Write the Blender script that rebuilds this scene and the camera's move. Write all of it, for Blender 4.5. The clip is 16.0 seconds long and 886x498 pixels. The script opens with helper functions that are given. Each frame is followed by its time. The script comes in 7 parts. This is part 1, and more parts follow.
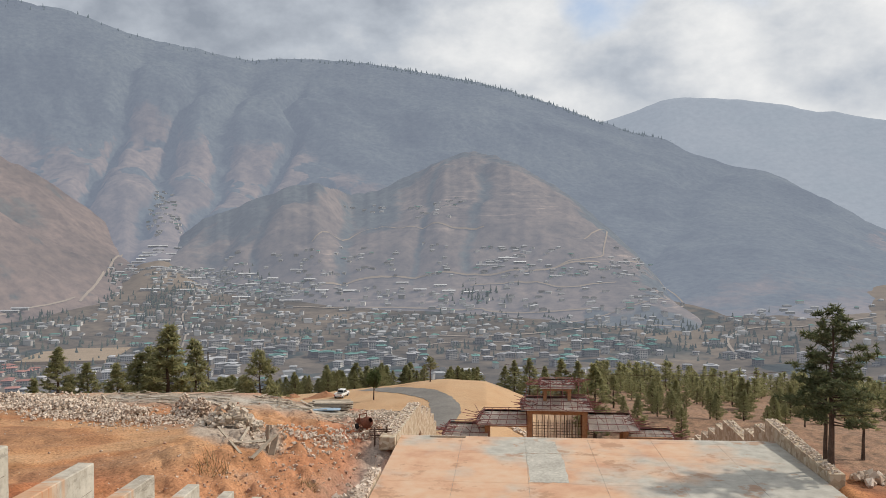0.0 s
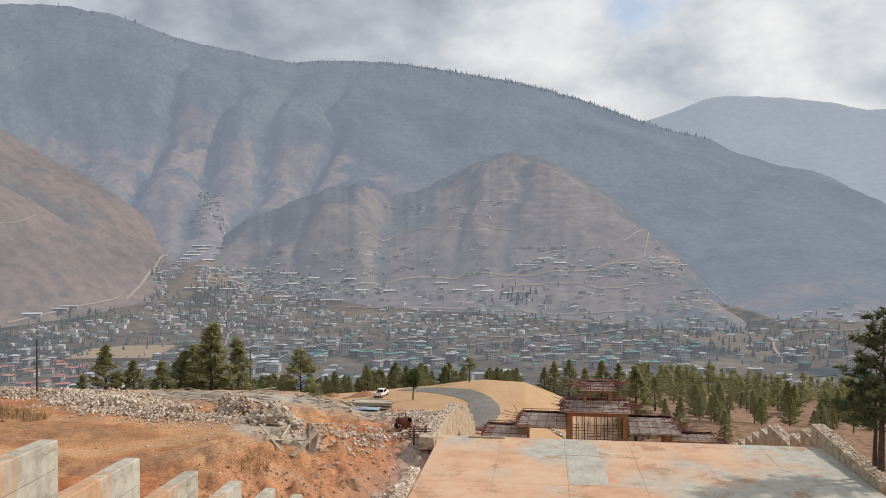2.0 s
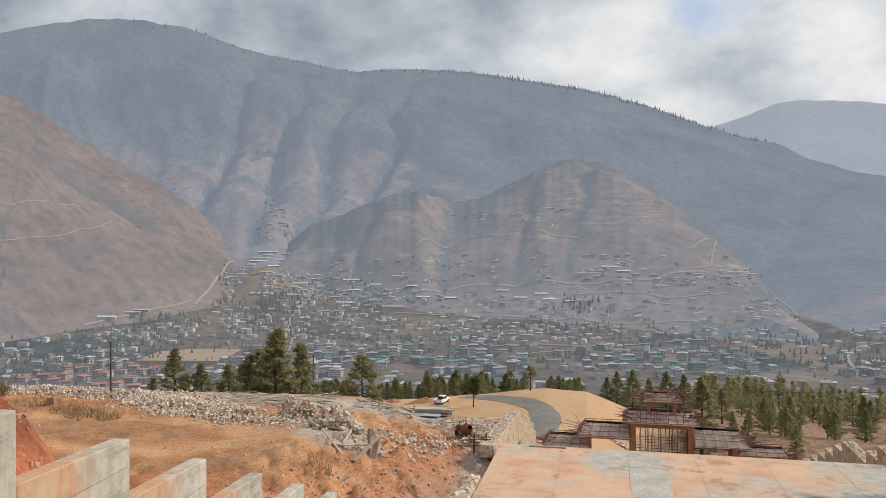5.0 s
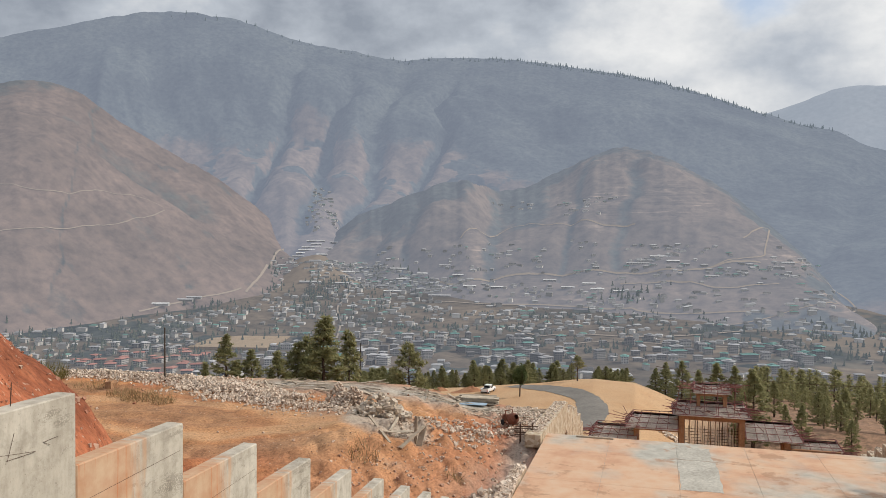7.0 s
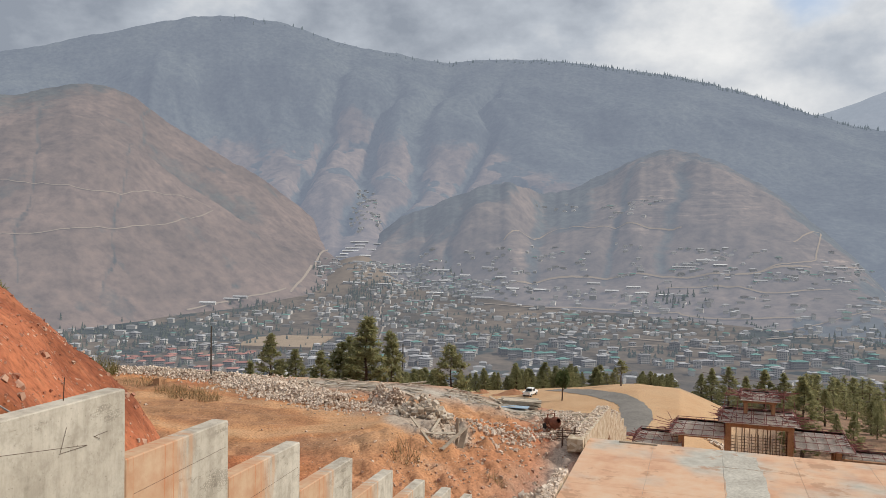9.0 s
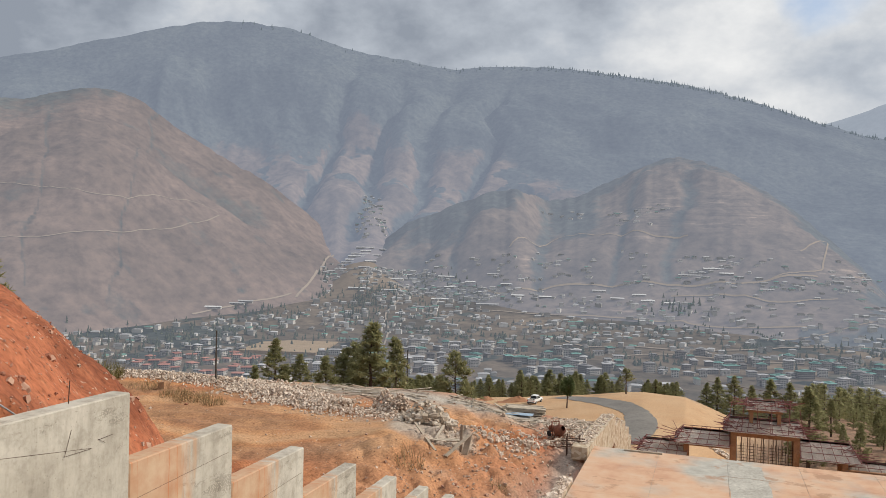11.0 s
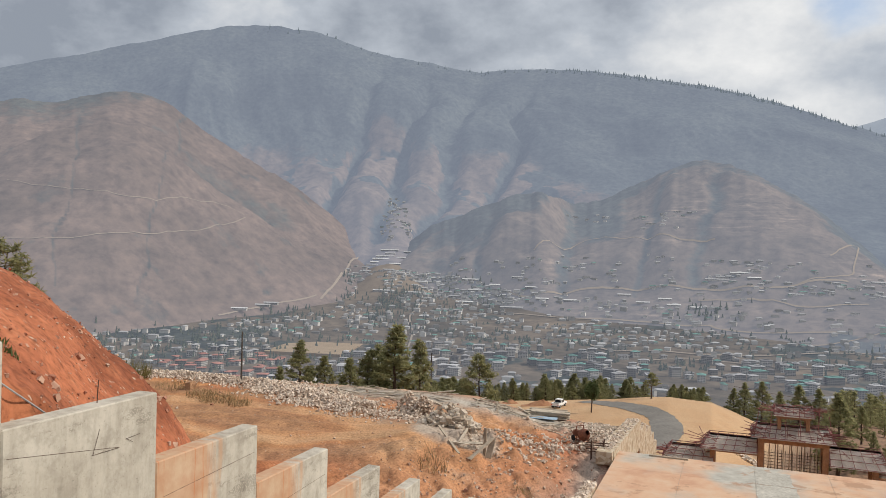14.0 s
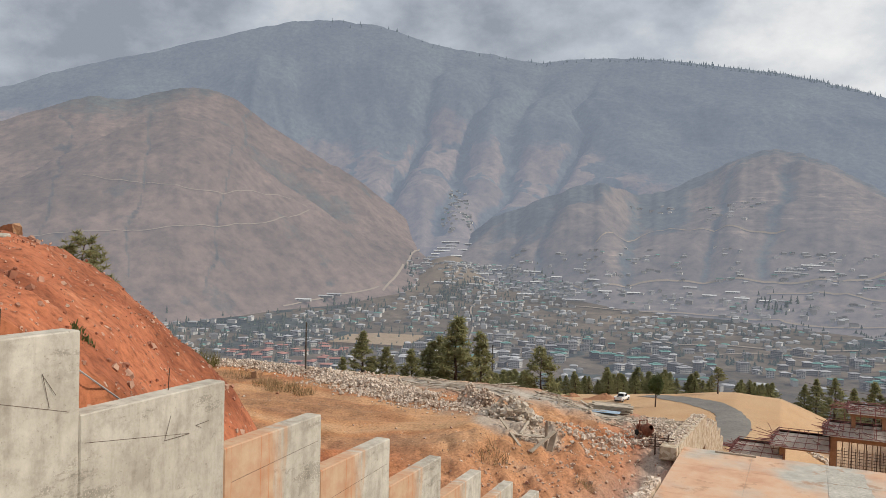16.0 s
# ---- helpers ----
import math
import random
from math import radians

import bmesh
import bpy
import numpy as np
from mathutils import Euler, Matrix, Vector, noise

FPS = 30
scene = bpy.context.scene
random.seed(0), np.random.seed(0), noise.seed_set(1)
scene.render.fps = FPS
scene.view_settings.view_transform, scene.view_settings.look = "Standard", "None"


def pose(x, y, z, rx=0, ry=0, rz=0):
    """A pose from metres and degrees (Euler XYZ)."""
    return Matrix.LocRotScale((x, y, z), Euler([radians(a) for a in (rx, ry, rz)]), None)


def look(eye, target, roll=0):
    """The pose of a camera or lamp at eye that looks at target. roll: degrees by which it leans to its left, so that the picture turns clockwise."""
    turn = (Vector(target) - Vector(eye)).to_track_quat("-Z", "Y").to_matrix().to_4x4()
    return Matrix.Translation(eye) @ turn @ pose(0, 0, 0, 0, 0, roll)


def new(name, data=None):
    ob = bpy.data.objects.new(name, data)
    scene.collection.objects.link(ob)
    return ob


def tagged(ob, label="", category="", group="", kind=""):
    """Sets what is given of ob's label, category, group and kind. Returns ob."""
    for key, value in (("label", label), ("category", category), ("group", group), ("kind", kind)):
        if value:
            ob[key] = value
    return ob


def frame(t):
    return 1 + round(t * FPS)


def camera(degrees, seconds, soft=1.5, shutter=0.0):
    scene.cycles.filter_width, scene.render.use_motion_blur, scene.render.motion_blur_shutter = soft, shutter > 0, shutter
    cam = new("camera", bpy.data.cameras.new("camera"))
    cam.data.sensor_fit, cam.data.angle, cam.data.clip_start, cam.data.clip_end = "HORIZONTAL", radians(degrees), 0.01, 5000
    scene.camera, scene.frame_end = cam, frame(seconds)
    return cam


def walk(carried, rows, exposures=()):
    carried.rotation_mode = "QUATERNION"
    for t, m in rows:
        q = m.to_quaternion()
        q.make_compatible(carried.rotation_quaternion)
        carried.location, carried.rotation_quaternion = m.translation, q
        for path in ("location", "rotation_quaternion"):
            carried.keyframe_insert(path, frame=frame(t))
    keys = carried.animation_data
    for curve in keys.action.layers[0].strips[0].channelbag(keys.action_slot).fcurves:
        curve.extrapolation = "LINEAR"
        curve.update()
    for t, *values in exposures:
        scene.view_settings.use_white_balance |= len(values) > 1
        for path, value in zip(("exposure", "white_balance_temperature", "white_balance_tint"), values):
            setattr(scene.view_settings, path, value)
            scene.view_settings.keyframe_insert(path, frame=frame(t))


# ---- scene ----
# ---------------- camera and its walk ----------------
EYE_Z = 30.0
cam = camera(58.99, 16.0, soft=0.8)
TURNS = [
    (0.0, 0.0, -0.9, 0.1), (0.5, 0.894, -0.817, -0.02), (1.0, 1.828, -0.811, -0.061), (1.5, 2.284, -0.814, 0.019),
    (2.0, 2.888, -0.867, 0.007), (2.5, 3.446, -0.883, 0.06), (3.0, 3.995, -0.881, 0.142), (3.5, 4.843, -0.229, 0.074),
    (4.0, 5.767, -0.012, -0.038), (6.5, 9.832, -1.086, -0.32), (7.0, 10.782, -1.159, -0.34), (7.5, 11.603, -1.228, -0.569),
    (8.0, 12.699, -1.091, -0.605), (8.5, 13.449, -1.091, -0.646), (9.0, 13.925, -1.046, -0.733), (11.5, 14.391, -0.547, -1.231),
    (12.0, 14.47, -0.546, -1.265), (12.5, 14.587, -0.478, -1.308), (13.0, 15.139, -0.434, -1.294), (13.5, 15.71, -0.422, -1.315),
    (14.0, 16.125, -0.435, -1.406), (14.5, 16.564, -0.443, -1.441), (15.0, 17.844, -0.511, -1.456), (15.5, 19.699, -1.095, -1.466),
    (16.0, 20.59, -1.123, -1.337)]
walk(cam, [(t, pose(0, 0, EYE_Z, 90 + p, r, y)) for t, y, p, r in TURNS])

# ---------------- light ----------------
SUN_AZ, SUN_EL = 74.0, 40.0          # degrees right of the first view, and above the horizon
scene.view_settings.exposure = 0.29


def build_world():
    w = bpy.data.worlds.new("sky")
    scene.world = w
    w.use_nodes = True
    nt = w.node_tree
    nt.nodes.clear()
    N, L = nt.nodes.new, nt.links.new
    out, bg = N("ShaderNodeOutputWorld"), N("ShaderNodeBackground")
    sky = N("ShaderNodeTexSky")
    sky.sky_type, sky.sun_disc = "NISHITA", False
    sky.sun_elevation, sky.sun_rotation = radians(SUN_EL), radians(SUN_AZ)
    sky.air_density, sky.dust_density = 1.0, 3.0
    sep = N("ShaderNodeTexCoord")
    # flatten the dome a little so that clouds stretch towards the horizon
    mp = N("ShaderNodeMapping")
    mp.inputs["Scale"].default_value = (1.0, 1.0, 1.6)
    L(sep.outputs["Generated"], mp.inputs["Vector"])
    n1, n2 = N("ShaderNodeTexNoise"), N("ShaderNodeTexNoise")
    for n, s, d in ((n1, 2.6, 8.0), (n2, 6.0, 10.0)):
        n.inputs["Scale"].default_value, n.inputs["Detail"].default_value = s, d
        n.inputs["Roughness"].default_value = 0.56
        L(mp.outputs["Vector"], n.inputs["Vector"])

    def lobe(az, el, wide, gain):
        d = N("ShaderNodeVectorMath")
        d.operation = "DOT_PRODUCT"
        a, e = radians(az), radians(el)
        d.inputs[1].default_value = (math.sin(a) * math.cos(e), math.cos(a) * math.cos(e), math.sin(e))
        L(sep.outputs["Generated"], d.inputs[0])
        m = N("ShaderNodeMapRange")
        m.interpolation_type = "SMOOTHSTEP"
        m.inputs["From Min"].default_value, m.inputs["From Max"].default_value = math.cos(radians(wide)), 1.0
        m.inputs["To Min"].default_value, m.inputs["To Max"].default_value = 0.0, gain
        L(d.outputs["Value"], m.inputs["Value"])
        return m.outputs["Result"]

    def add(a, b, op="ADD"):
        m = N("ShaderNodeMath")
        m.operation = op
        for i, v in enumerate((a, b)):
            if isinstance(v, (int, float)):
                m.inputs[i].default_value = v
            else:
                L(v, m.inputs[i])
        return m.outputs[0]

    # how much cloud: nearly everywhere, thin where the blue shows
    cover = add(n1.outputs["Fac"], 0.36)
    for hole in ((12.0, 17.0, 6.0, -0.33), (20.0, 15.5, 4.5, -0.28)):
        cover = add(cover, lobe(*hole))
    cm = N("ShaderNodeMapRange")
    cm.interpolation_type = "SMOOTHSTEP"
    cm.inputs["From Min"].default_value, cm.inputs["From Max"].default_value = 0.42, 0.62
    L(cover, cm.inputs["Value"])
    # cloud brightness: dark bellies away from the sun, bright tops towards it
    tone = add(add(add(n2.outputs["Fac"], -0.5), 1.55, "MULTIPLY"), 0.46)
    for spot_ in ((75.0, 35.0, 80.0, 0.34), (3.0, 12.5, 13.0, 0.10), (22.0, 20.0, 11.0, 0.12), (-12.0, 18.5, 13.0, -0.26), (-24.0, 17.0, 9.0, -0.08), (-47.0, 14.0, 15.0, -0.27), (15.0, 11.5, 9.0, 0.02)):
        tone = add(tone, lobe(*spot_))
    ramp = N("ShaderNodeValToRGB")
    r = ramp.color_ramp
    r.elements[0].position, r.elements[0].color = 0.12, (0.25, 0.28, 0.33, 1)
    r.elements[1].position, r.elements[1].color = 1.0, (0.86, 0.85, 0.83, 1)
    for at_, c_ in ((0.42, (0.42, 0.455, 0.505, 1)), (0.72, (0.66, 0.67, 0.68, 1))):
        r.elements.new(at_).color = c_
    L(tone, ramp.inputs["Fac"])
    sc = N("ShaderNodeVectorMath")
    sc.operation = "SCALE"
    sc.inputs["Scale"].default_value = 0.13
    L(sky.outputs["Color"], sc.inputs[0])
    mix = N("ShaderNodeMix")
    mix.data_type = "RGBA"
    L(cm.outputs["Result"], mix.inputs["Factor"])
    L(sc.outputs["Vector"], mix.inputs["A"])
    L(ramp.outputs["Color"], mix.inputs["B"])
    L(mix.outputs["Result"], bg.inputs["Color"])
    bg.inputs["Strength"].default_value = 0.95
    L(bg.outputs[0], out.inputs["Surface"])


build_world()
sun = new("sun", bpy.data.lights.new("sun", "SUN"))
sun.data.energy, sun.data.angle, sun.data.color = 2.4, radians(2.0), (1.0, 0.93, 0.82)
sun_dir = Vector((math.sin(radians(SUN_AZ)) * math.cos(radians(SUN_EL)), math.cos(radians(SUN_AZ)) * math.cos(radians(SUN_EL)), math.sin(radians(SUN_EL))))
sun.matrix_world = look(Vector((60, 20, 120)), Vector((60, 20, 120)) - sun_dir)


# ---------------- materials ----------------
def material(name, build, rough=0.9, metal=0.0, bump=0.3, bump_scale=20.0, bump_dist=0.02):
    """A principled material; build(n, l, coord) returns the socket of its base colour."""
    m = bpy.data.materials.new(name)
    m.use_nodes = True
    nt = m.node_tree
    n, l = nt.nodes.new, nt.links.new
    p = nt.nodes["Principled BSDF"]
    p.inputs["Roughness"].default_value, p.inputs["Metallic"].default_value = rough, metal
    p.inputs["Specular IOR Level"].default_value = 0.25
    coord = n("ShaderNodeTexCoord").outputs["Object"]
    col = build(n, l, coord)
    if isinstance(col, tuple):
        p.inputs["Base Color"].default_value = col
    else:
        l(col, p.inputs["Base Color"])
    if bump:
        t = n("ShaderNodeTexNoise")
        t.inputs["Scale"].default_value, t.inputs["Detail"].default_value = bump_scale, 6.0
        l(coord, t.inputs["Vector"])
        b = n("ShaderNodeBump")
        b.inputs["Strength"].default_value, b.inputs["Distance"].default_value = bump, bump_dist
        l(t.outputs["Fac"], b.inputs["Height"])
        l(b.outputs["Normal"], p.inputs["Normal"])
    return m


def noise_of(n, l, coord, scale, detail=5.0, rough=0.55):
    t = n("ShaderNodeTexNoise")
    t.inputs["Scale"].default_value, t.inputs["Detail"].default_value, t.inputs["Roughness"].default_value = scale, detail, rough
    l(coord, t.inputs["Vector"])
    return t.outputs["Fac"]


def ramp_of(n, l, fac, *stops):
    r = n("ShaderNodeValToRGB")
    r.color_ramp.elements[0].position, r.color_ramp.elements[0].color = stops[0][0], (*stops[0][1], 1)
    r.color_ramp.elements[1].position, r.color_ramp.elements[1].color = stops[-1][0], (*stops[-1][1], 1)
    for pos, c in stops[1:-1]:
        r.color_ramp.elements.new(pos).color = (*c, 1)
    l(fac, r.inputs["Fac"])
    return r.outputs["Color"]


def mix_of(n, l, fac, a, b, kind="MIX"):
    m = n("ShaderNodeMix")
    m.data_type, m.blend_type = "RGBA", kind
    for key, v in (("Factor", fac), ("A", a), ("B", b)):
        if isinstance(v, (int, float)):
            m.inputs[key].default_value = v
        elif isinstance(v, tuple):
            m.inputs[key].default_value = (*v, 1) if len(v) == 3 else v
        else:
            l(v, m.inputs[key])
    return m.outputs["Result"]


def random_of(n):
    return n("ShaderNodeObjectInfo").outputs["Random"]


def two_tone(a, b, scale, fine=8.0, spread=0.25):
    """Two colours by a broad noise, with a finer grain in brightness over them."""
    def build(n, l, c):
        base = ramp_of(n, l, noise_of(n, l, c, scale), (0.5 - spread, a), (0.5 + spread, b))
        grain = ramp_of(n, l, noise_of(n, l, c, scale * fine, 8.0, 0.65), (0.3, (0.72, 0.72, 0.72)), (0.7, (1.15, 1.15, 1.15)))
        return mix_of(n, l, 1.0, base, grain, "MULTIPLY")
    return build


def varied(a, b, scale=3.0):
    """Each object of its own tone between a and b, with some grain."""
    def build(n, l, c):
        base = ramp_of(n, l, random_of(n), (0.0, a), (1.0, b))
        grain = ramp_of(n, l, noise_of(n, l, c, scale, 6.0, 0.6), (0.3, (0.75, 0.75, 0.75)), (0.7, (1.12, 1.12, 1.12)))
        return mix_of(n, l, 1.0, base, grain, "MULTIPLY")
    return build


def island(a, b, scale=3.0):
    def build(n, l, c):
        base = ramp_of(n, l, n("ShaderNodeNewGeometry").outputs["Random Per Island"], (0.0, a), (1.0, b))
        grain = ramp_of(n, l, noise_of(n, l, c, scale, 6.0, 0.6), (0.3, (0.75, 0.75, 0.75)), (0.7, (1.12, 1.12, 1.12)))
        return mix_of(n, l, 1.0, base, grain, "MULTIPLY")
    return build




def ground_colour(n, l, c):
    """Soils by the sheet's own attribute 'soil': red = orange earth, green = pale gravel, blue = woodland floor; none of them: dry grass and town earth."""
    att = n("ShaderNodeVertexColor")
    att.layer_name = "soil"
    sep = n("ShaderNodeSeparateColor")
    l(att.outputs["Color"], sep.inputs["Color"])
    big, mid, fine = noise_of(n, l, c, 0.12, 6.0), noise_of(n, l, c, 0.9, 7.0, 0.6), noise_of(n, l, c, 6.0, 8.0, 0.7)
    orange = ramp_of(n, l, big, (0.34, (0.32, 0.135, 0.065)), (0.46, (0.45, 0.20, 0.086)), (0.6, (0.48, 0.24, 0.108)), (0.72, (0.42, 0.225, 0.12)))
    red = ramp_of(n, l, mid, (0.35, (0.33, 0.105, 0.05)), (0.6, (0.40, 0.140, 0.068)), (0.75, (0.46, 0.205, 0.11)))
    tan = ramp_of(n, l, big, (0.35, (0.45, 0.275, 0.15)), (0.65, (0.49, 0.325, 0.19)))
    tone = n("ShaderNodeVertexColor")
    tone.layer_name = "tone"
    ts = n("ShaderNodeSeparateColor")
    l(tone.outputs["Color"], ts.inputs["Color"])
    patch = ramp_of(n, l, noise_of(n, l, c, 0.35, 7.0, 0.62), (0.38, (0.62, 0.58, 0.56)), (0.52, (1, 1, 1)), (0.68, (1.12, 1.12, 1.1)))
    orange = mix_of(n, l, 1.0, orange, patch, "MULTIPLY")
    red = mix_of(n, l, 1.0, red, patch, "MULTIPLY")
    earth = mix_of(n, l, ts.outputs["Red"], orange, red)
    brown = ramp_of(n, l, mid, (0.35, (0.20, 0.115, 0.07)), (0.65, (0.40, 0.23, 0.125)))
    half = n("ShaderNodeMath")
    half.operation = "MULTIPLY"
    half.inputs[1].default_value = 0.65
    l(ts.outputs["Blue"], half.inputs[0])
    earth = mix_of(n, l, half.outputs[0], earth, brown)
    earth = mix_of(n, l, ts.outputs["Green"], earth, tan)
    gravel = ramp_of(n, l, mid, (0.3, (0.27, 0.25, 0.22)), (0.7, (0.46, 0.42, 0.36)))
    wood = ramp_of(n, l, mid, (0.3, (0.11, 0.075, 0.05)), (0.58, (0.30, 0.178, 0.115)), (0.75, (0.26, 0.19, 0.115)))
    town = ramp_of(n, l, noise_of(n, l, c, 0.028, 9.0, 0.68), (0.36, (0.095, 0.097, 0.092)), (0.5, (0.145, 0.138, 0.130)), (0.62, (0.23, 0.205, 0.175)))
    col = mix_of(n, l, sep.outputs["Blue"], town, wood)
    col = mix_of(n, l, sep.outputs["Red"], col, earth)
    col = mix_of(n, l, sep.outputs["Green"], col, gravel)
    grain = ramp_of(n, l, fine, (0.32, (0.5, 0.48, 0.47)), (0.5, (1, 1, 1)), (0.68, (1.3, 1.3, 1.3)))
    col = mix_of(n, l, 1.0, col, grain, "MULTIPLY")
    v = n("ShaderNodeTexVoronoi")
    v.inputs["Scale"].default_value = 3.2
    l(c, v.inputs["Vector"])
    chip = ramp_of(n, l, v.outputs["Distance"], (0.10, (1, 1, 1)), (0.17, (0, 0, 0)))
    some = ramp_of(n, l, noise_of(n, l, c, 0.5, 5.0), (0.5, (0, 0, 0)), (0.58, (0.8, 0.8, 0.8)))
    both = mix_of(n, l, 1.0, chip, some, "MULTIPLY")
    both = mix_of(n, l, 1.0, both, sep.outputs["Red"], "MULTIPLY")
    return mix_of(n, l, both, col, (0.52, 0.42, 0.33))


M_GROUND = material("ground_earth", ground_colour, 0.95, bump=0.6, bump_scale=3.0, bump_dist=0.12)


def mountain_colour(grass_a, grass_b, strata=0.0):
    def build(n, l, c):
        """Dry grass, broken conifer forest where the sheet's attribute 'soil' is blue, bare earth where it is red; green lets contour terraces through."""
        att = n("ShaderNodeVertexColor")
        att.layer_name = "soil"
        sep = n("ShaderNodeSeparateColor")
        l(att.outputs["Color"], sep.inputs["Color"])
        grass = ramp_of(n, l, noise_of(n, l, c, 0.0045, 9.0, 0.62), (0.35, grass_a), (0.65, grass_b))
        fleck = ramp_of(n, l, noise_of(n, l, c, 0.03, 8.0, 0.72), (0.35, (0.62, 0.62, 0.64)), (0.52, (1, 1, 1)), (0.68, (1.3, 1.27, 1.22)))
        grass = mix_of(n, l, 1.0, grass, fleck, "MULTIPLY")
        if strata:
            mp = n("ShaderNodeMapping")
            mp.inputs["Scale"].default_value = (0.05, 0.05, 1.0)
            l(c, mp.inputs["Vector"])
            band = noise_of(n, l, mp.outputs["Vector"], 0.12, 6.0, 0.7)
            line = ramp_of(n, l, band, (0.40, (0.72, 0.73, 0.75)), (0.48, (1, 1, 1)), (0.57, (1, 1, 1)), (0.63, (1.0 + strata, 1.0 + 0.93 * strata, 1.0 + 0.85 * strata)))
            line = mix_of(n, l, sep.outputs["Green"], (1, 1, 1), line)
            grass = mix_of(n, l, 1.0, grass, line, "MULTIPLY")
        wood = ramp_of(n, l, noise_of(n, l, c, 0.045, 8.0, 0.72), (0.35, (0.030, 0.037, 0.040)), (0.65, (0.070, 0.079, 0.076)))
        broad = ramp_of(n, l, noise_of(n, l, c, 0.0035, 6.0, 0.6), (0.36, (0.7, 0.71, 0.73)), (0.5, (1, 1, 1)), (0.64, (1.25, 1.22, 1.16)))
        wood = mix_of(n, l, 1.0, wood, broad, "MULTIPLY")
        edge = n("ShaderNodeMath")
        edge.operation = "MULTIPLY_ADD"
        edge.inputs[1].default_value = 0.9
        l(noise_of(n, l, c, 0.02, 8.0, 0.7), edge.inputs[0])
        l(sep.outputs["Blue"], edge.inputs[2])
        patchy = ramp_of(n, l, edge.outputs[0], (0.72, (0, 0, 0)), (1.0, (1, 1, 1)))
        col = mix_of(n, l, patchy, grass, wood)
        return mix_of(n, l, sep.outputs["Red"], col, (0.30, 0.235, 0.175))
    return build


def haze_material(name, build, glow):
    """Earth, forest and houses of the backdrop, with haze painted in as even emission."""
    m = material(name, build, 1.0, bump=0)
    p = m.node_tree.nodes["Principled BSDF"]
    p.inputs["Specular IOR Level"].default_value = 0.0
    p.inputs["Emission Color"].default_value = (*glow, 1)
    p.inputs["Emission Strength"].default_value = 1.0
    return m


# each slope's last colour is its haze, emitted as a flat bluish veil
M_MOUNTAIN = haze_material("far_mountain", mountain_colour((0.080, 0.065, 0.055), (0.135, 0.104, 0.084)), (0.140, 0.160, 0.203))
M_FOOT = haze_material("far_foothills", mountain_colour((0.080, 0.066, 0.056), (0.138, 0.108, 0.088), 0.8), (0.122, 0.135, 0.164))
M_SPUR = haze_material("far_spur", mountain_colour((0.088, 0.066, 0.055), (0.150, 0.110, 0.092), 0.35), (0.104, 0.110, 0.127))
M_VALLEY = haze_material("far_valley", mountain_colour((0.075, 0.066, 0.056), (0.15, 0.122, 0.097)), (0.052, 0.059, 0.072))
M_RIDGE = haze_material("far_ridge", two_tone((0.09, 0.10, 0.10), (0.12, 0.12, 0.12), 0.004), (0.225, 0.255, 0.305))
M_CONCRETE = material("raw_concrete", two_tone((0.34, 0.32, 0.28), (0.50, 0.47, 0.41), 0.7), 0.85, bump=0.25, bump_scale=9.0)
M_ASPHALT = material("asphalt", two_tone((0.155, 0.143, 0.13), (0.23, 0.213, 0.192), 0.3), 0.85, bump=0.2)
M_STONE = material("rubble_stone", varied((0.42, 0.34, 0.26), (0.66, 0.58, 0.49)), 0.9, bump=0.4)
M_STONES = material("loose_stones", island((0.40, 0.30, 0.225), (0.72, 0.61, 0.51)), 0.9, bump=0.4)
M_TIMBER = material("weathered_timber", varied((0.27, 0.215, 0.16), (0.56, 0.48, 0.38)), 0.85)
M_BARK = material("pine_bark", two_tone((0.05, 0.035, 0.028), (0.15, 0.10, 0.075), 2.0), 0.95)


def leaf_material(name, a, b, through_light=0.45):
    """Leaves that let part of the light through."""
    m = material(name, island(a, b, 0.8), 0.6, bump=0)
    nt = m.node_tree
    p, out = nt.nodes["Principled BSDF"], nt.nodes["Material Output"]
    tr, mx = nt.nodes.new("ShaderNodeBsdfTranslucent"), nt.nodes.new("ShaderNodeMixShader")
    nt.links.new(p.inputs["Base Color"].links[0].from_socket, tr.inputs["Color"])
    mx.inputs[0].default_value = through_light
    nt.links.new(p.outputs[0], mx.inputs[1])
    nt.links.new(tr.outputs[0], mx.inputs[2])
    nt.links.new(mx.outputs[0], out.inputs["Surface"])
    return m


M_NEEDLES = leaf_material("pine_needles", (0.25, 0.25, 0.12), (0.42, 0.40, 0.21), 0.65)
M_NEEDLES_DARK = leaf_material("dark_pine_needles", (0.09, 0.11, 0.055), (0.18, 0.195, 0.10), 0.5)
# blue-grey emission on town walls, roofs and panes stands in for haze
TOWN_HAZE = (0.040, 0.046, 0.058)
M_PLASTER = haze_material("painted_plaster", varied((0.20, 0.187, 0.172), (0.54, 0.515, 0.48), 0.2), TOWN_HAZE)
M_ROOF = haze_material("metal_roof", varied((0.13, 0.125, 0.125), (0.45, 0.45, 0.46), 0.3), TOWN_HAZE)
M_ROOF_PALE = haze_material("pale_metal_roof", varied((0.30, 0.30, 0.31), (0.58, 0.58, 0.58), 0.2), TOWN_HAZE)
M_ROOF_GREEN = haze_material("green_metal_roof", varied((0.10, 0.19, 0.175), (0.17, 0.31, 0.28), 0.3), TOWN_HAZE)
M_ROOF_RED = haze_material("red_metal_roof", varied((0.28, 0.14, 0.115), (0.40, 0.21, 0.175), 0.3), TOWN_HAZE)
M_PANE = haze_material("dark_window_glass", lambda n, l, c: (0.10, 0.105, 0.11, 1), TOWN_HAZE)
M_RIM = material("wheel_steel", lambda n, l, c: (0.45, 0.45, 0.45, 1), 0.4, 0.6, bump=0)
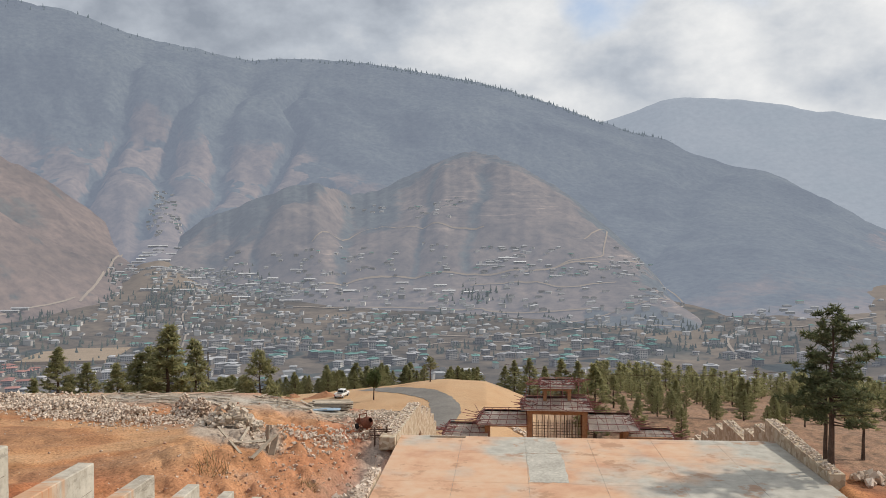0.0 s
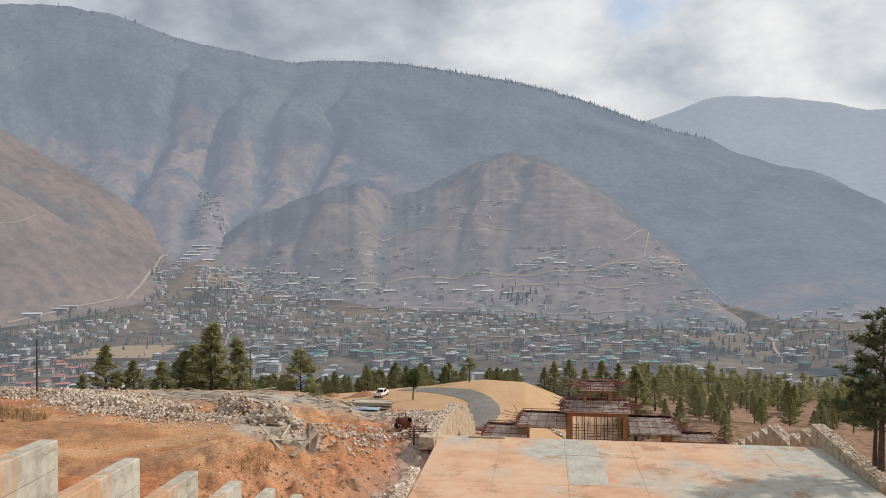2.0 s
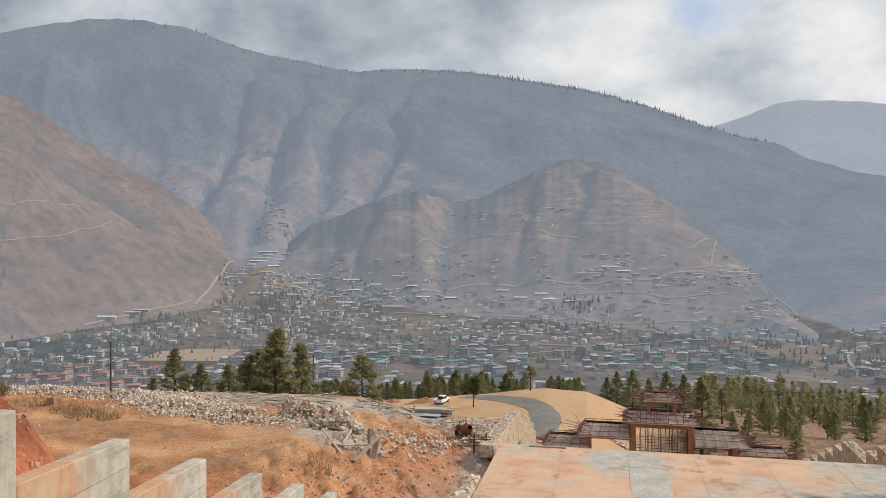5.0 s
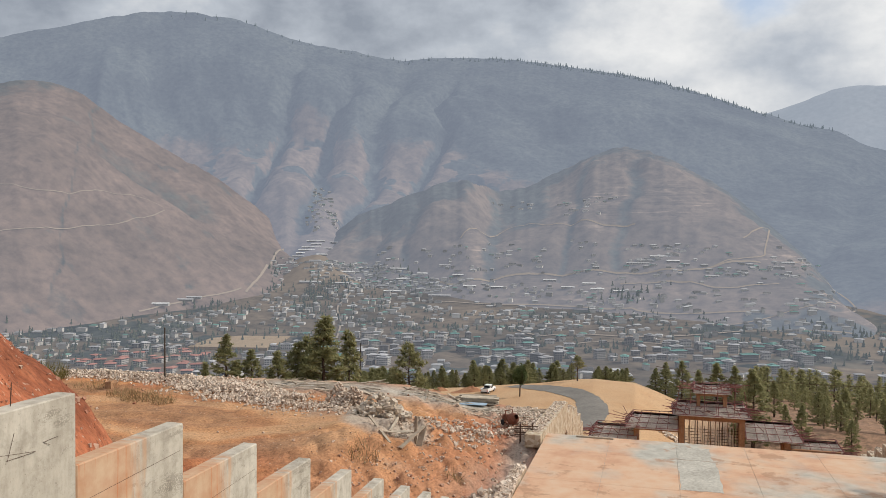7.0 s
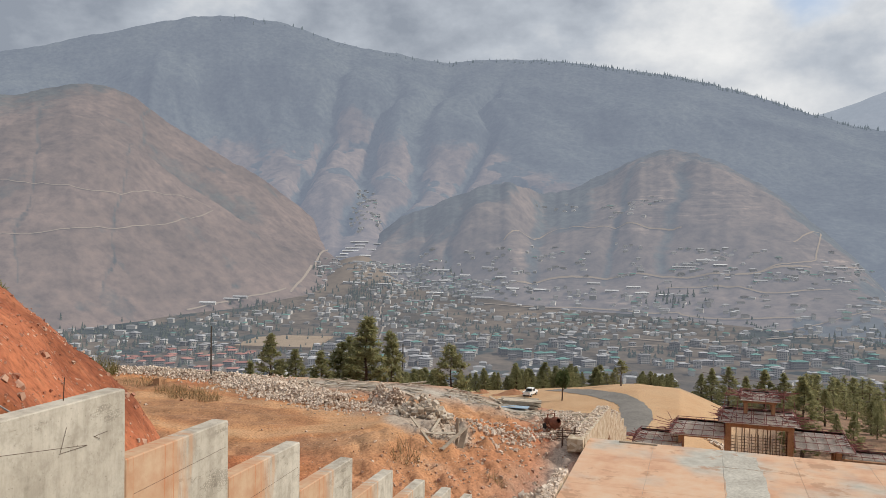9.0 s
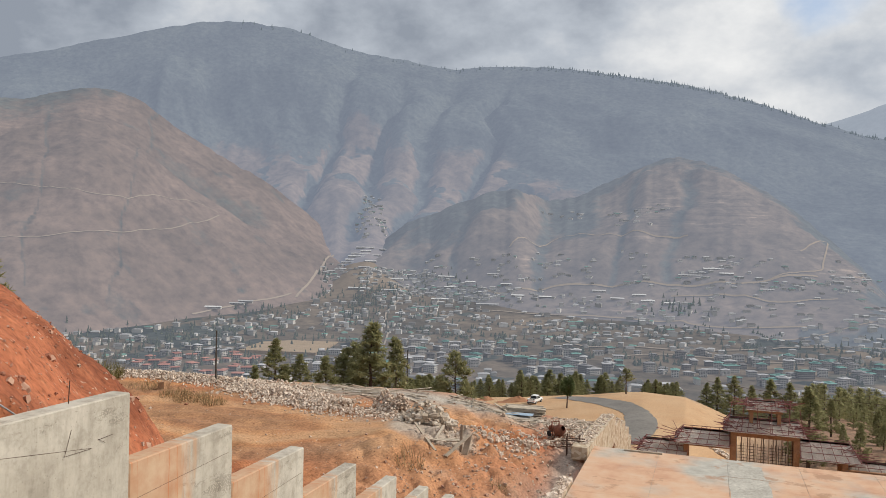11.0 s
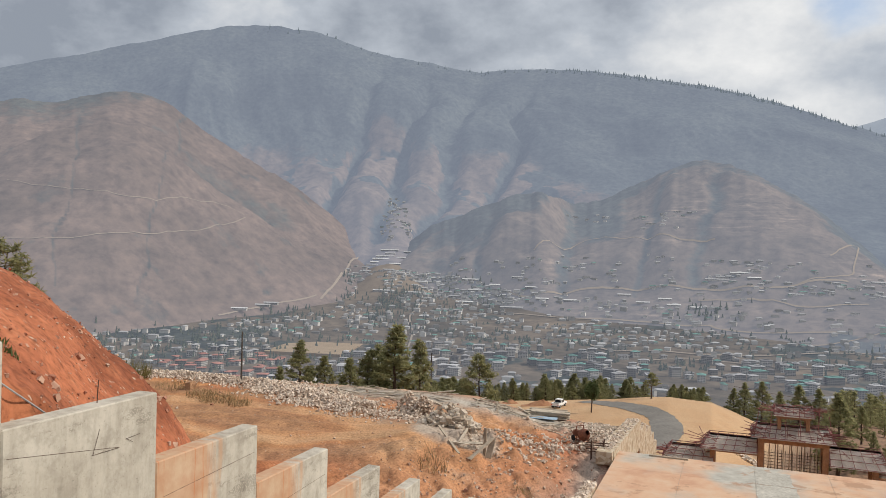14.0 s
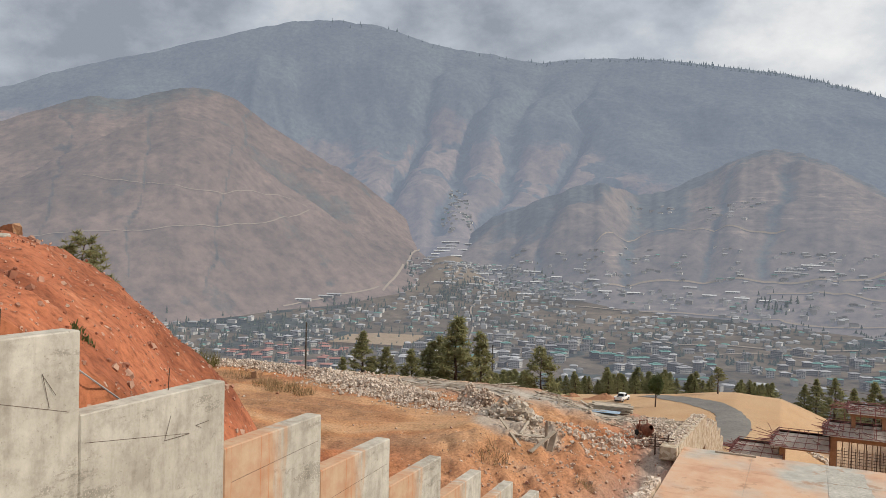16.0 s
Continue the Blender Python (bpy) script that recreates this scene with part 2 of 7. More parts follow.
M_WHITE = material("white_car_paint", lambda n, l, c: (0.78, 0.78, 0.77, 1), 0.3, bump=0)
M_RUBBER = material("tyre_rubber", lambda n, l, c: (0.02, 0.02, 0.02, 1), 0.9, bump=0)


# ---------------- mesh helpers ----------------
def mesh_of(name, verts, faces, mats, smooth=False, picks=None):
    me = bpy.data.meshes.new(name)
    me.from_pydata(verts, [], faces)
    for m in (mats if isinstance(mats, (list, tuple)) else [mats]):
        me.materials.append(m)
    if picks is not None:
        me.polygons.foreach_set("material_index", picks)
    if smooth:
        me.polygons.foreach_set("use_smooth", [True] * len(me.polygons))
    me.update()
    return me


def from_bm(name, bm, mat):
    me = bpy.data.meshes.new(name)
    bm.to_mesh(me)
    bm.free()
    me.materials.append(mat)
    return me


def part(name, bm, mat, parent=None, label=""):
    ob = new(name, from_bm(name, bm, mat) if isinstance(bm, bmesh.types.BMesh) else bm)
    if parent is not None:
        ob.parent = parent
        KIDS.setdefault(parent.name, []).append(ob)
    return tagged(ob, label)


KIDS = {}


def repeat(ob, m):
    """Another thing like ob at the pose m: parts of its own on the same meshes, with the same tags."""
    twin = ob.copy()
    scene.collection.objects.link(twin)
    for kid in KIDS[ob.name]:
        k2 = kid.copy()
        scene.collection.objects.link(k2)
        k2.parent = twin
    twin.matrix_basis = m
    return twin


def box(bm, x0, x1, y0, y1, z0, z1, m=None):
    vs = [bm.verts.new((m @ Vector(p)) if m is not None else p) for p in
          [(x0, y0, z0), (x1, y0, z0), (x1, y1, z0), (x0, y1, z0), (x0, y0, z1), (x1, y0, z1), (x1, y1, z1), (x0, y1, z1)]]
    for f in ((3, 2, 1, 0), (4, 5, 6, 7), (0, 1, 5, 4), (1, 2, 6, 5), (2, 3, 7, 6), (3, 0, 4, 7)):
        bm.faces.new([vs[i] for i in f])
    return vs


def bar(bm, p, q, r, sides=6, r2=None):
    """A round bar from p to q."""
    p, q = Vector(p), Vector(q)
    d = (q - p).normalized()
    u = d.orthogonal().normalized()
    v = d.cross(u)
    rings = []
    for c, rad in ((p, r), (q, r if r2 is None else r2)):
        rings.append([bm.verts.new(c + (u * math.cos(k * math.tau / sides) + v * math.sin(k * math.tau / sides)) * rad) for k in range(sides)])
    for k in range(sides):
        bm.faces.new((rings[0][k], rings[0][(k + 1) % sides], rings[1][(k + 1) % sides], rings[1][k]))
    bm.faces.new(rings[0][::-1])
    bm.faces.new(rings[1])


# the stair's axis: a across to the right, b along it away from the eye
AXIS = radians(4.5)


def ab(a, b, z=0.0):
    return Vector((a * math.cos(AXIS) + b * math.sin(AXIS), -a * math.sin(AXIS) + b * math.cos(AXIS), z))


STAIR = Matrix.Rotation(-AXIS, 4, "Z")


# ---------------- the lie of the land ----------------
def hash01(ix, iy, seed):
    h = (ix.astype(np.int64) * 374761393 + iy.astype(np.int64) * 668265263 + seed * 974711) & 0xFFFFFFFF
    h = ((h ^ (h >> 13)) * 1274126177) & 0xFFFFFFFF
    return ((h ^ (h >> 16)) & 0xFFFF) / 65535.0


def vnoise(x, y, seed=0):
    ix, iy = np.floor(x), np.floor(y)
    fx, fy = x - ix, y - iy
    fx, fy = fx * fx * (3 - 2 * fx), fy * fy * (3 - 2 * fy)
    a, b = hash01(ix, iy, seed), hash01(ix + 1, iy, seed)
    c, d = hash01(ix, iy + 1, seed), hash01(ix + 1, iy + 1, seed)
    return (a * (1 - fx) + b * fx) * (1 - fy) + (c * (1 - fx) + d * fx) * fy


def fbm(x, y, seed=0, octaves=5, gain=0.5):
    """About -0.5 to 0.5."""
    s, amp, tot = 0.0, 1.0, 0.0
    for k in range(octaves):
        s, tot = s + amp * (vnoise(x * 2 ** k, y * 2 ** k, seed + k) - 0.5), tot + amp
        amp *= gain
    return s / tot


def sstep(x, a, b):
    t = np.clip((x - a) / (b - a), 0, 1)
    return t * t * (3 - 2 * t)


VALLEY = -185.0
# skylines as seen from the terrace: degrees to the right, degrees up
CREST_AZ = [-120, -70, -50.2, -46, -41.8, -38.6, -35.2, -31.7, -28.5, -25.2, -21.1, -16.9, -14.2, -10.9, -6.5, -1.8, 3.6, 7.4, 12, 18.2, 23.6, 29.5, 36, 60, 120]
CREST_EL = [5, 5, 8.5, 10.3, 11.6, 12.6, 13.7, 14.6, 14.9, 14.6, 13.35, 12.85, 12.3, 12.6, 12.5, 11.9, 10.9, 9.7, 7.9, 6.0, 4.5, 1.5, -1, -3, -3]
SPUR_AZ = [-75, -60, -50.1, -47, -45.2, -43, -40.5, -38.5, -36, -32.1, -27.8, -24.5, -22.6, -21.2, -19.4]
SPUR_EL = [-4, 2, 6.6, 7.8, 8.7, 8.4, 9.2, 9.95, 9.3, 6.7, 4.4, 2.0, 0.6, -1.6, -4.5]
BROW_AZ = [-75, -60, -50.1, -46.6, -43, -39.3, -37.6, -35, -32.1, -30.1, -26.9, -24.2, -22.6, -20.5]
BROW_EL = [-6, -2, 2.3, 4.6, 6.6, 7.5, 7.2, 5.4, 3.3, 2.1, -0.1, -1.6, -2.7, -4.8]
FOOT_AZ = [-26, -22, -19.7, -18.6, -15.9, -12, -9, -6.7, -3, 0, 2.4, 5, 8.1, 11.9, 14, 17.1, 18.9, 22]
FOOT_EL = [-6, -3.2, -1.0, 0.4, 1.7, 3.3, 4.2, 2.7, 4.1, 5.6, 6.4, 5.4, 3.8, 0.7, -1.2, -4.9, -7.2, -9.5]
RIDGE_AZ = [0, 8, 11, 16.7, 21.5, 25.6, 29.4, 40, 70]
RIDGE_EL = [6, 7.6, 8.2, 9.6, 9.3, 8.4, 7.4, 5, 2]


def slope_height(az, r, crest_az, crest_el, r0, r1, power, back):
    """Height of a mountain side that starts from the valley at r0 and reaches its skyline at r1."""
    top = EYE_Z + r1 * np.tan(np.radians(sum(np.interp(az + d, crest_az, crest_el) for d in (-0.9, 0.0, 0.9)) / 3.0 + 0.22 * fbm(az * 1.1, az * 0, 95, 5)))
    t = (r - r0) / (r1 - r0)
    up = VALLEY + (top - VALLEY) * np.clip(t, 0, 1) ** power
    return np.where(t > 1, top - (r - r1) * back, np.where(t < 0, VALLEY - 60.0, up))


SPUR_FOOT_AZ, SPUR_FOOT_R = [-75, -50, -40, -35, -28, -24.8, -22.6, -19], [1650, 1700, 1740, 1830, 2000, 2140, 2260, 2340]


def ridged(x, y, seed, octaves=4):
    """Sharp crests at 0.5, rounded hollows towards -0.5."""
    return 0.5 - 2.4 * np.abs(fbm(x, y, seed, octaves))


def notch(az, r, at, wide, wander, seed):
    """A ravine that runs down a mountain side near one bearing."""
    return np.exp(-((az - at - 0.0028 * (r - 2700) + 1.6 * wander * fbm(r * 0.0035, az * 0.12 + seed, seed, 4)) / wide) ** 2)


def valley_floor(x, y):
    r = np.hypot(x, y)
    az = np.degrees(np.arctan2(x, y))
    z = VALLEY + fbm(x * 0.005, y * 0.005, 3, 4) * 12 + 85 * sstep(r, 1350, 2700) ** 1.4
    fan = sstep(az, -23.6, -20.8) * (1 - sstep(az, -18.4, -15.6)) * sstep(r, 2050, 2350) * (1 - sstep(r, 2480, 2720))
    head = -101 + 0.235 * (r - 2250) - 7.0 * np.abs(az + 19.9) + fbm(x * 0.005, y * 0.005, 19, 4) * 16
    return z + np.maximum(0, head - z) * fan


def main_height(x, y):
    """The forested mountain, with the fan at the head of the side valley."""
    r, az = np.hypot(x, y), np.degrees(np.arctan2(x, y))
    lean = az + 0.0035 * (r - 3400) + 13.0 * fbm(x * 0.0007, y * 0.0007, 15, 4)
    inside = sstep(r, 1900, 2700) * (1 - sstep(r, 3900, 4430))
    rough = 0.02 * ridged(lean * 0.1, r * 0.0006, 11) + 0.075 * ridged(x * 0.0009 + 0.0004 * y, y * 0.0009, 16, 5) + fbm(x * 0.003, y * 0.003, 12, 6, 0.55) * 0.05
    for at, wide in ((-21.6, 0.7), (-18.2, 0.8), (-14.2, 0.6), (-25.6, 0.7), (15.5, 1.2)):
        rough = rough - 0.03 * notch(az, r, at, wide, 2.5, 8)
    main = slope_height(az, r * (1 + (rough - 0.02) * inside), CREST_AZ, CREST_EL, np.interp(az, [-30, -22, -8, 10, 20, 30], [2900, 2350, 2300, 2100, 1780, 1650]), 4480.0, 1.22, 0.35)
    fan = sstep(az, -22.4, -20.8) * (1 - sstep(az, -18.4, -16.6)) * (1 - sstep(r, 3000, 3500))
    apron = -105 + 0.235 * (np.minimum(r, 3300) - 2250) - 9.0 * np.abs(az + 19.9) + fbm(x * 0.005, y * 0.005, 19, 4) * 16
    return main + np.maximum(0, apron - main) * fan * sstep(r, 2150, 2300)


def foot_rise(az):
    return np.interp(az, [-26, -20, -15, -8, 0, 10, 18, 24], [2700, 2420, 2230, 2020, 1930, 1820, 1720, 1650])


def foothill_crest(az):
    return np.interp(az, [-26, -16, -9, -6.7, -3, 2.4, 12, 20], [2900, 2850, 2780, 3050, 3150, 3200, 2700, 2200]) + 160 * fbm(az * 0.5, az * 0 + 0.5, 81, 4)


def foothill_height(x, y):
    """Brown foothills in front of the mountain: a knob, a wooded saddle and a broad hill."""
    r, az = np.hypot(x, y), np.degrees(np.arctan2(x, y))
    rf, rc = foot_rise(az), foothill_crest(az)
    lean = az + 0.004 * (r - 2600) + 11.0 * fbm(x * 0.0011, y * 0.0011, 25, 4)
    rough = 0.012 * ridged(lean * 0.2, r * 0.0009, 26) + 0.06 * ridged(x * 0.0015 + 0.0008 * y, y * 0.0015, 28, 5) + 0.05 * fbm(x * 0.004, y * 0.004, 27, 6, 0.55)
    for at, wide, deep in ((-6.6, 0.9, 0.022), (-0.9, 0.6, 0.012), (-12.6, 0.5, 0.012), (2.9, 0.5, 0.008), (-15.2, 0.6, 0.012), (7.6, 0.4, 0.006)):
        rough = rough - deep * notch(az, r, at, wide, 1.6, 29)
    t = (r * (1 + rough * sstep(r, rf, rf + 250) * (1 - 0.75 * sstep(r, rc - 250, rc))) - rf) / (rc - rf)
    base = valley_floor(x, y) - 4
    # away from the skyline the spurs wander, and lose the crest's small teeth
    low = 1 - sstep(t, 0.35, 0.95)
    bent = az + low * (9.0 * fbm(x * 0.0012, y * 0.0012, 84, 3) - 2.2)
    tooth = 0.35 * fbm(az * 1.3, az * 0, 83, 4) * (1 - low)
    flat = sum(np.interp(bent + d, FOOT_AZ, FOOT_EL) for d in (-2.4, -1.2, 0.0, 1.2, 2.4)) / 5.0
    el = sum(np.interp(az + d, FOOT_AZ, FOOT_EL) for d in (-1.1, 0.0, 1.1)) / 3.0 * (1 - low) + flat * low
    top = np.maximum(EYE_Z + rc * np.tan(np.radians(el + tooth)), base - 60)
    up = base + (top - base) * np.clip(t, 0, 1) ** 1.12 - np.where(t < 0, 40.0, 0.0)
    return np.where(t > 1, top - (t - 1) * (rc - rf) * 0.35, up)


def spur_height(x, y):
    """The bare spur: a back ridge, and a lower shoulder in front of it."""
    r, az = np.hypot(x, y), np.degrees(np.arctan2(x, y))
    foot = np.interp(az, SPUR_FOOT_AZ, SPUR_FOOT_R)
    lean = az + 0.005 * (r - 2300) + 10.0 * fbm(x * 0.0013, y * 0.0013, 17, 4)
    inner = sstep(r, 1780, 2200) * (1 - sstep(r, 2700, 2950))
    rough = 0.010 * ridged(lean * 0.17, r * 0.0007, 13) + 0.05 * ridged(x * 0.0014 - 0.0006 * y, y * 0.0014, 18, 5) + fbm(x * 0.004, y * 0.004, 14, 6, 0.55) * 0.03
    for at, deep in ((-40.6, 0.003), (-34.6, 0.002), (-46.0, 0.002)):
        rough = rough - deep * notch(az, r, at, 0.25, 2.4, 20)
    rs = r * (1 + rough * inner)
    base = valley_floor(x, y) - 6
    top = EYE_Z + 2950.0 * np.tan(np.radians(sum(np.interp(az + d, SPUR_AZ, SPUR_EL) for d in (-0.8, 0.0, 0.8)) / 3.0 + 0.4 * fbm(az * 0.9, az * 0, 91, 5)))
    behind = foot + np.interp(az, [-44, -38, -34, -30, -24, -20], [60, 160, 300, 330, 200, 90])
    t = (rs - behind) / (2950.0 - behind)
    back = np.where(t > 1, top - (r - 2950) * 0.5, base + (top - base) * np.clip(t, 0, 1) ** 1.15 - np.where(t < 0, 30.0, 0.0))
    brow = np.interp(az, [-75, -50, -38, -30, -22], [2380, 2430, 2500, 2480, 2500])
    shoulder = EYE_Z + brow * np.tan(np.radians(np.interp(az, BROW_AZ, BROW_EL) + fbm(az * 0.7, az * 0, 93, 3) * 0.35))
    tf = (rs - foot) / (brow - foot)
    front = np.where(tf > 1, shoulder - (rs - brow) * 0.22, base + (shoulder - base) * np.clip(tf, 0, 1) ** 1.1 - np.where(tf < 0, 30.0, 0.0))
    return np.maximum(back, front)


def site_height(x, y):
    """The building site, the bank and the brow above the valley."""
    a, b = x * math.cos(AXIS) - y * math.sin(AXIS), x * math.sin(AXIS) + y * math.cos(AXIS)
    r = np.hypot(x, y)
    n = fbm(x * 0.08, y * 0.08, 21, 5)
    fine = fbm(x * 0.6, y * 0.6, 31, 4)
    # brow with the road, then the fall to the valley
    az = np.degrees(np.arctan2(x, y))
    lip = EYE_Z + 186.0 * np.tan(np.radians(np.interp(az, [-60, -20, -14, -12.8, -9.2, -3.5, 0.2, 3.1, 6.0, 9.0, 14, 40], [-12.6, -12.2, -11.4, -10.95, -10.8, -10.3, -10.0, -10.1, -11.1, -12.3, -12.9, -13.4])))
    brow = lip + np.clip(186 - r, -20, 80) * 0.05 + n * 0.9 - np.maximum(0, r - 186) * 0.05
    edge = 190 + 14 * fbm(x * 0.02, y * 0.02, 9, 3)
    fall = VALLEY + (brow - VALLEY) * (1 - sstep(r, edge - 30, 720)) ** 1.4
    low = np.minimum(fall, brow)
    woodside = 2.0 - 0.165 * np.maximum(0, r - 125) - 0.1 * np.maximum(0, 125 - r) + n * 2.5 * sstep(r, 110, 140)
    woodside = woodside + (VALLEY - woodside) * sstep(r, 400, 760)
    w_wood = sstep(az, 6.5, 11.5)
    low = low * (1 - w_wood) + woodside * w_wood
    # working platform left of the landing, and the bank beyond its edge
    brink = 71.3 + 0.12 * (a + 8) + 1.2 * n
    kerb = 15.9 - 1.15 * sstep(a, -26, -11) - 0.55 * sstep(b, 60, 71) * sstep(a, -24, -10)
    strip = np.exp(-((b - 66.4 - 0.03 * (a + 20)) / 3.0) ** 2) * sstep(-a, 2, 6) * sstep(a, -46, -36)
    plat = kerb + (n * 0.8 + fine * 0.3) * (1 - 0.85 * strip)
    t = np.clip((b - brink) / 26.0, 0, 1)
    left = plat + (low - plat) * (1.6 * t - 0.6 * t * t)
    left = np.where(b > brink + 26, low, left)
    # earth behind the stepped wall: up to the red mound
    ramp = 27.0 - 0.396 * (b - 9.16)
    behind = np.maximum(14.5, ramp - 1.2 - 0.12 * np.maximum(0, -8 - a)) + n * 0.8 + fine * 0.5 + fbm(x * 1.3, y * 1.3, 37, 4, 0.6) * 0.6
    top = np.interp(az, [-120, -60, -50, -48.2, -45.8, -43, -41.2, -39, -37, -35, -32, -28], [31.5, 30.6, 30.0, 29.8, 29.35, 28.78, 28.2, 27.33, 26.65, 25.8, 24.1, 21.5])
    mound = top - 0.10 * np.maximum(0, 20 - r) - 0.72 * np.maximum(0, r - 20.0 - 2 * n) + fine * 0.35 + fbm(x * 1.8, y * 1.8, 38, 4, 0.6) * 0.35 - 0.1
    mound = np.where(y < 4, np.minimum(mound, 27.6), mound)
    spoil = 1.3 * np.exp(-((a + 19.5) / 5.0) ** 2 - ((b - 50) / 8.0) ** 2) + 0.5 * fbm(x * 0.35, y * 0.35, 33, 3) * sstep(a, -24, -16)
    gully = -1.3 * np.exp(-((a + 9.6) / 1.7) ** 2) * sstep(b, 36, 42) * (1 - sstep(b, 52, 57))
    ruts = 0.12 * np.sin(b * 2.2 + 3 * np.sin(a * 0.09)) * np.exp(-((b - 52 - 0.2 * (a + 30)) / 5.0) ** 2) * sstep(-a, 20, 26)
    calm = 1 - 0.85 * (1 - sstep(np.hypot((a + 33) / 14.0, (b - 52) / 7.0) + 1.2 * n, 0.7, 1.1))
    clod = fbm(x * 1.3, y * 1.3, 35, 4, 0.6)
    crag = (np.abs(fbm(x * 0.5, y * 0.5, 36, 4)) - 0.12) * 1.6
    left = left + (spoil + gully + ruts) * (b < 75) + (clod * (0.3 + 0.4 * sstep(a, -24, -18)) + crag * (0.2 + 0.8 * np.maximum(sstep(a, -24, -18), sstep(46 - b, 0, 6)))) * calm * (b < 66)
    behind = np.where(b < 45, behind, behind - 0.5 * (b - 45))
    back = np.maximum(left, np.where(b < 60, np.maximum(np.minimum(behind, 28), mound), -99))
    # right of the landing
    rt = 15.0 + n * 1.0 + fine * 0.3 - 0.10 * np.maximum(0, a - 21)
    brink_r = 60 + 0.1 * (a - 20)
    tr = np.clip((b - brink_r) / 40.0, 0, 1)
    right = rt + (low - rt) * tr
    # below the stairs and the landing
    under = np.where(b < 38, np.minimum(27.2, 25.0 - 0.396 * (b - 9.16)) - 1.2, 14.2)
    tu = np.clip((b - 60) / 36.0, 0, 1)
    under = under + (low - under) * tu
    w_l, w_r = sstep(-a, 7.9, 8.25), sstep(a, 19.6, 20.6)
    z = back * w_l + right * w_r + under * (1 - w_l - w_r)
    return np.where(b > 110, low, z)


def ground_height(x, y):
    x, y = np.asarray(x, float), np.asarray(y, float)
    r = np.hypot(x, y)
    floor = valley_floor(x, y) - 3.0
    s = site_height(x, y)
    w = sstep(r, 640, 820)
    return s * (1 - w) + floor * w


def polar_sheet(name, radii, azimuths, height, soil, mat, tone=None):
    R_, A_ = np.meshgrid(radii, np.radians(azimuths), indexing="ij")
    X, Y = R_ * np.sin(A_), R_ * np.cos(A_)
    Zh = height(X, Y)
    nr, na = R_.shape
    idx = np.arange(nr * na).reshape(nr, na)
    quads = np.stack([idx[:-1, :-1], idx[:-1, 1:], idx[1:, 1:], idx[1:, :-1]], -1).reshape(-1, 4)[:, ::-1]
    me = bpy.data.meshes.new(name)
    me.vertices.add(nr * na)
    me.vertices.foreach_set("co", np.stack([X, Y, Zh], -1).ravel())
    me.loops.add(quads.size)
    me.loops.foreach_set("vertex_index", quads.ravel())
    me.polygons.add(len(quads))
    me.polygons.foreach_set("loop_start", np.arange(0, quads.size, 4))
    me.update(calc_edges=True)
    me.polygons.foreach_set("use_smooth", [True] * len(quads))
    att = me.color_attributes.new("soil", "FLOAT_COLOR", "POINT")
    cols = np.ones((nr * na, 4))
    cols[:, :3] = soil(X, Y, Zh).reshape(-1, 3)
    att.data.foreach_set("color", cols.ravel())
    if tone is not None:
        att = me.color_attributes.new("tone", "FLOAT_COLOR", "POINT")
        cols[:, :3] = tone(X, Y, Zh).reshape(-1, 3)
        att.data.foreach_set("color", cols.ravel())
    me.materials.append(mat)
    me.validate()
    return new(name, me)


def site_soil(x, y, z):
    a, b = x * math.cos(AXIS) - y * math.sin(AXIS), x * math.sin(AXIS) + y * math.cos(AXIS)
    r = np.hypot(x, y)
    n = fbm(x * 0.1, y * 0.1, 41, 4)
    az = np.degrees(np.arctan2(x, y))
    earth = 1 - sstep(r + 60 * n, 185, 225)
    wood = (1 - sstep(r, 600, 800)) * (1 - earth)
    wood = np.maximum(wood, sstep(az + 8 * n, 6, 10) * sstep(b, 84, 96) * (1 - sstep(r, 600, 800)))
    wood = np.maximum(wood, sstep(-a + 10 * n, 8, 14) * sstep(b, 76, 90) * sstep(-az, 11, 14) * (1 - sstep(r, 600, 800)))
    wood = np.maximum(wood, sstep(a, 20.5, 23) * sstep(b + 8 * n, 46, 56) * (1 - sstep(r, 600, 800)))
    earth = earth * (1 - wood)
    gravel = np.exp(-((b - 66.6 - 0.03 * (a + 20)) / 2.6) ** 2) * sstep(-a, 2, 6) * sstep(a + 8 * n, -46, -34) * 0.95
    gravel = np.maximum(gravel, 0.75 * sstep(1.1 - np.hypot((a + 18.5) / 3.6, (b - 52.5) / 4.0) + 2.2 * n, 0.1, 0.5))
    gravel = np.maximum(gravel, 0.8 * np.exp(-((a + 9.2) / 1.3) ** 2) * sstep(b, 38, 42) * (1 - sstep(b, 60, 64)))
    gravel = np.maximum(gravel, 0.3 * sstep(n, 0.08, 0.2) * (b < 66) * (b > 34) * (a > -26) * (a < -8))
    return np.stack([earth, gravel, wood], -1)


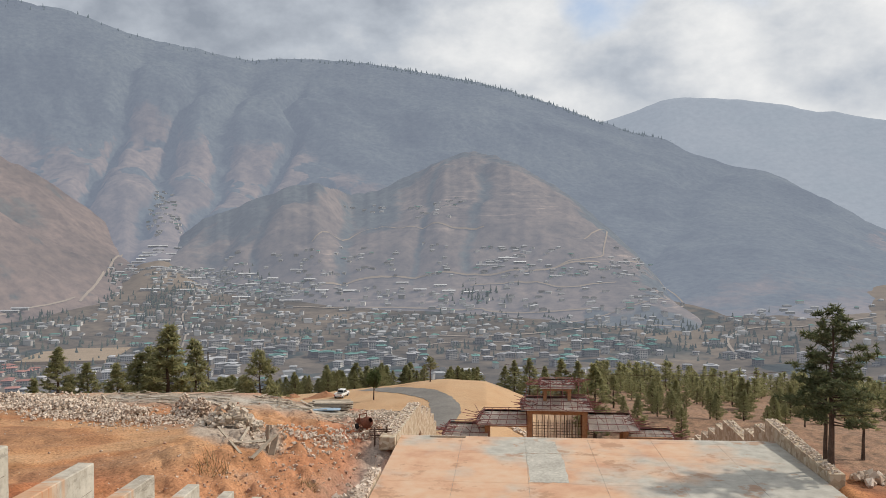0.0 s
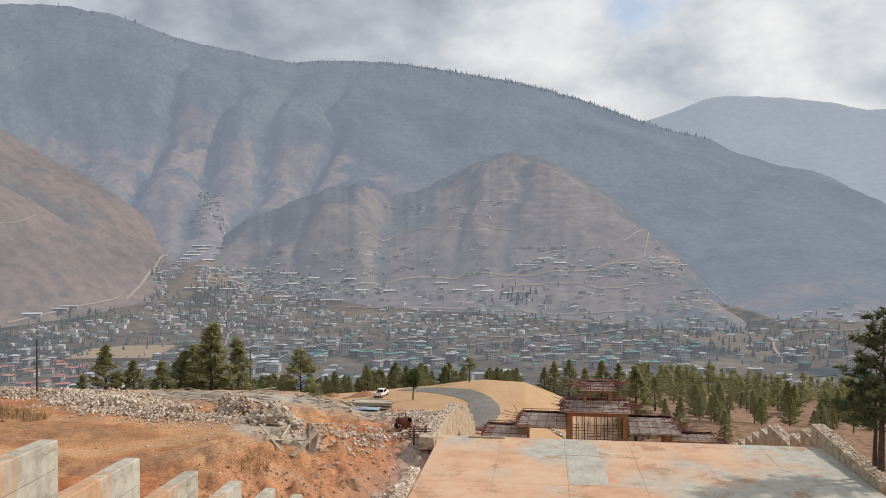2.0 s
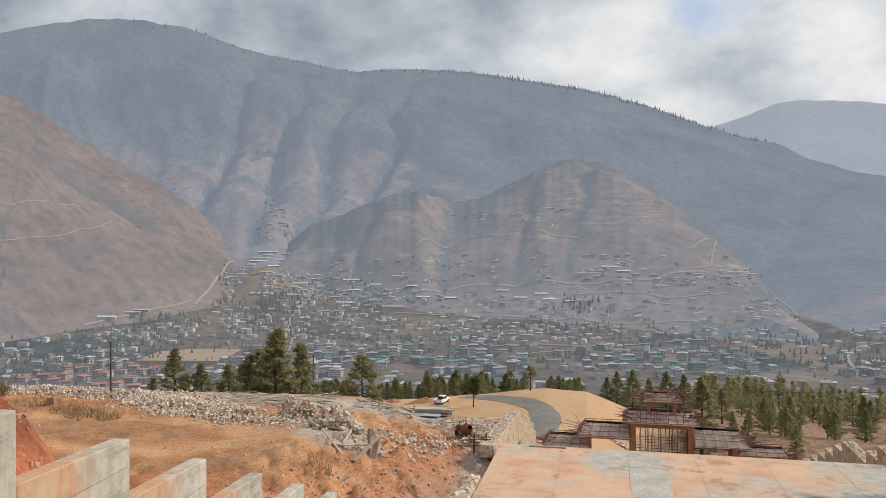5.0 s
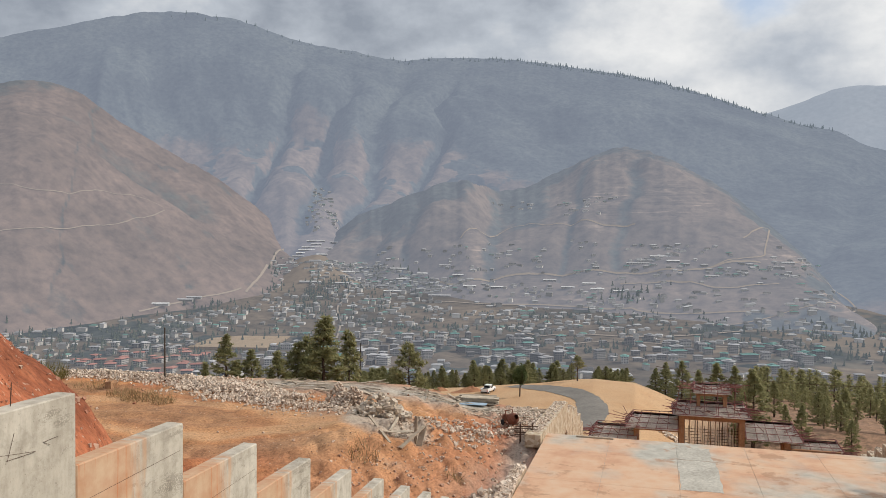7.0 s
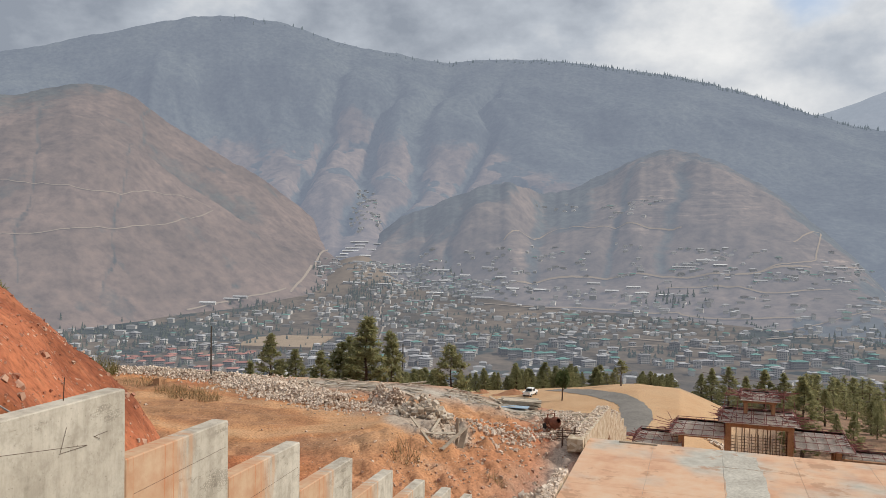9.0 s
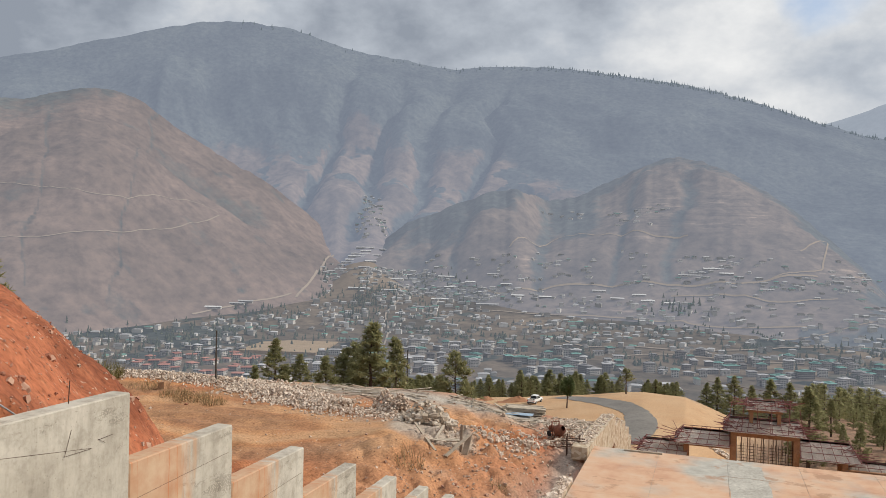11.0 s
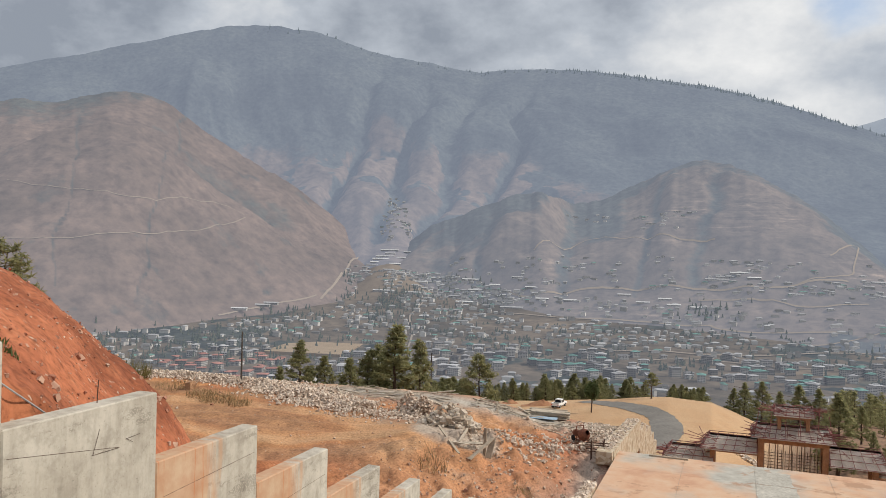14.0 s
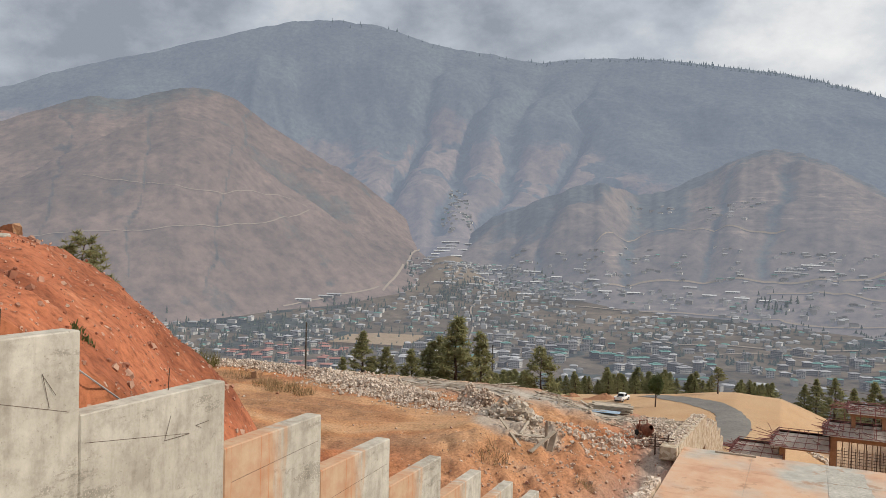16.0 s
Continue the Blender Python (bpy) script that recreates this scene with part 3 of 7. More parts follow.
def site_tone(x, y, z):
    """Red = raw red subsoil of the mound and the cut; green = pale tan earth of the brow; blue unused."""
    a, b = x * math.cos(AXIS) - y * math.sin(AXIS), x * math.sin(AXIS) + y * math.cos(AXIS)
    n = fbm(x * 0.15, y * 0.15, 43, 4)
    red = sstep(30 - y + 6 * n, 2, 14) * sstep(-a, 6, 9)
    red = np.maximum(red, np.exp(-((a + 11.0 + 5 * n) / 2.8) ** 2) * sstep(b, 30, 40) * (1 - sstep(b, 60, 68)))
    red = np.maximum(red, sstep(a, 20, 22) * (1 - sstep(b, 44, 52)))
    red = np.maximum(red, 0.6 * sstep(n, 0.05, 0.22) * (b < 75))
    red = np.maximum(red, 0.8 * sstep(a + 6 * n, -18, -13) * (1 - sstep(b, 56, 64)) * sstep(b, 26, 36) * (a < -7))
    red = np.maximum(red, 0.75 * sstep(47 + 10 * n - b, 0, 6) * (a < -8))
    tan = sstep(b + 10 * n, 80, 98)
    tan = np.maximum(tan, 0.35 * sstep(a + 8 * n, -25, -19) * (1 - sstep(a, -12, -9)) * sstep(b, 30, 38) * (1 - sstep(b, 56, 60)))
    ring = np.hypot((a + 38) / 14.5, (b - 51.8) / 4.9) + 0.5 * n
    track = 1 - sstep(np.abs(ring - 1.0), 0.12, 0.34)
    inner = (1 - sstep(ring, 0.6, 0.85)) + sstep(ring, 1.25, 1.45) * (1 - sstep(ring, 1.7, 2.2))
    return np.stack([red * (1 - track * (a < -20)), np.maximum(tan, 0.6 * track * (a < -20)), np.clip(inner, 0, 1) * (a < -19) * (b < 66) * (b > 36)], -1)


def mountain_soil(x, y, z):
    r, az = np.hypot(x, y), np.degrees(np.arctan2(x, y))
    n = fbm(x * 0.0011, y * 0.0011, 51, 6, 0.58)
    line = np.interp(az, [-50, -27, -22, -16, -8, 0, 8, 14, 20, 30], [420, 360, 560, 420, 300, 260, 80, -120, -90, -40]) + 700 * n
    wood = sstep(z, line - 170, line + 170)
    wood = wood * (0.72 + 0.28 * sstep(fbm(x * 0.005, y * 0.005, 61, 4), -0.15, 0.1))
    for at, wide in ((-21.6, 0.55), (-18.2, 0.6), (-14.2, 0.6), (-25.6, 0.5)):
        wood = np.maximum(wood, 0.9 * notch(az, r, at, wide, 2.5, 8) * sstep(r, 2700, 3000))
    copse = 0.8 * sstep(fbm(x * 0.006, y * 0.006, 63, 5, 0.6), 0.08, 0.18)
    return np.stack([0 * r, 0 * r, np.clip(np.maximum(wood, copse), 0, 1)], -1)


def foothill_soil(x, y, z):
    r, az = np.hypot(x, y), np.degrees(np.arctan2(x, y))
    n = fbm(x * 0.0028, y * 0.0028, 55, 6, 0.6)
    wood = np.maximum(sstep(n + 0.0004 * (z - 120), 0.10, 0.2), 0.9 * sstep(0.6 * n + (z - 30) / 420.0, 0.45, 0.75) * (0.45 + 0.55 * sstep(3.5 - az, 0, 4)))
    crown = sstep(r - foothill_crest(az) + 900 * n, -330, -40) * (0.95 - 0.4 * sstep(az, -1.5, 2.0) * (1 - sstep(az, 8, 11)))
    wood = np.maximum(wood, crown)
    saddle = np.exp(-((az + 5.0) / 2.2) ** 2) * sstep(r + 500 * n, 2450, 2650)
    west = np.exp(-((az + 14.5) / 3.2) ** 2) * sstep(r + 700 * n, 2320, 2520) * (1 - sstep(r + 500 * n, 2620, 2800))
    east = sstep(az + 6 * n, 13.0, 15.0) * sstep(n, -0.12, 0.05)
    wood = np.maximum(np.maximum(wood, 0.9 * saddle), np.maximum(0.9 * west, 0.85 * east))
    for at, wide in ((-6.6, 0.5), (-0.9, 0.32), (2.9, 0.5), (-12.6, 0.35)):
        wood = np.maximum(wood, 0.6 * notch(az, r, at, wide * 1.5, 1.6, 29) * sstep(r, 2060, 2200))
    return np.stack([0 * r, sstep(fbm(x * 0.0035, y * 0.0035, 57, 4), -0.02, 0.16), 0.9 * np.clip(wood, 0, 1)], -1)


def spur_soil(x, y, z):
    r, az = np.hypot(x, y), np.degrees(np.arctan2(x, y))
    n = fbm(x * 0.003, y * 0.003, 52, 5)
    scrub = 0.4 * sstep(fbm(x * 0.01, y * 0.01, 53, 5, 0.6), 0.05, 0.25)
    scrub = np.maximum(scrub, 0.55 * sstep(z + 400 * n, 330, 560))
    # dark band behind the shoulder: shade painted to set off the back ridge
    rear = r - np.interp(az, [-75, -50, -38, -30, -22], [2380, 2430, 2500, 2480, 2500])
    scrub = np.maximum(scrub, 0.42 * sstep(rear + 120 * n, 40, 110) * (1 - sstep(rear + 200 * n, 190, 330)) * sstep(az, -37, -33.5) * (1 - sstep(az, -28, -25)))
    # narrow darker line down each of three ravines
    for at in (-40.6, -34.6, -46.0):
        scrub = np.maximum(scrub, 0.5 * notch(az, r, at, 0.16, 2.4, 20) * sstep(r, 1800, 1900))
    return np.stack([0 * z, 0.5 * sstep(n, 0.0, 0.2), scrub], -1)


def valley_soil(x, y, z):
    r, az = np.hypot(x, y), np.degrees(np.arctan2(x, y))
    n = fbm(x * 0.004, y * 0.004, 58, 5, 0.6)
    return np.stack([np.maximum(0.35 * sstep(n, 0.06, 0.2), 0.4 * sstep(r, 2100, 2350)), 0 * r, 0.75 * sstep(fbm(x * 0.007, y * 0.007, 59, 5, 0.6), 0.02, 0.2) * (1 - sstep(r, 2000, 2250))], -1)


az_view = np.concatenate([np.arange(-180, -58, 4.0), np.arange(-58, 38, 0.16), np.arange(38, 181, 4.0)])
radii = np.concatenate([[0.3], np.geomspace(3, 24, 60), np.geomspace(24.5, 110, 200), np.geomspace(110.5, 260, 120), np.geomspace(262, 2000, 110)])
ground = tagged(polar_sheet("ground", radii, az_view, ground_height, site_soil, M_GROUND, site_tone), "orange earth building site above a dry brown valley", "ground", kind="structure")
far_az = np.concatenate([np.arange(-180, -60, 4.0), np.arange(-60, 40, 0.18), np.arange(40, 181, 4.0)])
# second floor over the ground sheet, added to carry the valley's emitted haze
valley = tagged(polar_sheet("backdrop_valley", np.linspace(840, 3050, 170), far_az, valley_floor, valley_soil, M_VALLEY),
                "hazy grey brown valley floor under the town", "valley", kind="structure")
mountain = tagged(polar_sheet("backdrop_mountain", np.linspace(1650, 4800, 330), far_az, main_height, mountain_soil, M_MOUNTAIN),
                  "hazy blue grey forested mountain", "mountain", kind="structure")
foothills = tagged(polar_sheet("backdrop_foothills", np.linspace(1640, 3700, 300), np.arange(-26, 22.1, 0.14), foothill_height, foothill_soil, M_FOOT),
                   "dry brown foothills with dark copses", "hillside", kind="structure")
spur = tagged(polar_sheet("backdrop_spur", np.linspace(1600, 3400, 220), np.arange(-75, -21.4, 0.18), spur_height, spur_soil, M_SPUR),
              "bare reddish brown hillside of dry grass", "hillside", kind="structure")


def ridge_height(x, y):
    r, az = np.hypot(x, y), np.degrees(np.arctan2(x, y))
    return slope_height(az, r, RIDGE_AZ, RIDGE_EL, 3300.0, 4850.0, 1.2, 0.5) + fbm(x * 0.003, y * 0.003, 71, 4) * 55


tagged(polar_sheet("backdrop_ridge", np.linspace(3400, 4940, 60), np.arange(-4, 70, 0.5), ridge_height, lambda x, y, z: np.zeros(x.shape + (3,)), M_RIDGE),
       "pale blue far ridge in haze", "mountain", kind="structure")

# ---------------- landing, stairs and the stepped wall ----------------
SLAB_Z, SLAB_A0, SLAB_A1, SLAB_B0, SLAB_B1 = 15.0, -7.8, 19.6, 34.4, 58.6
bm = bmesh.new()
box(bm, SLAB_A0, SLAB_A1, SLAB_B0, SLAB_B1, SLAB_Z - 0.5, SLAB_Z, STAIR)
slab = tagged(part("landing_slab", bm, M_CONCRETE), "wide concrete landing slab stained with orange mud", "landing", kind="structure")

STEP_B, STEP_DB, STEP_Z, STEP_DZ = 9.16, 2.569, 27.74, 1.018


def mud_concrete(mud, low, high):
    def build(n, l, c):
        """Grey concrete under a film of orange mud, worn off in patches, with darker crusts."""
        pos = n("ShaderNodeNewGeometry").outputs["Position"]
        grey = ramp_of(n, l, noise_of(n, l, pos, 1.2, 7.0, 0.6), (0.3, (0.33, 0.31, 0.27)), (0.7, (0.50, 0.475, 0.42)))
        film = ramp_of(n, l, noise_of(n, l, pos, 0.5, 7.0, 0.6), (0.3, (0.47, 0.26, 0.165)), (0.5, (0.56, 0.35, 0.23)), (0.7, (0.58, 0.42, 0.30)))
        sep = n("ShaderNodeSeparateXYZ")
        l(pos, sep.inputs["Vector"])
        drift = n("ShaderNodeMapRange")
        drift.inputs["From Min"].default_value, drift.inputs["From Max"].default_value = -8.0, 24.0
        drift.inputs["To Min"].default_value, drift.inputs["To Max"].default_value = 0.16 * mud, -0.14 * mud
        l(sep.outputs["X"], drift.inputs["Value"])
        s = n("ShaderNodeMath")
        l(noise_of(n, l, pos, 0.17, 5.0, 0.5), s.inputs[0])
        l(drift.outputs["Result"], s.inputs[1])
        amount = ramp_of(n, l, s.outputs[0], (low, (0, 0, 0)), (high, (1, 1, 1)))
        col = mix_of(n, l, amount, grey, film)
        crust = ramp_of(n, l, noise_of(n, l, pos, 0.42, 9.0, 0.68), (0.565, (0, 0, 0)), (0.62, (0.75, 0.75, 0.75)))
        return mix_of(n, l, crust, col, (0.36, 0.21, 0.13))
    return build


M_SLAB = material("muddy_concrete", mud_concrete(1.0, 0.42, 0.58), 0.85, bump=0.2, bump_scale=6.0)


def cast_concrete(n, l, c, muddy=False):
    """Board-cast concrete: cloudy grey, honeycombed patches, rusty mud runs down from the top."""
    pos = n("ShaderNodeNewGeometry").outputs["Position"]
    grey = ramp_of(n, l, noise_of(n, l, pos, 0.9, 8.0, 0.62), (0.28, (0.35, 0.312, 0.258)), (0.42, (0.425, 0.384, 0.322)), (0.56, (0.48, 0.438, 0.372)), (0.72, (0.555, 0.508, 0.435)))
    v = n("ShaderNodeTexVoronoi")
    v.inputs["Scale"].default_value = 34.0
    l(pos, v.inputs["Vector"])
    comb = ramp_of(n, l, v.outputs["Distance"], (0.12, (1.18, 1.17, 1.14)), (0.34, (0.92, 0.92, 0.92)), (0.5, (0.70, 0.69, 0.68)))
    mpb = n("ShaderNodeMapping")
    mpb.inputs["Scale"].default_value = (0.55, 0.55, 1.5)
    l(pos, mpb.inputs["Vector"])
    where = ramp_of(n, l, noise_of(n, l, mpb.outputs["Vector"], 1.3, 9.0, 0.72), (0.56, (0, 0, 0)), (0.60, (1, 1, 1)))
    pits = ramp_of(n, l, noise_of(n, l, pos, 26.0, 4.0, 0.6), (0.31, (0.7, 0.69, 0.68)), (0.36, (1, 1, 1)))
    streak = ramp_of(n, l, noise_of(n, l, pos, 3.5, 9.0, 0.75), (0.40, (0.84, 0.83, 0.82)), (0.5, (1, 1, 1)), (0.62, (1.1, 1.1, 1.1)))
    grey = mix_of(n, l, 1.0, mix_of(n, l, 1.0, grey, pits, "MULTIPLY"), streak, "MULTIPLY")
    col = mix_of(n, l, where, grey, mix_of(n, l, 1.0, grey, comb, "MULTIPLY"))
    mpd = n("ShaderNodeMapping")
    mpd.inputs["Scale"].default_value = (3.0, 3.0, 0.45)
    l(pos, mpd.inputs["Vector"])
    damp = ramp_of(n, l, noise_of(n, l, mpd.outputs["Vector"], 1.3, 6.0, 0.65), (0.40, (0.86, 0.85, 0.84)), (0.52, (1, 1, 1)), (0.66, (1.06, 1.06, 1.06)))
    col = mix_of(n, l, 1.0, col, damp, "MULTIPLY")
    if not muddy:
        return col
    mp = n("ShaderNodeMapping")
    mp.inputs["Scale"].default_value = (1.0, 3.2, 0.5)
    l(c, mp.inputs["Vector"])
    run = noise_of(n, l, mp.outputs["Vector"], 1.0, 5.0, 0.6)
    sep = n("ShaderNodeSeparateXYZ")
    l(c, sep.inputs["Vector"])
    mr = n("ShaderNodeMapRange")
    mr.inputs["From Min"].default_value, mr.inputs["From Max"].default_value = -0.5, -1.9
    mr.inputs["To Min"].default_value, mr.inputs["To Max"].default_value = -0.20, 0.32
    l(sep.outputs["Y"], mr.inputs["Value"])
    add = n("ShaderNodeMath")
    l(run, add.inputs[0])
    l(mr.outputs["Result"], add.inputs[1])
    mud = ramp_of(n, l, add.outputs[0], (0.46, (0, 0, 0)), (0.66, (0.85, 0.85, 0.85)))
    film = ramp_of(n, l, noise_of(n, l, c, 2.5, 6.0), (0.35, (0.44, 0.215, 0.11)), (0.65, (0.53, 0.35, 0.22)))
    col = mix_of(n, l, mud, col, film)
    mp2 = n("ShaderNodeMapping")
    mp2.inputs["Scale"].default_value = (1.0, 9.0, 0.35)
    l(c, mp2.inputs["Vector"])
    drip = ramp_of(n, l, noise_of(n, l, mp2.outputs["Vector"], 1.0, 5.0, 0.6), (0.56, (0, 0, 0)), (0.64, (0.9, 0.9, 0.9)))
    drip = mix_of(n, l, 1.0, drip, mud, "MULTIPLY")
    return mix_of(n, l, drip, col, (0.48, 0.16, 0.06))


M_CAST = material("cast_concrete", cast_concrete, 0.88, bump=0.35, bump_scale=14.0, bump_dist=0.01)
M_CAST_MUDDY = material("muddy_cast_concrete", lambda n, l, c: cast_concrete(n, l, c, True), 0.88, bump=0.35, bump_scale=14.0, bump_dist=0.01)


def masonry(n, l):
    pos = n("ShaderNodeNewGeometry").outputs["Position"]
    v = n("ShaderNodeTexVoronoi")
    v.inputs["Scale"].default_value = 3.2
    l(pos, v.inputs["Vector"])
    return ramp_of(n, l, v.outputs["Color"], (0.1, (0.30, 0.22, 0.15)), (0.5, (0.44, 0.35, 0.25)), (0.9, (0.54, 0.47, 0.37)))


M_MASONRY = material("stone_masonry", lambda n, l, c: masonry(n, l), 0.92, bump=0.5, bump_scale=5.0, bump_dist=0.06)

# landing slab laid in bays, with open joints
slab.data.materials.clear()
slab.data.materials.append(M_CONCRETE)
cols, rows_b = [-7.8, -3.15, 1.45, 6.05, 10.65, 15.2, 19.6], [34.4, 41.0, 47.6, 54.2, 57.5, 58.6]


# ---- stepped stair wall, lift by lift ----
def lift_mesh(length, height, thick, mat):
    bm = bmesh.new()
    box(bm, -thick, 0, -length, 0, -height, 0)
    bmesh.ops.bevel(bm, geom=[e for e in bm.edges], offset=0.018, segments=1, affect="EDGES")
    return from_bm("wall_lift", bm, mat)


lift, muddy_lift = lift_mesh(STEP_DB - 0.004, 4.2, 0.32, M_CAST), lift_mesh(STEP_DB - 0.004, 4.2, 0.32, M_CAST_MUDDY)
stair_wall = tagged(new("stair_wall"), "stepped raw concrete wall beside the stairs, stained with orange mud", "wall", kind="structure")
for i in range(-4, 13):
    ob = part("wall_lift", muddy_lift if i > 0 else lift, M_CAST, stair_wall)
    ob.matrix_world = STAIR @ Matrix.Translation((-7.8, STEP_B + STEP_DB * i, STEP_Z - STEP_DZ * i))

# cold joints: a thin proud line of grout slanting across some lifts, and tie wires
M_WIRE = material("rusty_wire", lambda n, l, c: (0.10, 0.06, 0.045, 1), 0.8, 0.4, bump=0)
for i, (u0, w0, u1, w1) in ((-1, (0.15, -0.95, 2.4, -0.3)), (0, (0.75, -0.62, 2.5, -0.35)), (1, (0.1, -0.45, 2.4, -0.55)), (2, (0.1, -0.5, 2.3, -0.6))):
    bm = bmesh.new()
    b1, z1 = STEP_B + STEP_DB * i, STEP_Z - STEP_DZ * i
    bar(bm, STAIR @ Vector((-7.8, b1 - u0, z1 + w0)), STAIR @ Vector((-7.8, b1 - u1, z1 + w1)), 0.0035, 4)
    part("cold_joint", bm, M_WIRE, stair_wall, "dark thin joint line in the concrete")

# stairs and top terrace
bm = bmesh.new()
for k in range(86):
    b0 = 0.57 + k * 0.3934
    z = 28.4 - (k + 1) * 0.1558
    box(bm, -7.79, 19.6, b0, b0 + 0.3934, z - 0.6, z, STAIR)
tagged(part("stair_flight", bm, M_CONCRETE), "broad flight of bare concrete steps", "stairs", kind="structure")
bm = bmesh.new()
box(bm, -7.79, 19.6, -25, 0.57, 27.6, 28.4, STAIR)
tagged(part("terrace", bm, M_CONCRETE), "bare concrete terrace above the stairs", "terrace", kind="structure")


# ---- stone walls stepping down beyond the landing ----
def stone_wall(name, a_in, a_out, spans, label):
    w = tagged(new(name), label, "wall", kind="structure")
    for b0, b1, z0, z1, base in spans:
        bm = bmesh.new()
        vs = box(bm, min(a_in, a_out), max(a_in, a_out), b0, b1, base, z1)
        for v in vs[4:6]:
            v.co.z = z0
        n_cut = max(2, int((b1 - b0) / 0.6))
        bmesh.ops.subdivide_edges(bm, edges=[e for e in bm.edges if abs(e.verts[0].co.y - e.verts[1].co.y) > 0.5], cuts=n_cut, use_grid_fill=True)
        rng = random.Random(int(b0 * 10))
        for v in bm.verts:
            v.co += Vector((rng.uniform(-0.02, 0.02), 0, rng.uniform(-0.03, 0.03) if v.co.z > base + 0.1 else 0))
        bmesh.ops.transform(bm, matrix=STAIR, verts=bm.verts)
        part("wall_section", bm, M_MASONRY, w)
    return w


right_spans = [(48.9, 60.85, 15.55, 16.15, 14.0), (60.85, 63.3, 15.15, 15.2, 12.5), (63.3, 65.85, 14.15, 14.2, 12.0), (65.85, 72.3, 13.2, 13.4, 11.0)]
right_spans += [(72.3 + 2.6 * k, 74.9 + 2.6 * k, 12.45 - 1.02 * k, 12.45 - 1.02 * k, 9.5 - 1.02 * k) for k in range(7)]
stone_wall("stone_wall_right", 19.62, 20.55, right_spans, "low rubble stone wall stepping down beside the landing")
left_spans = [(56.1, 72.5, 15.6, 14.5, 12.0), (72.5, 77.2, 13.4, 13.2, 10.0), (77.2, 81.8, 12.3, 12.0, 8.0), (81.8, 85.7, 10.9, 10.5, 6.0), (85.7, 89.0, 9.0, 8.9, 4.0)]
stone_wall("stone_wall_left", -7.8, -9.0, left_spans, "pale rubble stone wall stepping down beside the landing")
bm = bmesh.new()
box(bm, -9.0, -7.85, 55.5, 56.3, 14.7, 15.62, STAIR)
bmesh.ops.bevel(bm, geom=list(bm.edges), offset=0.03, segments=1, affect="EDGES")
tagged(part("pier_block", bm, M_MASONRY), "squared brown stone block at the wall's end", "stone block")
stone_wall("stone_kerb", -7.85, -8.6, [(40.0, 49.2, 15.25, 15.2, 14.2)], "rough rubble kerb edging the landing")


# ---------------- stones ----------------
def stone_shape(rng, size):
    """A broken stone: a cube cut and pushed about, 8 to 14 faces."""
    bm = bmesh.new()
    s = [size * rng.uniform(0.6, 1.0) for _ in range(3)]
    box(bm, -s[0] / 2, s[0] / 2, -s[1] / 2, s[1] / 2, -s[2] / 2, s[2] / 2)
    bmesh.ops.bevel(bm, geom=[e for e in bm.edges if rng.random() < 0.28], offset=size * 0.14, segments=1, affect="EDGES")
    for v in bm.verts:
        v.co += Vector([rng.uniform(-1, 1) * size * 0.15 for _ in range(3)])
    return bm


rng = random.Random(5)
STONE_V, STONE_F = [], []
for _ in range(10):
    b_ = stone_shape(rng, 1.0)
    b_.verts.index_update()
    STONE_V.append(np.array([v.co[:] for v in b_.verts]))
    STONE_F.append([[v.index for v in f.verts] for f in b_.faces])
    b_.free()


def turn_matrix(rng):
    return np.array(Euler((rng.uniform(0, 6.3), rng.uniform(0, 6.3), rng.uniform(0, 6.3))).to_matrix())


def heap(name, spots, rng, label, mat=None):
    """Loose stones joined into one: spots are (x, y, z, size)."""
    V, F, k = [], [], 0
    for x, y, z, size in spots:
        i = rng.randrange(10)
        V.append(STONE_V[i] @ turn_matrix(rng).T * size + np.array([x, y, z]))
        F += [[q + k for q in f] for f in STONE_F[i]]
        k += len(STONE_V[i])
    ob = new(name, mesh_of(name, np.concatenate(V).tolist(), F, mat or M_STONES))
    return tagged(ob, label, "stones", kind="stuff")


def height_at(x, y):
    return float(ground_height(np.array([x]), np.array([y]))[0])


def bank(rng, count, a0, b0, a1, b1, width, rise, s0, s1):
    """Spots for a long heap of stones between two points of the plan."""
    out = []
    xs = []
    for _ in range(count):
        t, u = rng.random(), rng.gauss(0, 0.42)
        p = ab(a0 + (a1 - a0) * t, b0 + (b1 - b0) * t + 0)
        side = ab(-(b1 - b0), a1 - a0).normalized()
        q = p + side * u * width * (0.7 + 0.6 * vn1(t * 7 + a0))
        h = rise * math.exp(-(u / 0.5) ** 2) * (0.5 + vn1(t * 9 + b0)) * rng.random() ** 0.5
        xs.append((q.x, q.y, h, s0 + (s1 - s0) * rng.random() ** 2.2))
    g = ground_height(np.array([v[0] for v in xs]), np.array([v[1] for v in xs]))
    return [(x, y, float(z) + h + s * 0.2, s) for (x, y, h, s), z in zip(xs, g)]


def vn1(x):
    return float(vnoise(np.array([x]), np.array([0.5]), 77)[0])


rng = random.Random(8)
heap("rubble_bank", bank(rng, 3400, -57, 65.3, -40, 64.3, 2.6, 0.45, 0.07, 0.27), rng, "long heap of pale broken quarry stones")
heap("rubble_bank", bank(rng, 4400, -42, 64.3, -29, 59.5, 3.4, 0.5, 0.07, 0.29), rng, "long heap of pale broken quarry stones")
heap("rubble_bank", bank(rng, 1100, -30, 59.0, -20, 57.5, 3.2, 0.15, 0.06, 0.26), rng, "scattered pale broken stones on orange earth")
heap("stone_heap", bank(rng, 1100, -26.0, 60.8, -23.4, 59.6, 1.9, 1.5, 0.10, 0.26), rng, "steep heap of small brown stones")
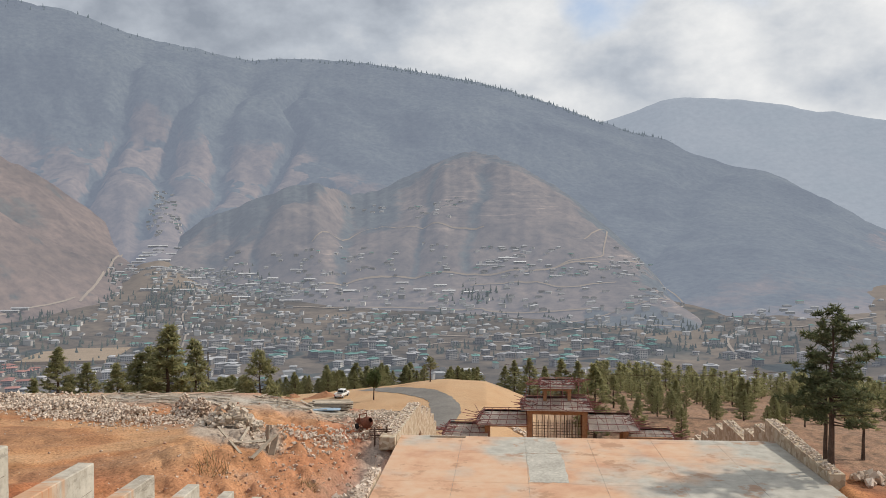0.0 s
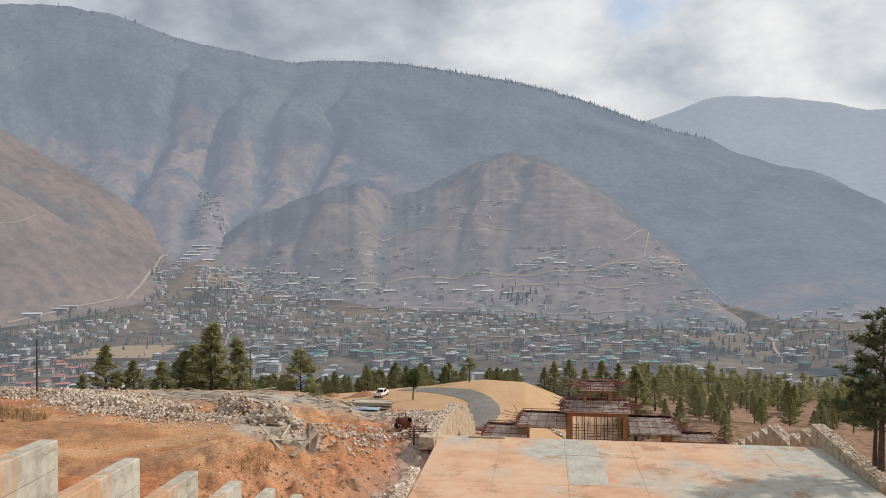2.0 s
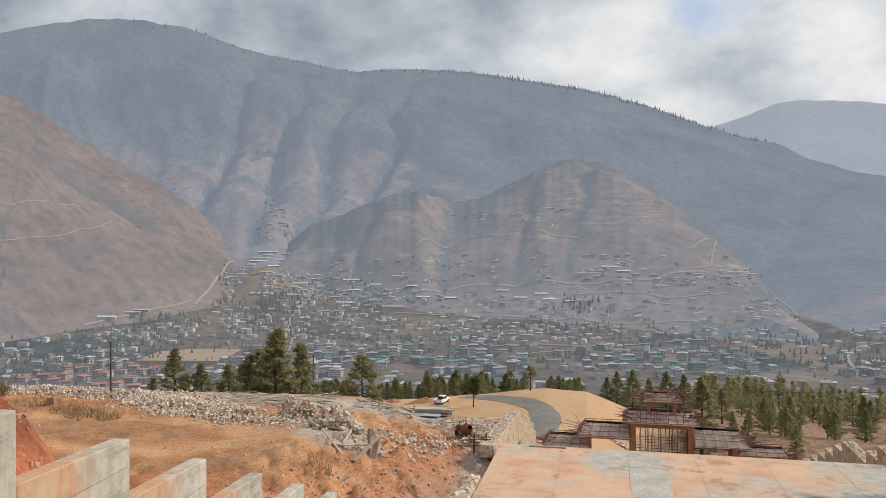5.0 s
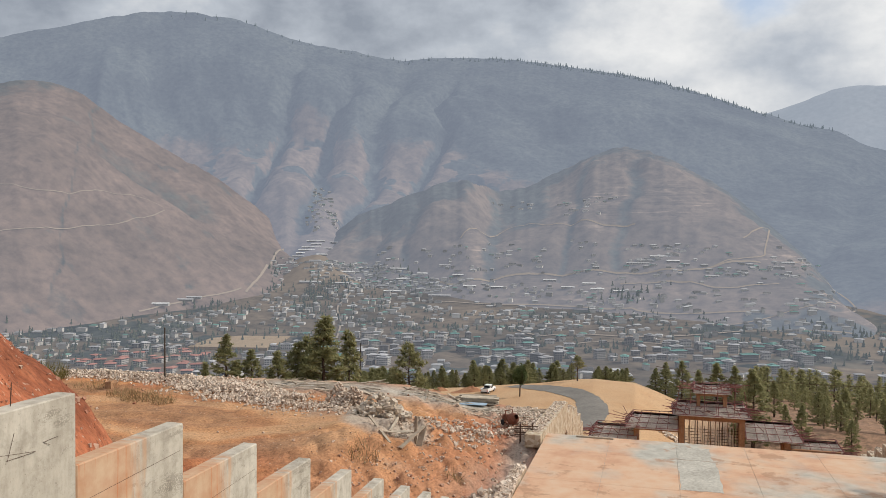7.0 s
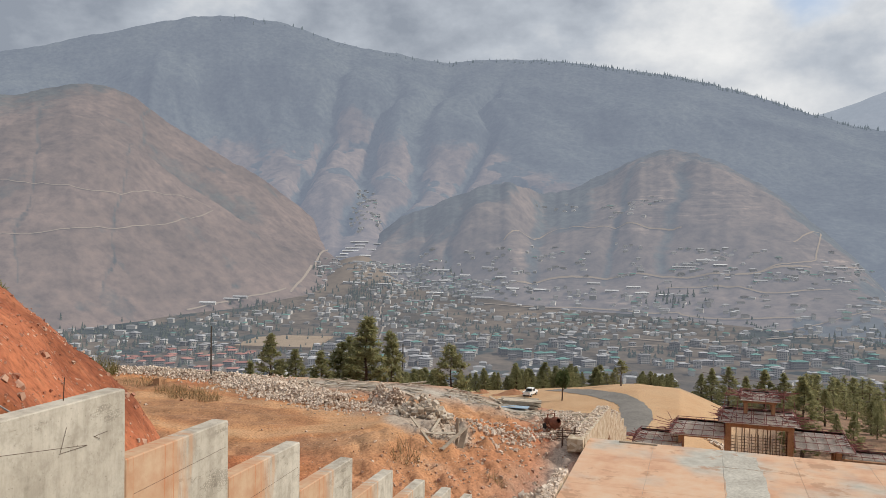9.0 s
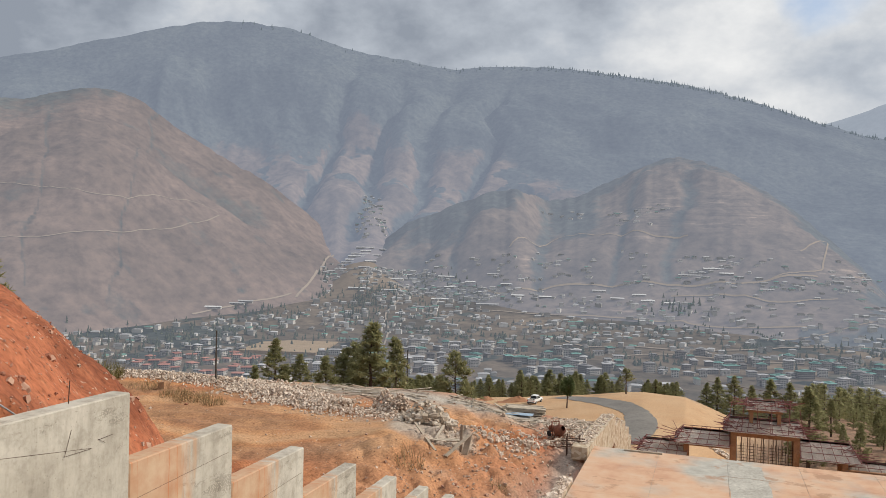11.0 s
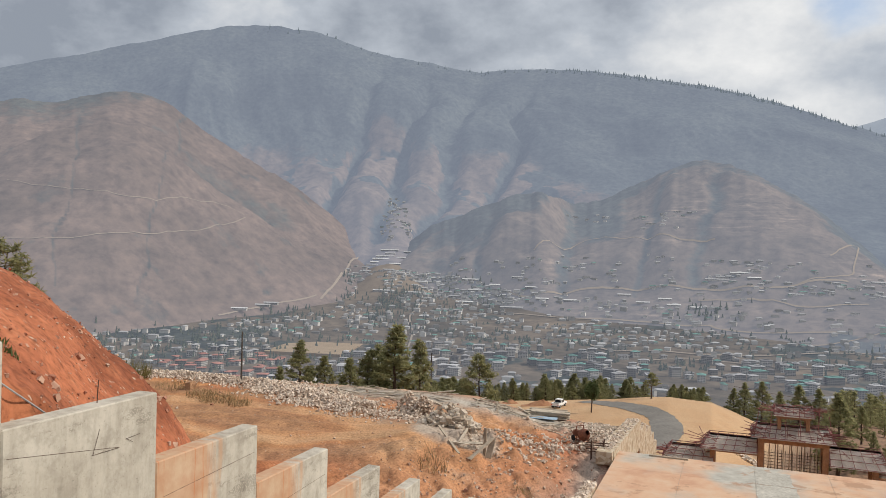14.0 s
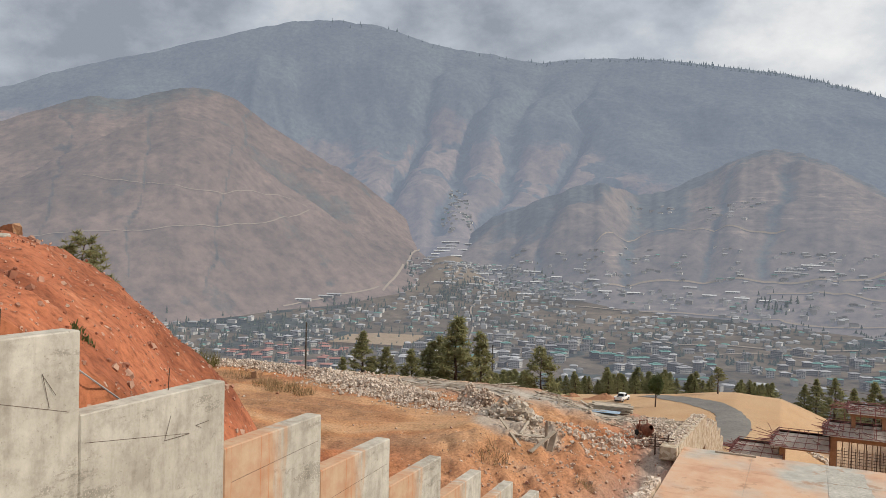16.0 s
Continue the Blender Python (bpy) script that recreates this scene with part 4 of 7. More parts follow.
heap("stone_scatter", bank(rng, 800, -19.5, 56, -12, 58.5, 4.5, 0.1, 0.07, 0.30), rng, "pale stones scattered over the bank")
heap("wall_fill", bank(rng, 2000, -10.2, 58.5, -11.0, 70.5, 2.6, 0.12, 0.09, 0.26), rng, "grey broken stone fill behind the wall")
heap("stone_scatter", bank(rng, 900, -9.0, 40, -8.9, 50, 1.2, 0.25, 0.10, 0.40), rng, "grey stones tipped beside the landing")
heap("wall_stones", [(*ab(a, b)[:2], z, s) for a, b, z, s in [(rng.uniform(19.75, 20.45), bb, 15.55 + (bb - 48.9) * 0.05, rng.uniform(0.10, 0.22)) for bb in [rng.uniform(49, 60.8) for _ in range(260)]]], rng, "flat grey stones capping the low wall")
for b0, b1, z0, z1, _ in right_spans[1:]:
    heap("wall_stones", [(*ab(rng.uniform(19.75, 20.45), bb)[:2], z0 + (z1 - z0) * (bb - b0) / (b1 - b0), rng.uniform(0.10, 0.22)) for bb in [rng.uniform(b0, b1) for _ in range(int(14 * (b1 - b0)))]], rng, "flat grey stones capping the low wall")
heap("wall_stones", [(*ab(rng.uniform(-8.6, -7.9), rng.uniform(40, 49.1))[:2], 15.24, rng.uniform(0.12, 0.34)) for _ in range(330)], rng, "grey stones capping the low kerb")
for b0, b1, z0, z1, _ in left_spans:
    heap("wall_stones", [(*ab(rng.uniform(-8.9, -7.95), bb)[:2], z0 + (z1 - z0) * (bb - b0) / (b1 - b0), rng.uniform(0.10, 0.22)) for bb in [rng.uniform(b0 + 0.3, b1) for _ in range(int(16 * (b1 - b0)))]], rng, "flat pale stones capping the stepped wall")
heap("stone_scatter", bank(rng, 60, 21.5, 50, 25, 51, 1.2, 0.4, 0.2, 0.55), rng, "pale stones heaped on red earth")
heap("bank_stones", bank(rng, 800, -15.0, 36, -13.5, 58, 6.0, 0.04, 0.04, 0.18), rng, "small stones strewn down the earth bank", material("bank_stone", island((0.36, 0.22, 0.15), (0.60, 0.48, 0.38)), 0.9))
# loose stones and clods all over the earthworks
loose = []
while len(loose) < 4200:
    a, b = rng.uniform(-60, -8.4), rng.uniform(8, 66)
    if rng.random() < (1.0 if (a > -17 or b < 34) else 0.22):
        p = ab(a, b)
        loose.append((p.x, p.y, (0.03 + 0.15 * rng.random() ** 7) * (0.15 + b / 40)))
gz = ground_height(np.array([v[0] for v in loose]), np.array([v[1] for v in loose]))
heap("loose_stones", [(x, y, float(z) + s * 0.15, s) for (x, y, s), z in zip(loose, gz)], rng, "loose stones and clods strewn over orange earth",
     material("clods", island((0.30, 0.13, 0.08), (0.58, 0.46, 0.36)), 0.95))

# crumbs on the red mound
crumbs = []
while len(crumbs) < 2200:
    az, d = rng.uniform(-62, -33), rng.uniform(9, 24)
    p = Vector((d * math.sin(radians(az)), d * math.cos(radians(az)), 0))
    crumbs.append((p.x, p.y, 0.015 + 0.04 * rng.random() ** 2 + 0.13 * rng.random() ** 24))
gz = ground_height(np.array([v[0] for v in crumbs]), np.array([v[1] for v in crumbs]))
heap("mound_crumbs", [(x, y, float(z) + s * 0.1, s) for (x, y, s), z in zip(crumbs, gz)], rng, "crumbs of red earth and pale stones on the mound",
     material("mound_crumb", island((0.26, 0.09, 0.05), (0.56, 0.36, 0.26)), 0.95))

# the pile of large stones by the props: every stone on its own
pile = tagged(new("stone_pile"), "pile of large squared building stones on grey spoil", "stone pile")
base = ab(-20.0, 55.3)
base.z = height_at(base.x, base.y)
pile.location = base
rng = random.Random(12)
shapes = [mesh_of("stone", v.tolist(), f, M_STONE) for v, f in zip(STONE_V, STONE_F)]
for k in range(110):
    rad = 1.75 * rng.random() ** 0.6
    ang = rng.uniform(0, math.tau)
    ob = new("stone", shapes[k % 10])
    ob.parent = pile
    s = rng.uniform(0.3, 0.62)
    ob.matrix_basis = Matrix.LocRotScale((rad * math.cos(ang) * 1.3, rad * math.sin(ang) * 0.8, max(0.1, 2.0 * (1 - rad / 2.0) * rng.uniform(0.55, 1.0))),
                                         Euler((rng.uniform(-0.6, 0.6), rng.uniform(-0.6, 0.6), rng.uniform(0, 6.3))), (s, s * 0.8, s * 0.7))


# ---------------- timber, props, mixer ----------------
def plank(p, q, w=0.2, t=0.05, name="plank", parent=None, label="weathered grey timber plank lying on the ground", mat=None):
    p, q = Vector(p), Vector(q)
    bm = bmesh.new()
    n = (q - p).length
    box(bm, -w / 2, w / 2, 0, n, -t / 2, t / 2)
    d = (q - p).normalized()
    m = Matrix.Translation(p) @ d.to_track_quat("Y", "Z").to_matrix().to_4x4()
    bmesh.ops.transform(bm, matrix=m, verts=bm.verts)
    ob = part(name, bm, mat or M_TIMBER, parent, "" if parent else label)
    if parent is None:
        tagged(ob, label, "plank", "planks on the site")
    return ob


def gp(a, b, up=0.0):
    p = ab(a, b)
    p.z = height_at(p.x, p.y) + up
    return p


rng = random.Random(31)
for k in range(85):        # planks strewn along the platform's far edge
    a, b = rng.uniform(-36, -10), rng.uniform(63.8, 69.4)
    ang = rng.gauss(0.15, 0.6) + (math.pi / 2 if rng.random() < 0.2 else 0)
    n = rng.uniform(1.2, 3.6)
    plank(gp(a, b, 0.06 + 0.1 * rng.random()), gp(a + n * math.cos(ang), b + n * math.sin(ang), 0.06 + 0.25 * rng.random()), rng.uniform(0.08, 0.18), 0.04)
for k in range(9):         # long boards edging the strip
    plank(gp(-26 + k * 1.9, 71.2, 0.12), gp(-22.5 + k * 1.9, 71.4, 0.12), 0.16, 0.04)
stack = tagged(new("board_stack"), "low stack of grey timber boards", "timber stack")
for lay in range(5):
    for j in range(5):
        c = gp(-15.5, 68.8, 0.08)
        off = rng.uniform(-0.35, 0.35)
        plank(c + Vector((-1.7 + off, j * 0.32 - 0.6, lay * 0.12)), c + Vector((1.7 + off, j * 0.32 - 0.6 + rng.uniform(-0.1, 0.1), lay * 0.12)), 0.3, 0.09, "board", stack)
sheet = tagged(part("blue_sheet", (lambda b: (box(b, -1.6, 1.6, -0.5, 0.5, 0, 0.02, Matrix.Translation(gp(-15.9, 67.2, 0.1))), b)[1])(bmesh.new()),
                    material("blue_sheeting", two_tone((0.25, 0.36, 0.48), (0.36, 0.46, 0.55), 1.0), 0.5, bump=0)), "pale blue sheet of tin lying on gravel", "sheet")

# timber props below the stone pile
for p, q, w, lab in ((gp(-16.8, 48.6, 0.1), gp(-19.4, 51.6, 0.55), 0.16, "long grey timber pole leaning over the spoil"),
                     (gp(-17.6, 50.9, 0.05), gp(-17.7, 52.9, 0.5), 0.15, "short grey timber lying against the stones"),
                     (gp(-15.7, 50.6, -0.2), gp(-15.65, 50.7, 1.9), 0.22, "upright weathered timber post"),
                     (gp(-16.0, 48.3, 0.1), gp(-15.2, 51.0, 1.1), 0.26, "leaning weathered timber board"),
                     (gp(-15.3, 50.2, 0.2), gp(-15.2, 51.0, 1.1), 0.42, "leaning weathered timber board")):
    plank(p, q, w, 0.08, "prop", None, lab)
pallet = tagged(new("duckboard"), "slatted timber walkway lying on the slope", "pallet")
c0, c1 = gp(-17.1, 49.8, 0.3), gp(-16.0, 51.9, 0.45)
for j in range(8):
    m = c0.lerp(c1, j / 7)
    plank(m + Vector((-0.6, 0.12, 0)), m + Vector((0.6, -0.12, 0)), 0.15, 0.05, "slat", pallet)
for s in (-0.5, 0.5):
    plank(c0 + Vector((s, 0, -0.06)), c1 + Vector((s, 0, -0.06)), 0.1, 0.06, "runner", pallet)

# survey posts and starter bars among the earth
for a, b, h in ((-9.4, 28.4, 1.2), (-9.0, 29.3, 1.0), (-8.7, 27.6, 0.8), (-8.6, 33.0, 1.3), (-8.9, 33.4, 1.1), (-8.6, 33.9, 1.3)):
    bm = bmesh.new()
    p = gp(a, b, -0.2)
    bar(bm, p, p + Vector((0.03, 0, h + 0.4)), 0.035, 6)
    tagged(part("steel_stake", bm, M_WIRE), "thin rusty steel stake standing in the earth", "stake", "stakes")
for i, u in ((-1, 0.9), (0, 0.95)):
    bm = bmesh.new()
    p = STAIR @ Vector((-8.0, STEP_B + STEP_DB * i - u, STEP_Z - STEP_DZ * i - 0.05))
    bar(bm, p, p + Vector((0.02, 0.0, 0.36)), 0.007, 6)
    tagged(part("starter_bar", bm, M_WIRE), "thin rusty starter bar sticking out of the wall", "rebar", "starter bars")


bm = bmesh.new()
bar(bm, STAIR @ Vector((-8.25, STEP_B - 2.45, STEP_Z + 0.62)), STAIR @ Vector((-8.25, STEP_B - 1.55, STEP_Z - 0.05)), 0.012, 6)
tagged(part("steel_rod", bm, M_RIM), "thin grey rod leaning behind the stepped wall", "rod")
for i, pts in ((-1, ((0.42, -0.85), (0.52, -0.45), (0.34, -0.72))), (0, ((0.35, -0.52), (0.62, -0.53), (0.5, -0.6))), (0, ((1.1, -0.3), (1.22, -0.62), (0.75, -0.62)))):
    for (u0, w0), (u1, w1) in zip(pts, pts[1:]):
        bm = bmesh.new()
        bar(bm, STAIR @ Vector((-7.795, STEP_B + STEP_DB * i - u0, STEP_Z - STEP_DZ * i + w0)), STAIR @ Vector((-7.785, STEP_B + STEP_DB * i - u1, STEP_Z - STEP_DZ * i + w1)), 0.0028, 4)
        part("tie_wire", bm, M_WIRE, stair_wall, "bent rusty tie wire sticking out of the concrete")


def concrete_mixer():
    root = tagged(new("concrete_mixer"), "rusty red concrete mixer standing on churned earth", "mixer")
    rust = material("rusted_red_steel", two_tone((0.11, 0.045, 0.03), (0.26, 0.10, 0.06), 3.0), 0.75, 0.2)
    bm = bmesh.new()
    prof = [(0.25, 0.75), (0.52, 0.45), (0.62, 0.1), (0.6, -0.2), (0.4, -0.5), (0.0, -0.55)]
    rings = [[bm.verts.new((r * math.cos(k * math.tau / 16), r * math.sin(k * math.tau / 16), h)) for k in range(16)] for r, h in prof[:-1]]
    for r0, r1 in zip(rings, rings[1:]):
        for k in range(16):
            bm.faces.new((r0[k], r1[k], r1[(k + 1) % 16], r0[(k + 1) % 16]))
    bm.faces.new(rings[-1])
    bmesh.ops.transform(bm, matrix=Matrix.Translation((-0.35, 0, 0.75)) @ Matrix.Rotation(radians(-60), 4, "Y"), verts=bm.verts)
    part("drum", bm, rust, root)
    bm = bmesh.new()
    for s in (-0.45, 0.45):
        bar(bm, (0.2, s, 0.1), (0.35, s, 1.6), 0.06)
        bar(bm, (0.9, s, 0.1), (0.35, s, 1.3), 0.05)
        bar(bm, (-0.5, s, 0.25), (1.2, s, 0.3), 0.05)
    bar(bm, (0.35, -0.5, 1.55), (0.35, 0.5, 1.55), 0.06)
    bar(bm, (1.1, 0, 0.3), (1.9, 0.1, 0.9), 0.04)
    part("frame", bm, rust, root)
    bm = bmesh.new()
    box(bm, 0.55, 1.15, -0.3, 0.3, 0.4, 1.0)
    bmesh.ops.bevel(bm, geom=list(bm.edges), offset=0.05, segments=1, affect="EDGES")
    part("engine_box", bm, rust, root)
    for s in (-0.6, 0.6):
        bm = bmesh.new()
        bar(bm, (0.6, s - 0.06, 0.3), (0.6, s + 0.06, 0.3), 0.3, 14)
        part("wheel", bm, M_RUBBER, root)
    return root


mixer = concrete_mixer()
mixer.matrix_world = Matrix.Translation(gp(-11.0, 60.9, -0.05)) @ Matrix.Rotation(2.3, 4, "Z") @ Matrix.Scale(0.75, 4)
trestle = tagged(new("rebar_trestle"), "small trestle of rusty bars on the rubble", "trestle")
o = gp(-9.6, 57.0, 0)
for dx in (0, 0.9):
    for dy in (0, 0.7):
        bm = bmesh.new()
        bar(bm, o + Vector((dx, dy, -0.1)), o + Vector((dx, dy, 1.5)), 0.035)
        part("leg", bm, M_WIRE, trestle)
for z in (0.7, 1.15):
    for y in (0.0, 0.7):
        bm = bmesh.new()
        bar(bm, o + Vector((-0.4, y, z)), o + Vector((1.3, y, z + 0.04)), 0.04)
        part("cross_bar", bm, M_WIRE, trestle)
bm = bmesh.new()
box(bm, -5.6, -2.9, 58.05, 58.25, 15.0, 15.12, STAIR)
tagged(part("timber_beam", bm, M_TIMBER), "long brown timber lying at the landing's edge", "beam")


# ---------------- places by their bearing from the terrace ----------------
def surface(x, y):
    r, az = np.hypot(x, y), np.degrees(np.arctan2(x, y))
    z = np.where(r > 840, np.maximum(valley_floor(x, y), np.where(r > 1650, main_height(x, y), -999)), ground_height(x, y))
    z = np.maximum(z, np.where((r > 1640) & (az > -26) & (az < 22), foothill_height(x, y), -999))
    return np.maximum(z, np.where((r > 1600) & (az < -21.5), spur_height(x, y), -999))


LAND_R, LAND_AZ = np.geomspace(60.0, 4470.0, 1300), np.arange(-60.0, 45.0, 0.25)
LAND_X, LAND_Y = LAND_R[None, :] * np.sin(np.radians(LAND_AZ))[:, None], LAND_R[None, :] * np.cos(np.radians(LAND_AZ))[:, None]
LAND_Z = surface(LAND_X, LAND_Y)
LAND_EL = np.degrees(np.arctan2(LAND_Z - EYE_Z, np.broadcast_to(LAND_R, LAND_X.shape)))


def spot(az, el, near=85.0, far=4470.0):
    """Where the land is first met along a bearing (degrees right, degrees up)."""
    f = (az - LAND_AZ[0]) / 0.25
    k = min(max(int(f), 0), len(LAND_AZ) - 2)
    e = LAND_EL[k] + (LAND_EL[k + 1] - LAND_EL[k]) * (f - k)
    hit = np.nonzero((e >= el) & (LAND_R >= near))[0]
    r = float(LAND_R[hit[0]]) if len(hit) else far
    if len(hit) and hit[0] > 0 and e[hit[0] - 1] < el:
        i = hit[0]
        r = float(LAND_R[i - 1] + (LAND_R[i] - LAND_R[i - 1]) * (el - e[i - 1]) / (e[i] - e[i - 1]))
    x, y = r * math.sin(radians(az)), r * math.cos(radians(az))
    return Vector((x, y, EYE_Z + r * math.tan(radians(el if len(hit) and r > near + 0.5 else float(np.interp(r, LAND_R, e))))))


def ribbon(name, pts, width, mat, lift, label, category="road", kind="structure", samples=6, ground=surface):
    """A road laid over the land through points of the plan."""
    pts = [Vector(p).to_2d() for p in pts]
    path = []
    for i in range(len(pts) - 1):
        p0, p1, p2, p3 = pts[max(i - 1, 0)], pts[i], pts[i + 1], pts[min(i + 2, len(pts) - 1)]
        for k in range(samples):
            t = k / samples
            path.append(0.5 * ((2 * p1) + (p2 - p0) * t + (2 * p0 - 5 * p1 + 4 * p2 - p3) * t * t + (3 * p1 - p0 - 3 * p2 + p3) * t ** 3))
    path.append(pts[-1])
    V, F = [], []
    across = 5
    for i, p in enumerate(path):
        d = (path[min(i + 1, len(path) - 1)] - path[max(i - 1, 0)]).normalized()
        s = Vector((-d.y, d.x))
        w = width * (0.85 + 0.3 * vn1(i * 0.7))
        for k in range(across):
            q = p + s * w * (k / (across - 1) - 0.5)
            V.append((q.x, q.y, 0))
        if i:
            o = (i - 1) * across
            F += [(o + k, o + k + 1, o + across + k + 1, o + across + k) for k in range(across - 1)]
    A_ = np.array(V)
    A_[:, 2] = ground(A_[:, 0], A_[:, 1]) + lift
    ob = new(name, mesh_of(name, A_.tolist(), F, mat, True))
    return tagged(ob, label, category, kind=kind)


# pale earth plus a weak grey-blue emission as haze over the tracks
M_TRACK = haze_material("pale_track", lambda n, l, c: (0.24, 0.20, 0.165, 1), (0.072, 0.079, 0.092))
road_pts = [spot(az, el) for az, el in ((-5.6, -11.0), (-4.4, -11.05), (-2.6, -11.15), (-1.2, -11.4), (-0.2, -11.75), (0.15, -12.3), (-0.1, -13.0), (-1.2, -14.0))]
ribbon("road", road_pts, 5.4, M_ASPHALT, 0.06, "worn grey asphalt road curving over the brow", ground=ground_height, samples=10)


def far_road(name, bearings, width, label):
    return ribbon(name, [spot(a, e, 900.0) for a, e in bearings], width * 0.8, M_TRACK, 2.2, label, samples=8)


far_road("hill_road", [(-11.3, -3.5), (-10.0, -3.8), (-8.2, -3.4), (-6.1, -3.15), (-3.5, -2.95), (-0.4, -2.7), (4.0, -2.75), (7.3, -2.45), (11.3, -1.9)], 9.0, "pale dirt road winding along the slope")
far_road("hill_road", [(-11.8, -5.0), (-7.7, -5.2), (-3.5, -5.2), (0.7, -5.4), (2.7, -5.3), (3.5, -5.5), (6.9, -5.55), (11.3, -5.2)], 8.0, "pale dirt road along the foot of the slope")
far_road("hill_road", [(-6.0, -6.8), (-3.9, -7.4), (-1.8, -7.3), (3.1, -7.3), (7.2, -7.0), (12.0, -6.5), (17.0, -6.4)], 9.0, "pale road through the town")
far_road("hill_road", [(10.2, -0.25), (10.9, 0.25), (11.8, 0.35), (11.6, -0.9), (11.3, -1.5), (8.9, -1.9), (7.3, -2.5)], 5.0, "zigzag dirt road up the slope")
far_road("hill_road", [(13.2, -1.9), (14.8, -2.5), (17.1, -4.9), (13.0, -5.2), (8.9, -6.2)], 5.0, "dirt road winding down the slope")
far_road("spur_road", [(-50.0, -0.9), (-47.0, -0.6), (-44.2, -0.4), (-40.0, 0.0), (-35.5, 0.3), (-32.4, 0.8), (-30.3, 1.45)], 2.6, "pale track cut across the bare hillside")
far_road("spur_road", [(-45.3, 3.3), (-42.0, 3.0), (-38.0, 2.6), (-34.7, 2.7), (-31.6, 2.2), (-30.4, 1.6)], 2.2, "pale track cut across the bare hillside")
far_road("stream_track", [(-24.9, -4.3), (-24.3, -3.6), (-23.6, -2.7), (-22.9, -1.7), (-22.3, -1.2)], 7.0, "pale dry stream bed and track up the side valley")
far_road("hill_road", [(-32.0, -5.5), (-29.0, -4.9), (-26.6, -4.4), (-25.2, -4.0)], 5.0, "pale dirt track along the hill's foot")


far_road("town_road", [(-18.6, -8.0), (-18.2, -6.6), (-18.4, -5.4), (-17.5, -4.4)], 5.0, "narrow grey lane between the houses")
far_road("town_road", [(-2.5, -8.6), (-0.8, -7.9), (3.0, -7.7), (8.0, -7.8), (13.0, -7.6)], 6.0, "pale street through the town")
far_road("town_road", [(21.0, -8.4), (20.0, -7.2), (21.6, -6.3), (25.0, -6.0), (29.0, -5.2)], 8.0, "pale curving main road")
far_road("hill_road", [(2.0, -3.6), (6.0, -3.4), (9.0, -3.7), (12.5, -3.3)], 8.0, "pale dirt road along the slope")
far_road("hill_road", [(-9.5, -0.4), (-6.0, 0.3), (-3.0, 0.6), (0.0, 0.9), (3.0, 0.7)], 7.0, "faint pale road high on the slope")


# ---------------- houses ----------------
def hip_roof(bm, w, d, z, h, over, ridge=0.35):
    """A low hipped roof with eaves and a thin fascia."""
    x, y = w / 2 + over, d / 2 + over
    rx = max(0.2, x - y) if ridge is None else x * ridge
    lo = [bm.verts.new(p) for p in ((-x, -y, z), (x, -y, z), (x, y, z), (-x, y, z))]
    up = [bm.verts.new((v.co.x, v.co.y, z + 0.35)) for v in lo]
    a, b = bm.verts.new((-rx, 0, z + h)), bm.verts.new((rx, 0, z + h))
    bm.faces.new(lo[::-1])
    for i in range(4):
        bm.faces.new((lo[i], lo[(i + 1) % 4], up[(i + 1) % 4], up[i]))
    bm.faces.new((up[0], up[1], b, a))
    bm.faces.new((up[2], up[3], a, b))
    bm.faces.new((up[1], up[2], b))
    bm.faces.new((up[3], up[0], a))


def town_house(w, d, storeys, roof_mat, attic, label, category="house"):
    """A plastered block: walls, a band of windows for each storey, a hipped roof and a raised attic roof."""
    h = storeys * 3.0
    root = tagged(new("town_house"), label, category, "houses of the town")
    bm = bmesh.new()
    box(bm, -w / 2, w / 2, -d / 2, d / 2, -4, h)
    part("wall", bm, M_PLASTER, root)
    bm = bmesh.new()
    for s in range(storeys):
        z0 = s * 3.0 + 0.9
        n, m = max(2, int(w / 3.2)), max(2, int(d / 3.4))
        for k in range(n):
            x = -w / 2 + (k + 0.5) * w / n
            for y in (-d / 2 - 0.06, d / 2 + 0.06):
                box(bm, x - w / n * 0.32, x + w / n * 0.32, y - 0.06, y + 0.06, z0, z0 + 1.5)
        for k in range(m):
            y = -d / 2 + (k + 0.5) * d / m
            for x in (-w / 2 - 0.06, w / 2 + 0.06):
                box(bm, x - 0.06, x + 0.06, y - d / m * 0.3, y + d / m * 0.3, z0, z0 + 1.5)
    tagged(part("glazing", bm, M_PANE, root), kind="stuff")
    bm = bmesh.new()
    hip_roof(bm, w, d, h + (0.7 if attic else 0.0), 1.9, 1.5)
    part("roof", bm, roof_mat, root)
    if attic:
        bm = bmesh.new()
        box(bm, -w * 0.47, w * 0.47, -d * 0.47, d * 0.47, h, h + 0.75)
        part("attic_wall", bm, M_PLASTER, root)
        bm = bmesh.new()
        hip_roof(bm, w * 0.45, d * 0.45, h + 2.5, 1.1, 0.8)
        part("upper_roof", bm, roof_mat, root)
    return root


